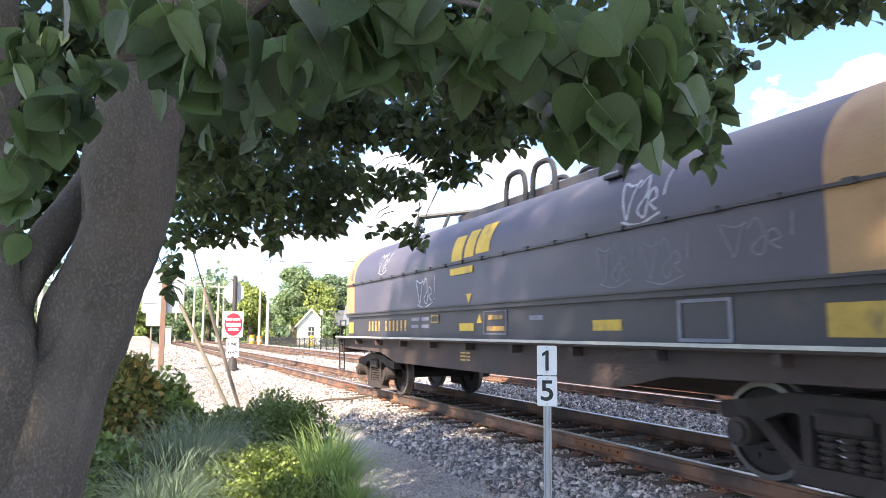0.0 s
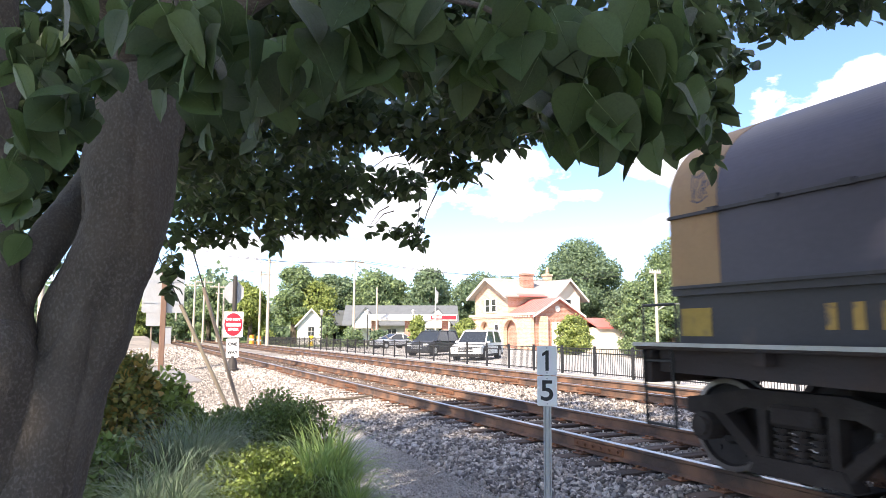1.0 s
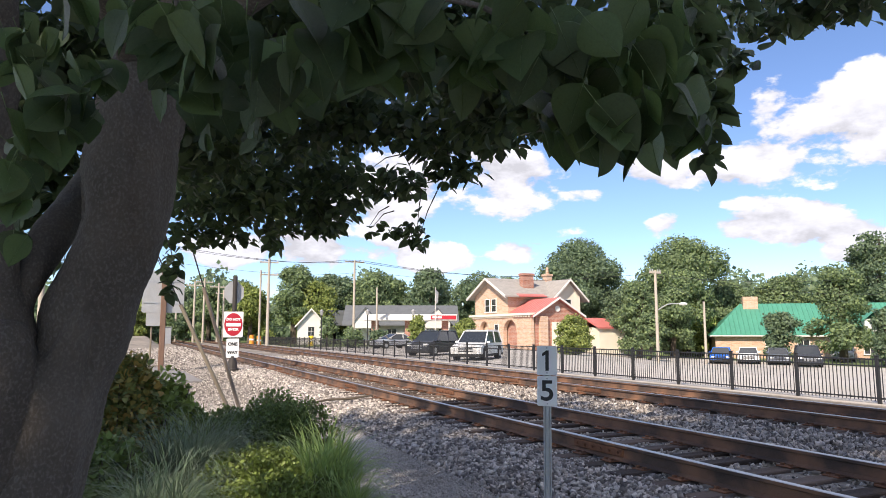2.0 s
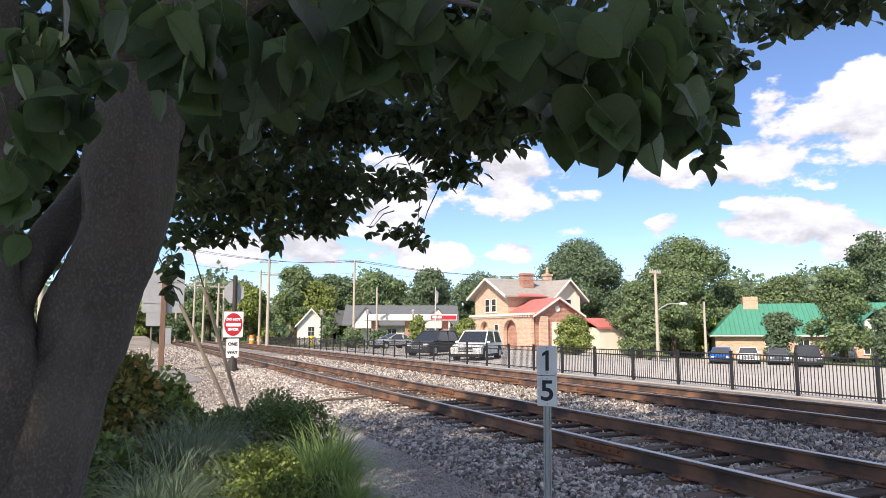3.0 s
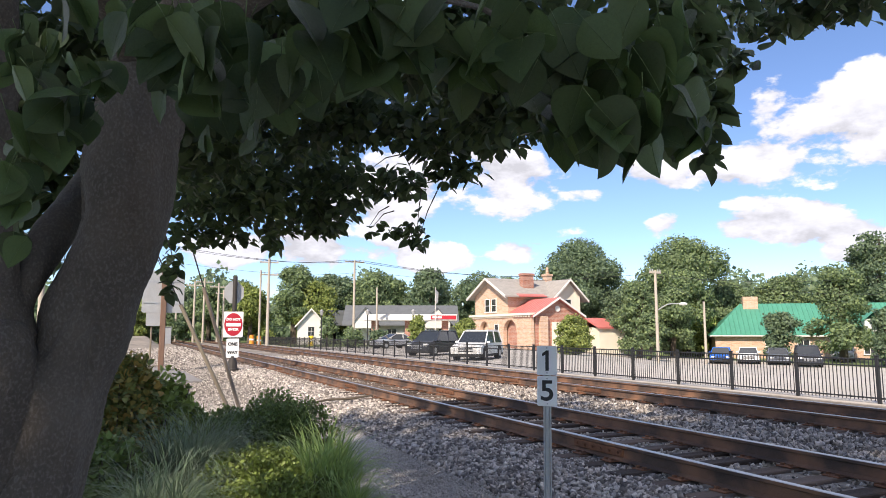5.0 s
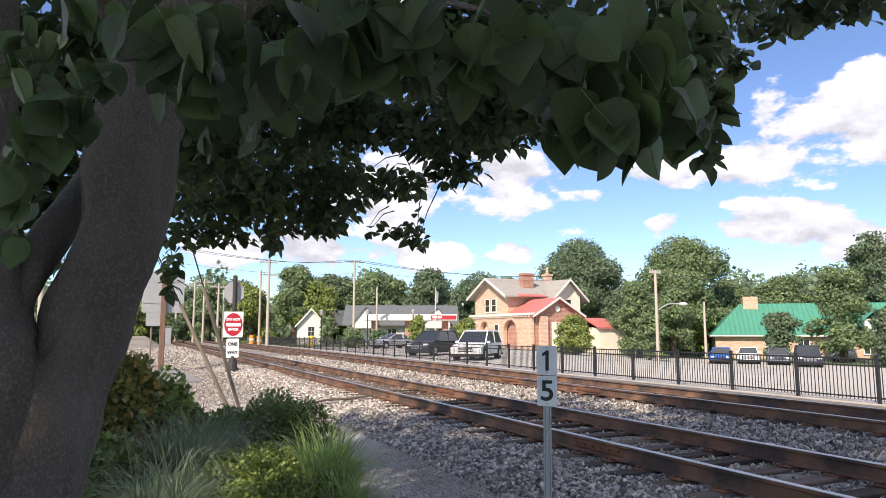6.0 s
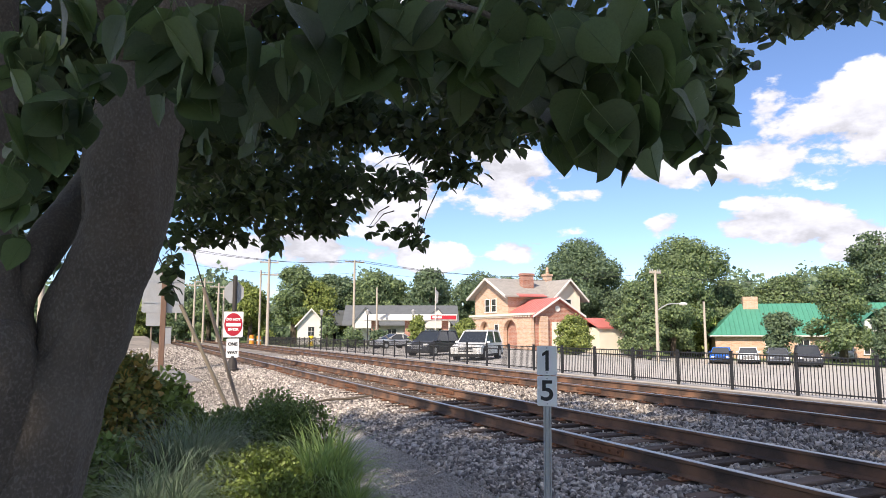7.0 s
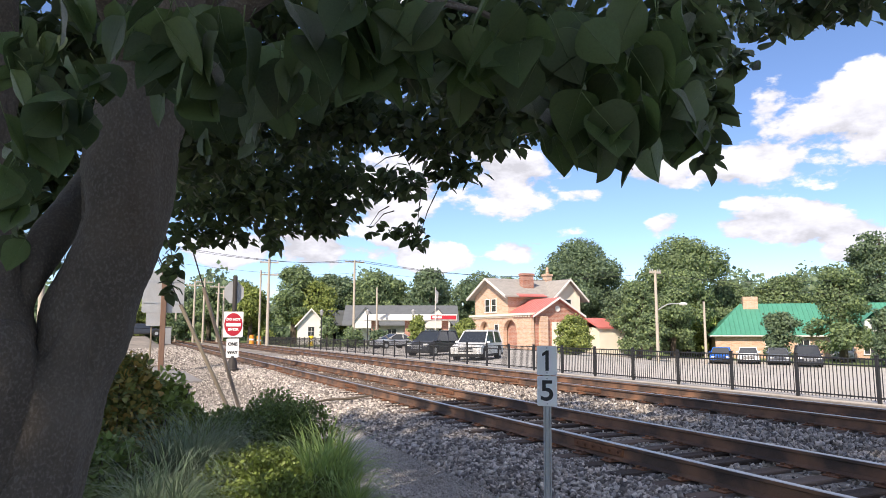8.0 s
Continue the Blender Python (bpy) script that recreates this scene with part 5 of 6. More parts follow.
def add_window(parent, axis, at, c, z0, w, h, out, mullions=1, surround="white"):
    """A framed sash window proud of a wall. axis: 'x' or 'y', the wall's normal; out: -1 or +1."""
    win = new("window")
    win.parent = parent

    def bx(bm, c0, c1, a, b, d0, d1):
        p, q = at + out * d0, at + out * d1
        if axis == "x":
            box(bm, min(p, q), max(p, q), c0, c1, a, b)
        else:
            box(bm, c0, c1, min(p, q), max(p, q), a, b)
    bm = bmesh.new()
    bx(bm, c - w / 2, c + w / 2, z0, z0 + h, 0.003, 0.03)
    part("pane", bm, M["pane"], win)
    bm = bmesh.new()
    t = 0.09
    bx(bm, c - w / 2 - t, c + w / 2 + t, z0 + h, z0 + h + t, 0.0, 0.08)
    bx(bm, c - w / 2 - t, c - w / 2, z0, z0 + h, 0.0, 0.08)
    bx(bm, c + w / 2, c + w / 2 + t, z0, z0 + h, 0.0, 0.08)
    for i in range(1, mullions + 1):
        q = c - w / 2 + i * w / (mullions + 1)
        bx(bm, q - 0.025, q + 0.025, z0, z0 + h, 0.03, 0.06)
    bx(bm, c - w / 2, c + w / 2, z0 + h / 2 - 0.025, z0 + h / 2 + 0.025, 0.03, 0.065)
    part("frame", bm, M[surround], win)
    bm = bmesh.new()
    bx(bm, c - w / 2 - 0.15, c + w / 2 + 0.15, z0 - 0.12, z0, 0.0, 0.16)
    part("sill", bm, M[surround], win)


def arch_wall(bm, x, y0, y1, z0, z1, arches, th=0.35, n=14):
    """A wall across X with round-headed openings: (centre, half width, spring height)."""
    y = y0
    for c, r, zs in sorted(arches):
        box(bm, x, x + th, y, c - r, z0, z1)
        A = [(c - r * math.cos(math.pi * k / n), zs + r * math.sin(math.pi * k / n)) for k in range(n + 1)]
        for (ya, za), (yb, zb) in zip(A[:-1], A[1:]):
            prism(bm, [(ya, za), (yb, zb), (yb, z1), (ya, z1)], x, x + th, "x")
        y = c + r
    box(bm, x, x + th, y, y1, z0, z1)


def make_depot():
    x, y = 36.6, 63.2
    h = thing("depot_house", Matrix.Translation((x, y, gz(x, y) + 0.15)), "two-storey pale brick depot house with grey roof and red porch roof", "house")
    E, R = 5.55, 7.35
    bm = bmesh.new()
    box(bm, 0, 8.0, 0, 7.6, -0.6, E)
    prism(bm, [(0, E), (7.6, E), (3.8, R)], 0.0, 8.0, "x")
    part("wall", bm, M["brick_pale"], h)
    bm = bmesh.new()
    gable_roof(bm, 0, 8.0, 0, 7.6, E, R, "x", 0.75)
    part("roof", bm, M["shingle"], h)
    bm = bmesh.new()
    raking_trim(bm, "x", -0.75, 3.8, 3.8, E, R, 0.75, 0.24)
    part("barge_board", bm, M["white"], h)
    # cross gable towards the viewer's right
    bm = bmesh.new()
    box(bm, 5.0, 8.4, -1.3, 2.0, -0.6, E - 0.1)
    prism(bm, [(5.0, E - 0.1), (8.4, E - 0.1), (6.7, R - 0.25)], -1.3, 2.0, "y")
    part("wall", bm, M["stucco"], h, "pale plastered cross wing")
    bm = bmesh.new()
    gable_roof(bm, 5.0, 8.4, -1.3, 3.6, E - 0.1, R - 0.25, "y", 0.7)
    part("roof", bm, M["shingle"], h)
    bm = bmesh.new()
    raking_trim(bm, "y", -2.0, 6.7, 1.7, E - 0.1, R - 0.25, 0.7, 0.24)
    part("barge_board", bm, M["white"], h)
    # ground-floor arcade on the track side and its cornice
    bm = bmesh.new()
    arch_wall(bm, -0.5, -5.4, 7.6, -0.6, 3.2, [(-1.3, 1.35, 1.45), (4.4, 0.95, 1.75)])
    box(bm, -0.15, 0.0, 7.2, 7.6, -0.6, 3.2)
    part("arcade", bm, M["brick_pale"], h, "pale brick arcade with round arches")
    for c, r, zs in ((-1.3, 1.35, 1.45), (4.4, 0.95, 1.75)):
        bm = bmesh.new()
        n = 16
        for k in range(n):
            a0, a1 = math.pi * k / n, math.pi * (k + 1) / n
            q = [(c - r * math.cos(a0), zs + r * math.sin(a0)), (c - r * math.cos(a1), zs + r * math.sin(a1)), (c - (r + 0.32) * math.cos(a1), zs + (r + 0.32) * math.sin(a1)), (c - (r + 0.32) * math.cos(a0), zs + (r + 0.32) * math.sin(a0))]
            prism(bm, q, -0.56, -0.50, "x")
        part("arch_ring", bm, M["brick_pale"], h)
    bm = bmesh.new()
    box(bm, -0.75, 0.1, -5.6, 7.8, 3.2, 3.42)
    part("cornice", bm, M["stucco"], h, "pale cornice with blocks")
    for k in range(26):
        bm = bmesh.new()
        box(bm, -0.68, -0.5, -5.3 + k * 0.5, -5.1 + k * 0.5, 3.02, 3.2)
        part("cornice_block", bm, M["stucco"], h)
    bm = bmesh.new()
    box(bm, 0.0, 5.2, -5.4, 0.0, -0.6, 3.2)
    part("porch_core", bm, M["brick"], h)
    bm = bmesh.new()
    prism(bm, [(-0.1, 3.2), (5.3, 3.2), (2.6, 4.75)], -5.4, -0.2, "y")
    part("pediment", bm, M["brick"], h, "red brick pediment")
    bm = bmesh.new()
    gable_roof(bm, -0.1, 5.3, -5.4, -0.3, 3.25, 4.85, "y", 0.45, 0.12)
    k = (4.85 - 3.25) / 2.7
    for s in (-1, 1):
        for i in range(11):
            yy = -5.7 + i * 0.56
            a = Vector((2.6, yy, 4.85 + 0.14))
            b = Vector((2.6 + s * 3.15, yy, 4.85 + 0.14 - 3.15 * k))
            rod(bm, a, b, 0.035, seg=4)
    part("porch_roof", bm, M["roof_red"], h, "standing-seam red metal porch roof")
    bm = bmesh.new()
    raking_trim(bm, "y", -5.9, 2.6, 2.7, 3.25, 4.85, 0.45, 0.2)
    part("barge_board", bm, M["white"], h)
    bm = bmesh.new()
    box(bm, 0.35, 1.25, -5.75, -5.4, -0.6, 3.1)
    part("porch_pier", bm, M["brick_pale"], h, "pale brick porch pier")
    bm = bmesh.new()
    box(bm, 1.9, 4.9, -5.9, -5.4, -0.6, 2.5)
    part("porch_wall", bm, M["stucco"], h, "white plastered porch wall")
    for xx in (2.6,):
        bm = bmesh.new()
        bmesh.ops.create_cone(bm, cap_ends=True, segments=16, radius1=0.3, radius2=0.3, depth=0.1, matrix=Matrix.Translation((xx, -5.45, 3.85)) @ Matrix.Rotation(math.pi / 2, 4, "X"))
        part("oculus", bm, M["white"], h)
    for c in (3.05, 4.55):
        add_window(h, "x", 0.0, c, 3.75, 0.95, 1.35, -1, 0)
    add_window(h, "y", -1.3, 6.7, 3.9, 0.9, 1.1, -1, 0)
    add_window(h, "x", -0.5, 1.6, 0.9, 0.8, 1.4, -1, 0)
    bm = bmesh.new()
    prism(bm, [(-1.0, 5.25), (0.2, 5.62), (0.2, 5.74), (-1.0, 5.37)], 0.9, 4.3, "x")
    part("eave_roof", bm, M["roof_red"], h)
    for cx, cy, w, top in ((3.4, 1.7, 1.35, 8.0), (7.4, 3.6, 0.75, 8.2)):
        bm = bmesh.new()
        box(bm, cx - w / 2, cx + w / 2, cy - 0.4, cy + 0.4, 5.6, top)
        box(bm, cx - w / 2 - 0.1, cx + w / 2 + 0.1, cy - 0.5, cy + 0.5, top - 0.25, top, 0.02)
        if w < 1:
            rod(bm, (cx, cy, top), (cx, cy, top + 0.8), 0.2, 0.14, seg=8)
        part("chimney", bm, M["brick"] if w > 1 else M["brick_pale"], h)
    bm = bmesh.new()
    box(bm, 9.6, 13.2, -3.0, 1.4, -0.9, 2.0)
    part("annex", bm, M["stucco"], h)
    bm = bmesh.new()
    gable_roof(bm, 9.6, 13.2, -3.0, 1.4, 2.0, 2.9, "x", 0.3)
    part("roof", bm, M["roof_red"], h)


def make_green_house():
    c = Vector((64.0, 54.5, 0))
    h = thing("green_roofed_building", Matrix.Translation((c.x, c.y, gz(c.x, c.y))) @ Matrix.Rotation(radians(-41), 4, "Z"), "low tan brick building with green metal roof and dormer", "building")
    bm = bmesh.new()
    box(bm, -4.8, 18, 0, 8, -1.5, 2.55)
    part("wall", bm, M["brick_pale"], h)
    bm = bmesh.new()
    o, E, R = 0.5, 2.5, 6.2
    pts = [(-4.8 - o, -o, E), (18 + o, -o, E), (18 + o, 8 + o, E), (-4.8 - o, 8 + o, E), (-1.6, 4, R), (14.8, 4, R)]
    v = [bm.verts.new(p) for p in pts]
    for f in ((0, 1, 5, 4), (1, 2, 5), (2, 3, 4, 5), (3, 0, 4), (3, 2, 1, 0)):
        bm.faces.new([v[i] for i in f])
    seams = []
    for i in range(47):
        x = -5.1 + i * 0.5
        top = Vector((min(max(x, -1.6), 14.8), 4, R + 0.03))
        if x < -1.6:
            t = (x + 5.3) / 3.7
            top = Vector((x, -o + t * 4.5, E + t * (R - E) + 0.03))
        elif x > 14.8:
            t = (18.5 - x) / 3.7
            top = Vector((x, -o + t * 4.5, E + t * (R - E) + 0.03))
        seams.append(((x, -o, E + 0.03), top))
    roof = part("roof", bm, M["roof_green"], h, "green standing-seam metal roof")
    for a, b in seams:
        bm = bmesh.new()
        rod(bm, a, b, 0.04, seg=4)
        part("seam", bm, M["roof_green"], roof)
    bm = bmesh.new()
    box(bm, -5.4, 18.6, -0.62, -0.51, 2.42, 2.54)
    part("gutter", bm, M["white"], h)
    bm = bmesh.new()
    box(bm, -1.3, 0.3, 3.2, 4.3, 4.4, 7.0)
    part("chimney", bm, M["brick_pale"], h)
    bm = bmesh.new()
    box(bm, 10.3, 12.7, 0.2, 3.0, 2.8, 4.3)
    part("dormer", bm, M["white"], h, "white dormer")
    bm = bmesh.new()
    gable_roof(bm, 10.3, 12.7, 0.2, 4.0, 4.3, 5.3, "y", 0.25)
    part("dormer_roof", bm, M["roof_green"], h)
    add_window(h, "y", 0.2, 11.5, 3.1, 1.2, 1.0, -1, 1)
    for x in (1.0, 4.2, 7.4, 10.6, 13.8):
        add_window(h, "y", 0.0, x, 0.6, 1.1, 1.4, -1, 1)


def make_low_buildings():
    c = Vector((20.2, 90.5, 0))
    h = thing("white_cottage", Matrix.Translation((c.x, c.y, 0.3)) @ Matrix.Rotation(radians(-14), 4, "Z"), "small white gabled cottage with dark roof", "house")
    bm = bmesh.new()
    box(bm, 0, 3.6, 0, 8, -0.5, 2.4)
    prism(bm, [(0, 2.4), (3.6, 2.4), (1.8, 4.4)], 0, 8, "y")
    part("wall", bm, M["white"], h)
    bm = bmesh.new()
    gable_roof(bm, 0, 3.6, 0, 8, 2.4, 4.4, "y", 0.35)
    prism(bm, [(0.0, 2.3), (7.8, 2.3), (6.4, 4.35), (1.8, 4.45)], 2.0, 5.5, "y")
    part("roof", bm, M["shingle_dark"], h)
    bm = bmesh.new()
    raking_trim(bm, "y", -0.36, 1.8, 1.8, 2.4, 4.4, 0.35, 0.25)
    part("barge_board", bm, M["white"], h)
    add_window(h, "y", 0.0, 1.8, 0.9, 0.8, 1.2, -1, 1)
    c = Vector((26.0, 87.5, 0))
    h = thing("long_shop", Matrix.Translation((c.x, c.y, 0.2)) @ Matrix.Rotation(radians(-22), 4, "Z"), "long white shop building with dark grey gabled roof", "building")
    bm = bmesh.new()
    box(bm, 0, 14.5, 0, 8, -0.5, 2.6)
    part("wall", bm, M["white"], h)
    bm = bmesh.new()
    gable_roof(bm, 0, 14.5, -0.4, 8, 2.6, 5.0, "x", 0.5)
    part("roof", bm, M["shingle_dark"], h)
    for xc, w in ((2.6, 3.0), (12.0, 3.4)):
        bm = bmesh.new()
        box(bm, xc - w / 2, xc + w / 2, -1.6, 0, 2.0, 2.7)
        prism(bm, [(xc - w / 2, 2.7), (xc + w / 2, 2.7), (xc, 4.6)], -1.6, 1.5, "y")
        part("gable", bm, M["white"], h)
        bm = bmesh.new()
        gable_roof(bm, xc - w / 2, xc + w / 2, -1.5, 3.0, 2.7, 4.6, "y", 0.3)
        part("gable_roof", bm, M["shingle_dark"], h)
        for s in (-1, 1):
            bm = bmesh.new()
            rod(bm, (xc + s * (w / 2 - 0.2), -1.4, -0.5), (xc + s * (w / 2 - 0.2), -1.4, 2.0), 0.14, seg=10)
            part("column", bm, M["white"], h)
    for k in range(6):
        add_window(h, "y", 0.0, 1.4 + k * 2.3, 0.5, 1.2, 1.4, -1, 1)
    # canopy of a service station in front of it
    g = thing("station_canopy", Matrix.Translation((25.0, 77.0, 0.2)) @ Matrix.Rotation(radians(-24), 4, "Z"), "white flat canopy on brick columns", "canopy")
    bm = bmesh.new()
    box(bm, 0, 11.0, 0, 5.0, 2.85, 3.6, 0.03)
    part("roof", bm, M["white"], g)
    bm = bmesh.new()
    box(bm, 7.9, 10.9, -0.06, -0.01, 3.0, 3.45)
    part("sign_board", bm, M["sign_red"], g, "red sign strip with plain bar")
    bm = bmesh.new()
    box(bm, 8.1, 9.2, -0.075, -0.062, 3.12, 3.34)
    part("sign_bar", bm, M["sign_white"], g)
    for x in (1.2, 5.2, 9.6):
        bm = bmesh.new()
        box(bm, x - 0.4, x + 0.4, 1.0, 1.8, -0.3, 2.85)
        part("column", bm, M["brick"], g)


make_depot()
make_green_house()
make_low_buildings()

# ---- trees and shrubs in the distance ----


def make_far_tree(x, y, z_top, r, mt, seed, name="tree", label="broad leafy tree in full summer green", low=0.22, dens=1.0, z0=None, clump=None, nb=36, core=0.62):
    rng = np.random.default_rng(seed)
    zb = gz(x, y) if z0 is None else z0
    H = z_top - zb
    t = thing(name, Matrix.Translation((x, y, zb)), label, name, "trees beyond the lot" if name == "tree" else "")
    bm = bmesh.new()
    tr = 0.028 * H + 0.03
    pts = [(0, 0, -0.3, tr * 1.3), (rng.normal(0, 0.1), rng.normal(0, 0.1), H * 0.3, tr), (rng.normal(0, 0.2), rng.normal(0, 0.2), H * 0.6, tr * 0.6), (0, 0, H * 0.9, tr * 0.15)]
    P = spline(pts, 4)
    tube(bm, [p[:3] for p in P], [max(p[3], 0.01) for p in P], 8, 0.1, seed)
    part("trunk", bm, M["bark_far"], t)
    blobs = []
    for k in range(nb):
        a = rng.uniform(0, 2 * math.pi)
        f = rng.random()
        zc = H * (low + (0.90 - low) * f)
        rr = r * math.sqrt(max(0.05, 1 - (2 * f - 0.75) ** 2 / 1.7)) * rng.uniform(0.30, 0.80)
        br = r * rng.uniform(0.13, 0.34)
        blobs.append(((rr * math.cos(a), rr * math.sin(a), min(zc, H - br * 0.8)), (br * 1.15, br * 1.15, br * rng.uniform(0.6, 0.85))))
    blobs.append(((0, 0, H * 0.62), (r * core, r * core, H * 0.32)))
    for k in range(6):
        c, b = blobs[k]
        bm2 = bmesh.new()
        z0b = H * rng.uniform(0.25, 0.5)
        rod(bm2, (0, 0, z0b), c, tr * 0.45, tr * 0.12, seg=6)
        part("limb", bm2, M["bark_far"], t)
    cl = clump or max(0.13, 0.0030 * math.hypot(x, y))
    pos, nor = [], []
    for c, b in blobs:
        area = 4 * math.pi * b[0] * b[2]
        n = int(dens * 2.3 * area / (cl * cl))
        p, d = blob_points(rng, n, c, b, 0.45)
        pos.append(p), nor.append(d)
    p, d = np.concatenate(pos), np.concatenate(nor)
    n = len(p)
    p = p + d * (rng.exponential(0.018, n) * r)[:, None] * (rng.random(n) < 0.5)[:, None]
    y_ = rng.normal(size=(n, 3)) + np.array((0, 0, -0.5))
    z_ = d + rng.normal(0, 0.28, (n, 3)) + np.array((0, 0, 0.35))
    me = scatter("crown", CLUMP_V, CLUMP_F, p, y_, z_, cl * rng.uniform(0.6, 1.5, n), M[mt])
    tagged(part("crown", me, None, t), kind="stuff")
    return t


def make_woods():
    T = [(20.9, 95.8, 11.4, 3.6, "tree_a"), (27.3, 98.4, 10.8, 3.8, "tree_b"), (32.6, 96.0, 11.3, 3.8, "tree_a"), (42.2, 97.2, 11.6, 5.2, "tree_b"), (49.4, 93.9, 11.9, 4.6, "tree_b"),
         (57.6, 79.0, 15.0, 7.0, "tree_b"), (62.9, 65.6, 14.8, 6.2, "tree_a"), (48.0, 56.0, 7.2, 2.5, "tree_a"), (54.6, 58.3, 7.2, 3.0, "tree_a"), (61.5, 63.0, 7.4, 3.2, "tree_c"),
         (88.0, 70.8, 10.6, 4.4, "tree_a"), (62.2, 43.7, 9.0, 2.95, "tree_a"), (86.3, 54.8, 15.5, 4.6, "tree_b"), (15.2, 98.5, 8.6, 3.2, "tree_c"), (10.6, 106.1, 9.0, 3.5, "tree_a"),
         (8.4, 118.2, 8.8, 3.4, "tree_b"), (88.1, 59.7, 8.6, 3.6, "tree_c"), (72.0, 66.0, 9.0, 4.0, "tree_a"), (37.0, 101.0, 11.0, 4.2, "tree_a"), (52.0, 88.0, 10.0, 4.4, "tree_a"),
         (2.0, 125.0, 8.5, 4.0, "tree_c"), (-4.0, 118.0, 9.0, 4.0, "tree_a"), (70.0, 72.0, 10.5, 4.0, "tree_b"), (50.5, 61.0, 7.0, 2.8, "tree_b"), (23.5, 94.0, 9.5, 3.2, "tree_c"), (14.5, 104.0, 9.8, 3.6, "tree_b")]
    for k, (x, y, z, r, mt) in enumerate(T):
        make_far_tree(x, y, z, r * 1.12, mt, 100 + k, low=0.12)
    S = [(56.5, 45.9, 3.9, 2.0, "tree_b"), (32.8, 46.1, 3.2, 1.9, "tree_c"), (23.2, 56.0, 3.4, 1.1, "tree_c"), (28.0, 56.0, 3.2, 1.3, "tree_c"), (19.9, 74.1, 3.6, 1.2, "tree_a"), (44.0, 50.0, 3.6, 1.6, "tree_a"), (21.5, 70.0, 2.2, 1.3, "tree_a"), (24.5, 70.5, 2.0, 1.4, "tree_b"), (58.5, 37.0, 4.2, 1.6, "tree_b"), (0.5, 95.0, 5.4, 2.6, "tree_c"), (3.6, 97.0, 5.0, 2.4, "tree_a"), (-3.0, 96.0, 5.6, 2.6, "tree_b")]
    for k, (x, y, z, r, mt) in enumerate(S):
        make_far_tree(x, y, z, r, mt, 300 + k, "shrub", "rounded leafy green shrub beside the lot", 0.1)
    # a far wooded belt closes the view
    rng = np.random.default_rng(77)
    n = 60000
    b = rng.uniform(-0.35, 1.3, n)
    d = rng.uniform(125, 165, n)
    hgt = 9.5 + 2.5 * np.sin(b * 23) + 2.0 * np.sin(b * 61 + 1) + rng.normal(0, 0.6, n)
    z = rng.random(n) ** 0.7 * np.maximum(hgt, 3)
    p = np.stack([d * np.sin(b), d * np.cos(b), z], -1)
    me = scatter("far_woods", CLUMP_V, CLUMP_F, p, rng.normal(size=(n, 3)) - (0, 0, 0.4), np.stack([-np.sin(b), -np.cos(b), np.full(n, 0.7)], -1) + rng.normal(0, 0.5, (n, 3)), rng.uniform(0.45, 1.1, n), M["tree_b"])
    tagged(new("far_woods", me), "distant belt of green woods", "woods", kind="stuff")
    # unseen tall trees added behind the viewpoint to shade tracks, path and bed
    for k, (x, y, z, r, thick) in enumerate(SHADE_TREES):
        make_far_tree(x, y, z, r, "tree_b", 500 + k, label="tall unseen tree added to cast shade", low=0.40, dens=thick, clump=0.42, nb=60, core=0.8)


# last value thins each crown to set how much sun passes
SHADE_TREES = [(-15.0, -5.0, 28.0, 3.6, 0.21), (-12.3, -8.8, 30.6, 3.6, 0.56), (-9.6, -12.2, 31.6, 3.6, 0.72)]
make_woods()

# ---- poles, lamps and wires ----


def make_pole(x, y, top, r=0.13, arms=(), name="utility_pole", label="weathered wooden utility pole with crossarm", material="wood_pole"):
    z = gz(x, y)
    p = thing(name, Matrix.Translation((x, y, z)), label, "utility pole", "poles along the line")
    bm = bmesh.new()
    rod(bm, (0, 0, -0.4), (0, 0, top - z), r, r * 0.75, seg=12)
    part("shaft", bm, M[material], p)
    for za, half in arms:
        bm = bmesh.new()
        box(bm, -half, half, -0.06, 0.06, za - z - 0.07, za - z + 0.07)
        part("crossarm", bm, M["wood_pole"], p)
        for s in (-0.9, -0.5, 0.5, 0.9):
            bm = bmesh.new()
            rod(bm, (s * half, 0, za - z + 0.07), (s * half, 0, za - z + 0.24), 0.05, 0.03, seg=6)
            part("insulator", bm, M["sign_back"], p)
    return p


def lamp_arm(p, z, ln, dx, dy):
    bm = bmesh.new()
    pts = spline([(0, 0, z), (dx * ln * 0.5, dy * ln * 0.5, z + 0.45), (dx * ln, dy * ln, z + 0.5)], 5)
    for a, b in zip(pts[:-1], pts[1:]):
        rod(bm, a, b, 0.04, seg=6)
    part("lamp_arm", bm, M["galv"], p)
    bm = bmesh.new()
    e = Vector((dx * (ln + 0.3), dy * (ln + 0.3), z + 0.48))
    bmesh.ops.create_uvsphere(bm, u_segments=10, v_segments=6, radius=0.22, matrix=Matrix.Translation(e) @ Matrix.Diagonal((1.6, 1, 0.5, 1)))
    part("lamp_head", bm, M["sign_white"], p)


def cable(a, b, sag, r=0.012, n=14):
    bm = bmesh.new()
    a, b = Vector(a), Vector(b)
    pts = [a.lerp(b, k / n) - Vector((0, 0, sag * 4 * (k / n) * (1 - k / n))) for k in range(n + 1)]
    tube(bm, pts, [r] * (n + 1), seg=5)
    tagged(part("overhead_cable", bm, M["black"]), "thin black overhead cable strung between poles", "cable", "overhead cables")


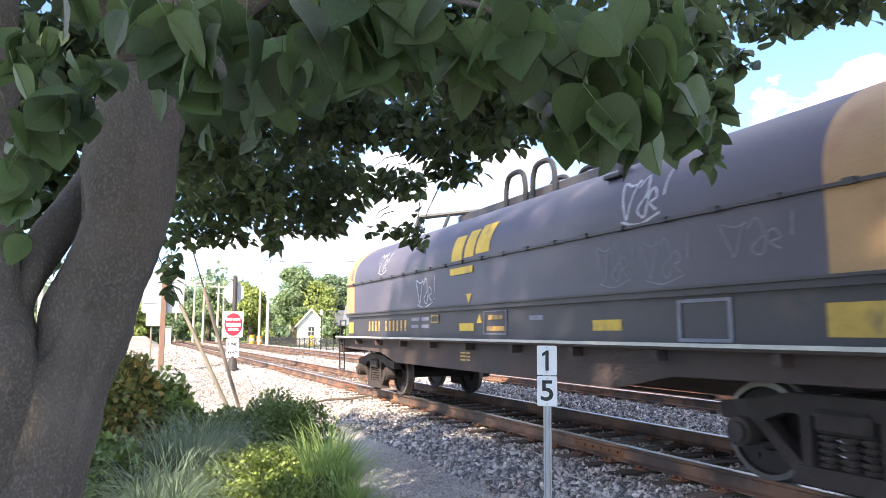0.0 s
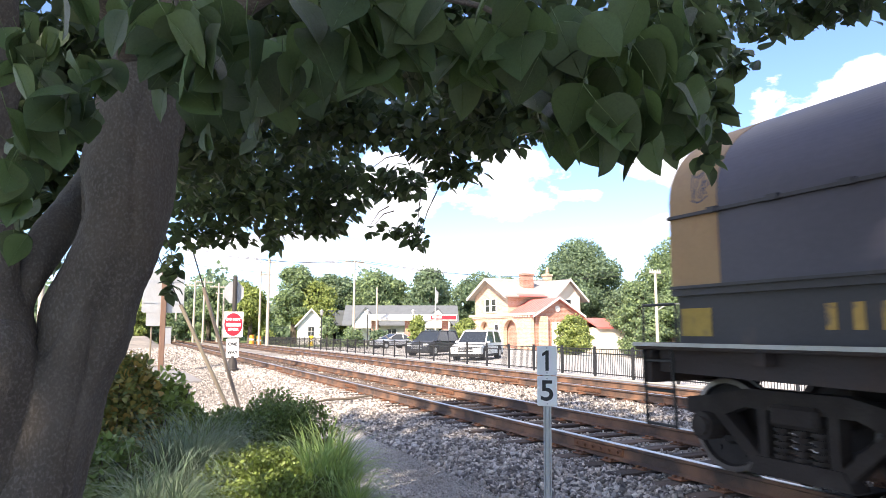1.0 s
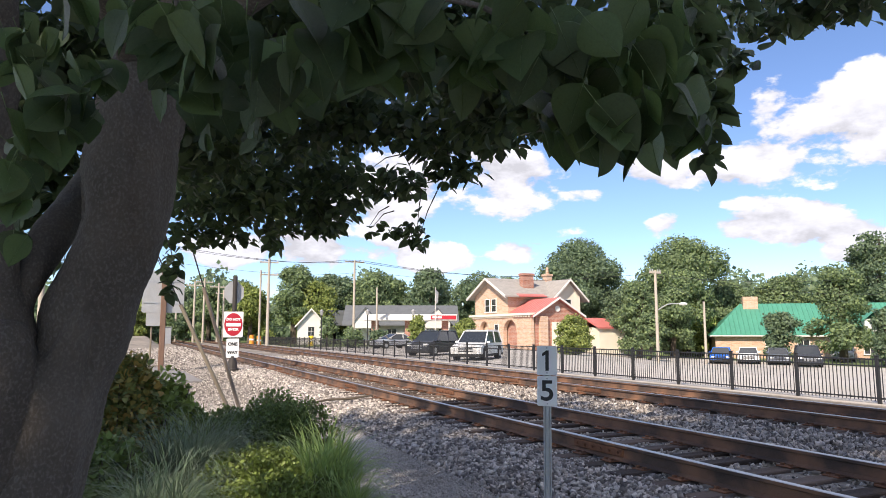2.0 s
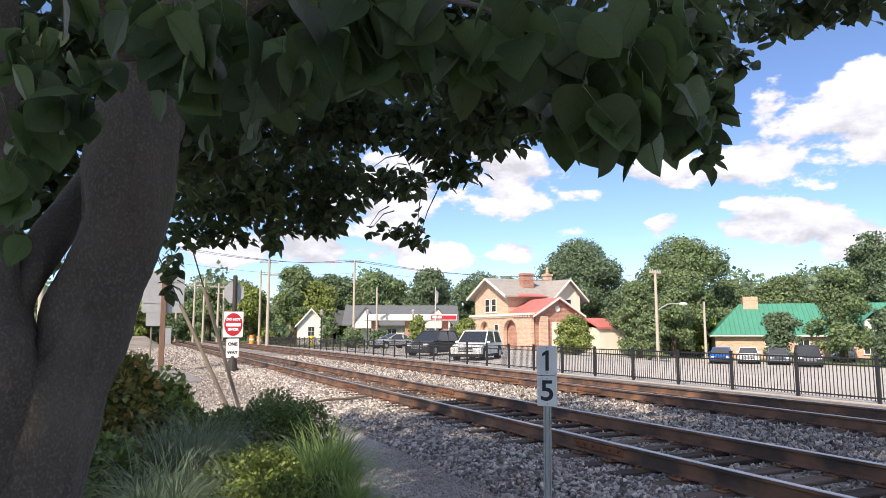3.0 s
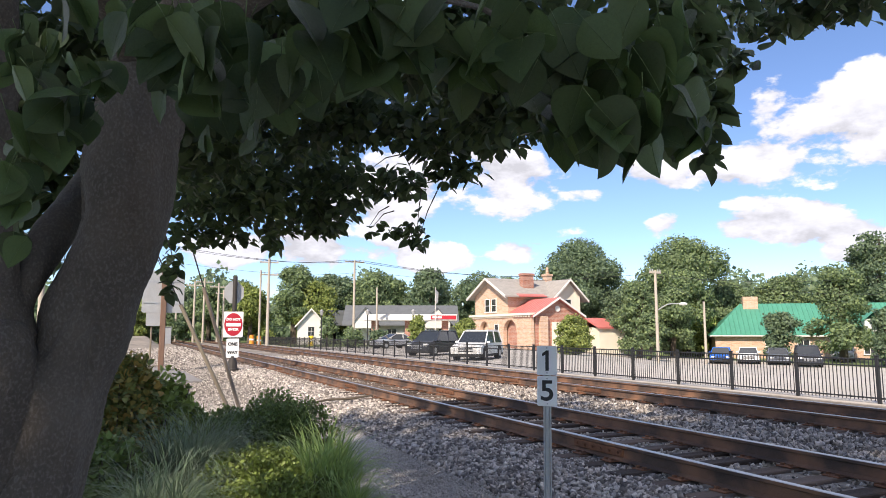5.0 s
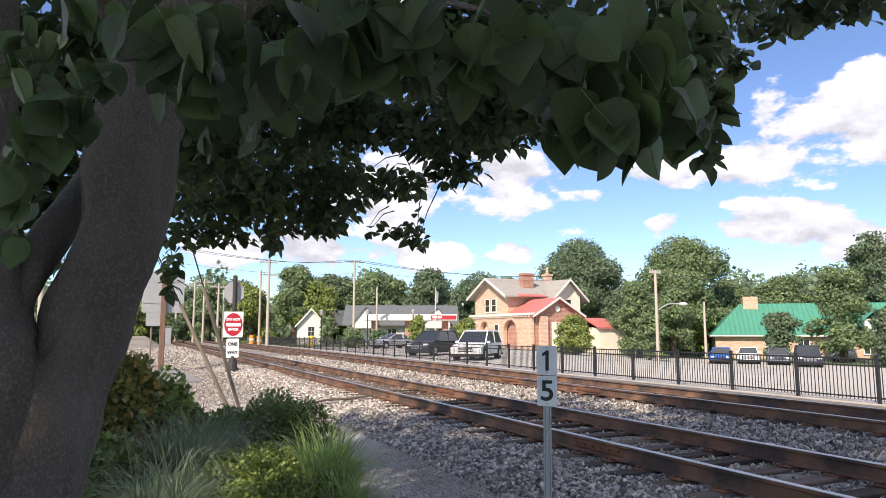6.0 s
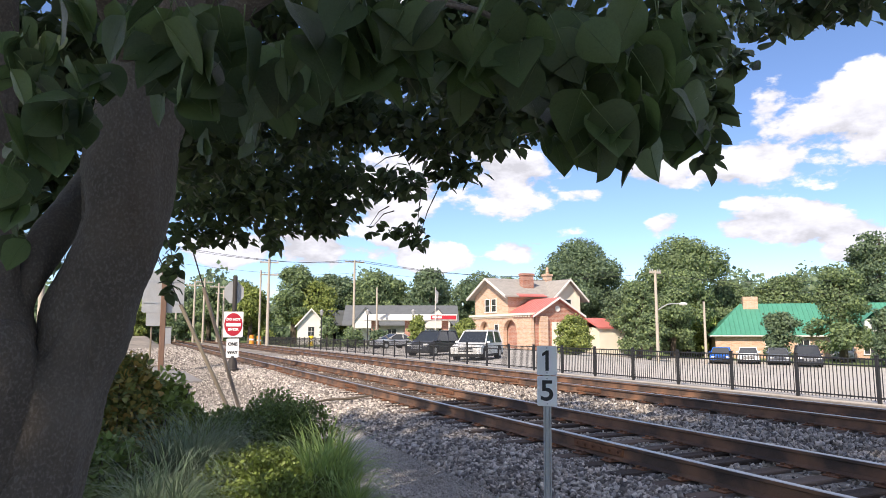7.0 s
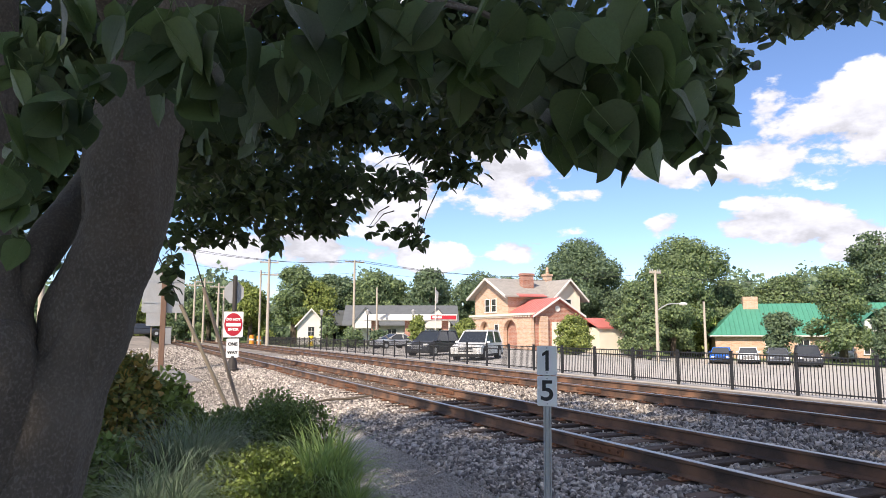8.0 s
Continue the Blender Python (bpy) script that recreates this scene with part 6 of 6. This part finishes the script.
def make_poles():
    make_pole(12.8, 71.2, 9.3, 0.17, [(8.9, 0.95), (7.6, 0.95)])
    make_pole(12.2, 72.5, 8.2, 0.12)
    p = make_pole(22.2, 71.9, 9.6, 0.15, [(9.4, 1.1)])
    make_pole(24.6, 71.2, 6.6, 0.12)
    p = make_pole(33.8, 37.5, 6.1, 0.12, [(5.95, 0.5)], "street_lamp", "grey street lamp pole beside the lot")
    lamp_arm(p, 3.6, 1.5, 0.78, -0.62)
    p = make_pole(47.8, 46.8, 4.5, 0.13)
    make_pole(-4.0, 38.1, 7.5, 0.14)
    make_pole(-5.4, 46.4, 8.5, 0.13, material="wood_dark")
    for x, y, t in ((7.6, 96, 8.4), (9.0, 98, 9.0), (10.2, 92, 8.0), (5.9, 105, 8.6), (11.8, 100, 7.6)):
        make_pole(x, y, t, 0.16, [(t - 0.5, 1.1)])
    # flag pole
    f = thing("flag_pole", Matrix.Translation((32.5, 73.1, gz(32.5, 73.1))), "white flag pole with a limp pale flag", "flag pole")
    bm = bmesh.new()
    rod(bm, (0, 0, -0.3), (0, 0, 6.9), 0.07, 0.04, seg=8)
    part("shaft", bm, M["white"], f)
    bm = bmesh.new()
    prism(bm, [(0.05, 6.6), (0.4, 6.3), (0.35, 5.2), (0.18, 4.9), (0.05, 5.2)], -0.03, 0.03, "y")
    part("flag", bm, M["sign_back"], f)
    # lamp posts along the far walk
    for x, y, t in ((17.6, 68.0, 3.9), (21.5, 65.0, 3.9), (25.4, 62.5, 3.9)):
        z = gz(x, y)
        p = thing("lamp_post", Matrix.Translation((x, y, z)), "black cast lamp post with lantern head", "lamp post", "lamp posts")
        bm = bmesh.new()
        rod(bm, (0, 0, 0), (0, 0, t - z - 0.5), 0.07, 0.05, seg=8)
        part("shaft", bm, M["fence"], p)
        bm = bmesh.new()
        rod(bm, (0, 0, t - z - 0.5), (0, 0, t - z - 0.1), 0.12, 0.2, seg=8)
        rod(bm, (0, 0, t - z - 0.1), (0, 0, t - z + 0.1), 0.22, 0.03, seg=8)
        part("lantern", bm, M["sign_back"], p)
    for k, s in enumerate((-0.9, -0.5, 0.5, 0.9)):
        cable((12.8 + s * 0.95, 71.2, 9.1), (22.2 + s * 1.1, 71.9, 9.6), 0.25)
        cable((22.2 + s * 1.1, 71.9, 9.6), (57 + s, 70, 9.5), 1.2)
        cable((-14 + s, 60, 12.5), (12.8 + s * 0.95, 71.2, 9.1), 0.8)
    cable((-14, 60, 10.3), (12.8, 71.2, 7.8), 0.6)
    cable((12.8, 71.2, 7.8), (22.2, 71.9, 8.2), 0.2)
    cable((33.8, 37.5, 6.0), (47.8, 46.8, 4.5), 0.3)
    cable((33.8, 37.5, 6.0), (60, 38, 5.0), 0.5)
    cable((33.8, 37.5, 5.7), (78, 44, 8.6), 0.9)
    cable((33.8, 37.5, 5.9), (22.2, 71.9, 8.6), 0.9)


make_poles()
# ---- signs and posts beside the track ----


def plate(bm, w, h, d=0.004, r=0.03, n=5):
    """A rounded rectangle in the XZ plane, facing -Y."""
    out = []
    for cx, cz, a0 in ((w / 2 - r, h / 2 - r, 0), (-w / 2 + r, h / 2 - r, 90), (-w / 2 + r, -h / 2 + r, 180), (w / 2 - r, -h / 2 + r, 270)):
        for k in range(n + 1):
            a = radians(a0 + 90 * k / n)
            out.append((cx + r * math.cos(a), cz + r * math.sin(a)))
    prism(bm, out, -d / 2, d / 2, "y")


UP = Matrix.Rotation(math.pi / 2, 4, "X")


def make_track_sign():
    x, y = 2.93, 4.5
    z = gz(x, y)
    s = thing("track_sign", Matrix.Translation((x, y, z)) @ Matrix.Rotation(radians(-35), 4, "Z") @ Matrix.Rotation(radians(0.6), 4, "Y"), "white numbered track sign on a steel channel post", "sign")
    bm = bmesh.new()
    prism(bm, [(-0.030, -0.012), (-0.022, -0.012), (-0.014, 0.014), (0.014, 0.014), (0.022, -0.012), (0.030, -0.012), (0.020, 0.024), (-0.020, 0.024)], -0.3, 1.62 - z, "z")
    part("post", bm, M["galv"], s, "galvanised steel channel post")
    for ch, z0, z1 in (("1", 1.437, 1.662), ("5", 1.205, 1.430)):
        bm = bmesh.new()
        plate(bm, 0.152, z1 - z0, 0.004, 0.012)
        p = part("plate", bm, M["sign_white"], s, at=Matrix.Translation((0, -0.018, (z0 + z1) / 2 - z)))
        if ch == "1":
            # a stem with a slanted flag
            bm = bmesh.new()
            prism(bm, [(0.014, -0.078), (0.014, 0.076), (-0.004, 0.076), (-0.036, 0.054), (-0.036, 0.030), (-0.012, 0.044), (-0.012, -0.078)], -0.0055, -0.0025, "y")
            part("digit", bm, M["black"], p, "black digit")
        else:
            me = text_mesh(ch, 0.215, M["black"], 0.001, 0.0035)
            for v in me.vertices:
                v.co.x *= 1.05
            part("digit", me, None, p, "black digit", at=Matrix.Translation((0, -0.004, -0.004)) @ UP)
        for zz in (0.095, -0.095):
            bm = bmesh.new()
            rod(bm, (0, -0.006, zz), (0, 0.004, zz), 0.006, seg=8)
            part("bolt", bm, M["galv"], p)


def make_no_entry():
    x, y = 3.6, 27.2
    z = gz(x, y)
    s = thing("traffic_sign", Matrix.Translation((x, y, z)) @ Matrix.Rotation(radians(-8), 4, "Z"), "square no-entry road sign with one-way plate on dark post", "road sign")
    bm = bmesh.new()
    rod(bm, (0.015, 0.115, -0.3), (0.015, 0.115, 3.9 - z), 0.085, seg=12)
    part("post", bm, M["black_iron"], s, "dark iron post")
    bm = bmesh.new()
    rod(bm, (0.015, 0.115, -0.1), (0.015, 0.115, 0.16), 0.27, 0.25, seg=14)
    rod(bm, (0.015, 0.115, 0.16), (0.015, 0.115, 0.62), 0.20, 0.13, seg=14)
    part("base", bm, M["black_iron"], s, "flared black iron post base")
    bm = bmesh.new()
    plate(bm, 0.72, 0.98, 0.01, 0.04)
    p = part("plate", bm, M["sign_white"], s, at=Matrix.Translation((0, 0, 2.04 - z)))
    bm = bmesh.new()
    rod(bm, (0, -0.004, 0), (0, -0.016, 0), 0.335, seg=40)
    for v in bm.verts:
        v.co.z *= 1.30
    part("disc", bm, M["sign_red"], p, "red disc")
    bm = bmesh.new()
    box(bm, -0.27, 0.27, -0.022, -0.014, -0.075, 0.055)
    part("bar", bm, M["sign_white"], p)
    for word, zz in (("DO NOT", 0.19), ("ENTER", -0.19)):
        part("lettering", text_mesh(word, 0.128, M["sign_white"], 0.002, 0.008), None, p, "white lettering", at=Matrix.Translation((0, -0.019, zz)) @ UP)
    bm = bmesh.new()
    plate(bm, 0.46, 0.72, 0.01, 0.03)
    q = part("plate", bm, M["sign_white"], s, at=Matrix.Translation((0.0, 0, 1.14 - z)))
    for word, zz in (("ONE", 0.15), ("WAY", -0.17)):
        part("lettering", text_mesh(word, 0.165, M["black"], 0.002, 0.009), None, q, "black lettering", at=Matrix.Translation((0, -0.008, zz)) @ UP)
    bm = bmesh.new()
    bmesh.ops.create_cone(bm, cap_ends=True, segments=8, radius1=0.46, radius2=0.46, depth=0.012, matrix=Matrix.Translation((-0.02, 0.24, 3.28 - z)) @ UP @ Matrix.Rotation(radians(22.5), 4, "Z"))
    for v in bm.verts:
        v.co.x *= 0.85
    part("octagon_plate", bm, M["sign_back"], s, "bare grey back of an octagonal sign")


def make_big_sign():
    x, y = 1.2, 30.3
    z = gz(x, y)
    s = thing("sign_back", Matrix.Translation((x, y, z)) @ Matrix.Rotation(radians(-3), 4, "Z"), "grey back of a large road sign on wooden post", "road sign")
    bm = bmesh.new()
    box(bm, -0.10, 0.12, 0.0, 0.2, -0.3, 4.3 - z, 0.02)
    part("post", bm, M["wood_dark"], s)
    bm = bmesh.new()
    plate(bm, 1.62, 1.75, 0.02, 0.08)
    part("plate", bm, M["sign_back"], s, at=Matrix.Translation((-0.02, 0.22, 3.42 - z)))
    for zz in (2.95, 3.85):
        bm = bmesh.new()
        box(bm, -0.78, 0.76, 0.19, 0.205, zz - z - 0.03, zz - z + 0.03)
        part("brace", bm, M["galv"], s)
    bm = bmesh.new()
    plate(bm, 0.72, 0.56, 0.02, 0.05)
    part("plate", bm, M["sign_back"], s, at=Matrix.Translation((-0.28, 0.22, 2.28 - z)))
    bm = bmesh.new()
    rod(bm, (-0.42, 0.3, -0.2), (-0.42, 0.3, 2.0 - z), 0.035, seg=8)
    part("marker_stake", bm, M["guard"], s)
    x, y = 4.0, 88.0
    c = thing("signal_cabinet", Matrix.Translation((x, y, gz(x, y))), "grey metal signal cabinet beside the crossing", "cabinet")
    bm = bmesh.new()
    box(bm, -0.5, 0.5, -0.4, 0.4, 0, 2.0, 0.03)
    box(bm, -0.58, 0.58, -0.48, 0.48, 2.0, 2.08, 0.02)
    part("body", bm, M["sign_back"], c)
    bm = bmesh.new()
    box(bm, -0.42, 0.42, -0.415, -0.40, 0.15, 1.85)
    part("door", bm, M["sign_back"], c)
    # asphalt apron and its bollards near the crossing
    bm = bmesh.new()
    prism(bm, [(-1.5, 24.0), (2.2, 23.4), (2.1, 29.0), (1.4, 33.0), (-1.5, 34.0)], 0.05, 0.19, "z")
    tagged(part("apron", bm, M["apron"]), "grey asphalt apron of the crossing road", "road", kind="structure")
    for k, (x, y, mt) in enumerate(((13.3, 84.0, "orange"), (14.2, 84.4, "orange"), (20.0, 82.0, "safety"))):
        z = gz(x, y)
        b = thing("barrel", Matrix.Translation((x, y, z)), "orange traffic barrel near the crossing" if mt == "orange" else "yellow warning board near the cottage", "traffic barrel")
        bm = bmesh.new()
        rod(bm, (0, 0, 0), (0, 0, 1.2), 0.32, 0.26, seg=12)
        part("body", bm, M[mt], b)
        bm = bmesh.new()
        rod(bm, (0, 0, 0.55), (0, 0, 0.75), 0.31, 0.30, seg=12)
        part("stripe", bm, M["sign_white"], b)


def make_guys():
    anchor = Vector((1.60, 10.55, 0.15))
    for k, (foot, eye, frac, r, mt) in enumerate((((1.62, 10.55, 0.12), (0.66, 10.73, 2.16), 1.0, 0.027, "wood_dark"), ((1.69, 10.54, 0.12), (0.77, 10.56, 2.99), 0.80, 0.027, "sign_back"))):
        a, b = Vector(foot), Vector(eye)
        top = a + (b - a) * 2.9
        g = thing("guy_wire", Matrix.Translation(a), "taut steel guy wire in a plastic sleeve", "guy wire", "guy wires")
        bm = bmesh.new()
        rod(bm, (0, 0, 0), top - a, 0.010, seg=6)
        part("wire", bm, M["black"], g)
        bm = bmesh.new()
        rod(bm, (b - a) * 0.05, (b - a) * frac, r, seg=10)
        part("sleeve", bm, M["guard"] if k == 0 else M["guard_grey"], g)


M["black_iron"] = mat("black_iron", (0.045, 0.038, 0.034), 0.6, 0.2, var=0.2, scale=6, fine=60, bump=0.15)
M["guard"] = mat("guard", (0.20, 0.165, 0.12), 0.6, var=0.2, scale=6, fine=60, bump=0.1)
M["guard_grey"] = mat("guard_grey", (0.19, 0.15, 0.115), 0.6, var=0.2, scale=6, fine=60, bump=0.1)
make_track_sign()
make_no_entry()
make_big_sign()
make_guys()

# ---- planting bed ----


def mound(name, label, c, radii, n, size, mt, seed, base=LEAF_V, faces=LEAF_F, droop=-0.5, lumps=9, category="shrub"):
    """A shrub: stems and leaves in uneven lumps."""
    rng = np.random.default_rng(seed)
    z = gz(c[0], c[1])
    s = thing(name, Matrix.Translation((c[0], c[1], z)), label, category)
    H = c[2] - z
    bm = bmesh.new()
    for k in range(14):
        a = rng.uniform(0, 2 * math.pi)
        rod(bm, (0.05 * math.cos(a), 0.05 * math.sin(a), -0.05), (radii[0] * 0.6 * math.cos(a), radii[1] * 0.6 * math.sin(a), H * rng.uniform(0.5, 0.85)), 0.012, 0.004, seg=5)
    tagged(part("stem_cluster", bm, M["bark"], s), kind="stuff")
    pos, nor = [], []
    for k in range(lumps):
        a, rr = rng.uniform(0, 2 * math.pi), math.sqrt(rng.random()) * 0.62
        top = H * (1 - 0.5 * rr * rr) * rng.uniform(0.86, 1.0)
        lr = np.array((radii[0] * 0.5, radii[1] * 0.5, top * 0.5))
        p, d = blob_points(rng, n // lumps, (rr * radii[0] * math.cos(a), rr * radii[1] * math.sin(a), top * 0.5), lr, 0.35)
        pos.append(p), nor.append(d)
    p, d = np.concatenate(pos), np.concatenate(nor)
    k = len(p)
    y = d * 0.8 + rng.normal(0, 0.6, (k, 3)) + np.array((0, 0, -droop))
    zz = d + rng.normal(0, 0.5, (k, 3)) + np.array((0, 0, 0.6))
    me = scatter("leaves", base, faces, p, y, zz, size * rng.uniform(0.6, 1.3, k), M[mt])
    tagged(part("leaves", me, None, s), kind="stuff")
    return s


def tuft(name, label, c, r, n, length, width, mt, seed, arch=0.55):
    """A clump of arching grass blades."""
    rng = np.random.default_rng(seed)
    z = gz(c[0], c[1])
    t = thing(name, Matrix.Translation((c[0], c[1], z)), label, "grass")
    a = rng.uniform(0, 2 * math.pi, n)
    lean = rng.random(n) ** 0.8
    V, F = [], []
    segs = 6
    ln = length * rng.uniform(0.55, 1.1, n)
    r0 = r * 0.45 * np.sqrt(rng.random(n))
    a0 = rng.uniform(0, 2 * math.pi, n)
    for i in range(n):
        ca, sa = math.cos(a[i]), math.sin(a[i])
        side = np.array((-sa, ca, 0))
        b = np.array((r0[i] * math.cos(a0[i]), r0[i] * math.sin(a0[i]), 0))
        th = 0.08 + 0.45 * lean[i]
        q = b.copy()
        base_i = len(V)
        for k in range(segs + 1):
            w = width * (1 - (k / segs) ** 2) * 0.5 + 0.0004
            V.append(q - side * w)
            V.append(q + side * w)
            step = ln[i] / segs
            q = q + step * np.array((math.sin(th) * ca, math.sin(th) * sa, math.cos(th)))
            th += arch * (0.5 + lean[i]) * (k + 1) / segs
        for k in range(segs):
            j = base_i + 2 * k
            F.append((j, j + 1, j + 3, j + 2))
    me = np_mesh("blades", np.array(V), np.array(F), M[mt])
    tagged(part("blade_mass", me, None, t), kind="stuff")
    return t


def make_bed():
    bm = bmesh.new()
    prism(bm, [(-4, 2.2), (-0.3, 3.2), (0.9, 4.6), (1.95, 5.6), (2.1, 7.0), (1.9, 8.6), (0.9, 9.4), (-4, 9.6)], 0.0, 0.17, "z")
    tagged(part("planting_bed", bm, M["soil"]), "dark soil planting bed", "soil", kind="structure")
    # fine-leaved mounded shrubs
    mound("clipped_shrub", "dense clipped mound of small dark green leaves", (1.48, 7.75, 1.17), (0.70, 0.6, 0), 24000, 0.034, "bush_dark", 1, base=CLUMP_V, faces=CLUMP_F, lumps=14)
    mound("clipped_shrub", "low mound of small yellow-green leaves", (1.05, 6.35, 0.80), (0.56, 0.5, 0), 15000, 0.033, "bush", 2, base=CLUMP_V, faces=CLUMP_F, lumps=12)
    mound("clipped_shrub", "low mound of small yellow-green leaves", (1.15, 5.75, 0.66), (0.56, 0.45, 0), 14000, 0.032, "bush", 3, base=CLUMP_V, faces=CLUMP_F, lumps=12)
    mound("clipped_shrub", "dense mound of small dark green leaves", (0.90, 7.55, 1.02), (0.56, 0.5, 0), 14000, 0.034, "bush_dark", 4, base=CLUMP_V, faces=CLUMP_F, lumps=10)
    mound("clipped_shrub", "dense mound of small dark green leaves", (0.55, 8.3, 1.02), (0.6, 0.5, 0), 4500, 0.06, "bush_dark", 5, lumps=10)
    # broad-leaved perennials by the trunk
    mound("perennial", "tall leafy perennial turning orange", (-0.08, 7.6, 1.78), (0.44, 0.42, 0), 5200, 0.07, "autumn", 6, droop=0.2, lumps=10, category="plant")
    mound("perennial", "leafy green perennial with pointed leaves", (0.30, 7.9, 1.46), (0.52, 0.45, 0), 5600, 0.07, "bush", 7, droop=0.2, lumps=10, category="plant")
    mound("perennial", "low leafy plant with orange tinged leaves", (-0.15, 5.3, 0.62), (0.36, 0.36, 0), 1800, 0.07, "autumn", 8, droop=0.2, lumps=8, category="plant")
    mound("perennial", "leafy green perennial under the tree", (-0.1, 6.4, 0.95), (0.42, 0.42, 0), 2600, 0.08, "bush_dark", 9, droop=0.2, lumps=9, category="plant")
    mound("ground_cover", "low dark green ground cover at the path", (2.0, 5.2, 0.34), (0.50, 0.4, 0), 3600, 0.05, "bush_dark", 10, droop=0.0, lumps=10, category="plant")
    mound("ground_cover", "low dark green ground cover at the path", (1.45, 5.0, 0.36), (0.45, 0.4, 0), 3000, 0.05, "bush_dark", 11, droop=0.0, lumps=10, category="plant")
    # grasses
    tuft("ornamental_grass", "arching clump of pale striped grass", (0.46, 6.65, 0), 0.46, 1900, 1.22, 0.0075, "grass_pale", 21, 0.85)
    tuft("ornamental_grass", "arching clump of pale striped grass", (0.74, 7.0, 0), 0.40, 1500, 1.15, 0.0075, "grass_pale", 22, 0.85)
    tuft("ornamental_grass", "arching clump of pale striped grass", (0.25, 5.55, 0), 0.40, 1400, 1.0, 0.0075, "grass_pale", 23, 0.85)
    tuft("ornamental_grass", "bright green upright grass clump at the bed's edge", (1.62, 6.1, 0), 0.38, 620, 0.90, 0.019, "grass", 24, 0.5)
    tuft("ornamental_grass", "bright green upright grass clump at the bed's edge", (1.78, 6.6, 0), 0.32, 460, 0.95, 0.018, "grass", 25, 0.45)
    tuft("ornamental_grass", "bright green upright grass clump at the bed's edge", (1.68, 5.55, 0), 0.28, 360, 0.66, 0.016, "grass", 26, 0.6)
    tuft("dry_stalks", "dark dry upright stalks", (1.82, 7.3, 0), 0.26, 70, 0.95, 0.012, "autumn", 27, 0.25)
    # a fallen stick on the gravel
    x, y = 4.0, 14.0
    st = thing("fallen_stick", Matrix.Translation((x, y, gz(x, y) + 0.05)), "dry fallen stick lying on the gravel", "stick")
    bm = bmesh.new()
    tube(bm, [(-0.7, -0.1, 0.0), (-0.2, 0.02, 0.05), (0.3, 0.0, 0.06), (0.8, 0.12, 0.10)], [0.012, 0.025, 0.03, 0.018], 7, 0.2, 3)
    part("stem", bm, M["bark_far"], st)


make_bed()

# ---- what moves ----


def motions():
    walk(CAR, [(k * 0.25, Matrix.Translation((5.853, car_y(k * 0.25), RAIL_TOP))) for k in range(33)])
    for ws, q in WHEELS:
        walk(ws, [(k / 30, Matrix.Translation((0, q, 0.418)) @ Matrix.Rotation(CAR_SPEED * k / 30 / 0.418, 4, "X")) for k in range(241)])

    walk(CROSSING_CAR, [(k * 0.5, Matrix.Translation((1.35 - 8.3 * (8 - k * 0.5), CROSS_Y, CROSS_Z))) for k in range(17)])
    # the near branch sinks a little in the breeze
    walk(BRANCH, [(t, Matrix.Translation((-0.3 * k, 0.12 * k, -1.0 * k))) for t, k in ((0, 0), (1.5, 0.0), (3.0, 0.002), (4.5, 0.002), (5.2, 0.006), (6.0, 0.010), (6.5, 0.014), (7.0, 0.013), (7.5, 0.015), (8.0, 0.014))])


motions()
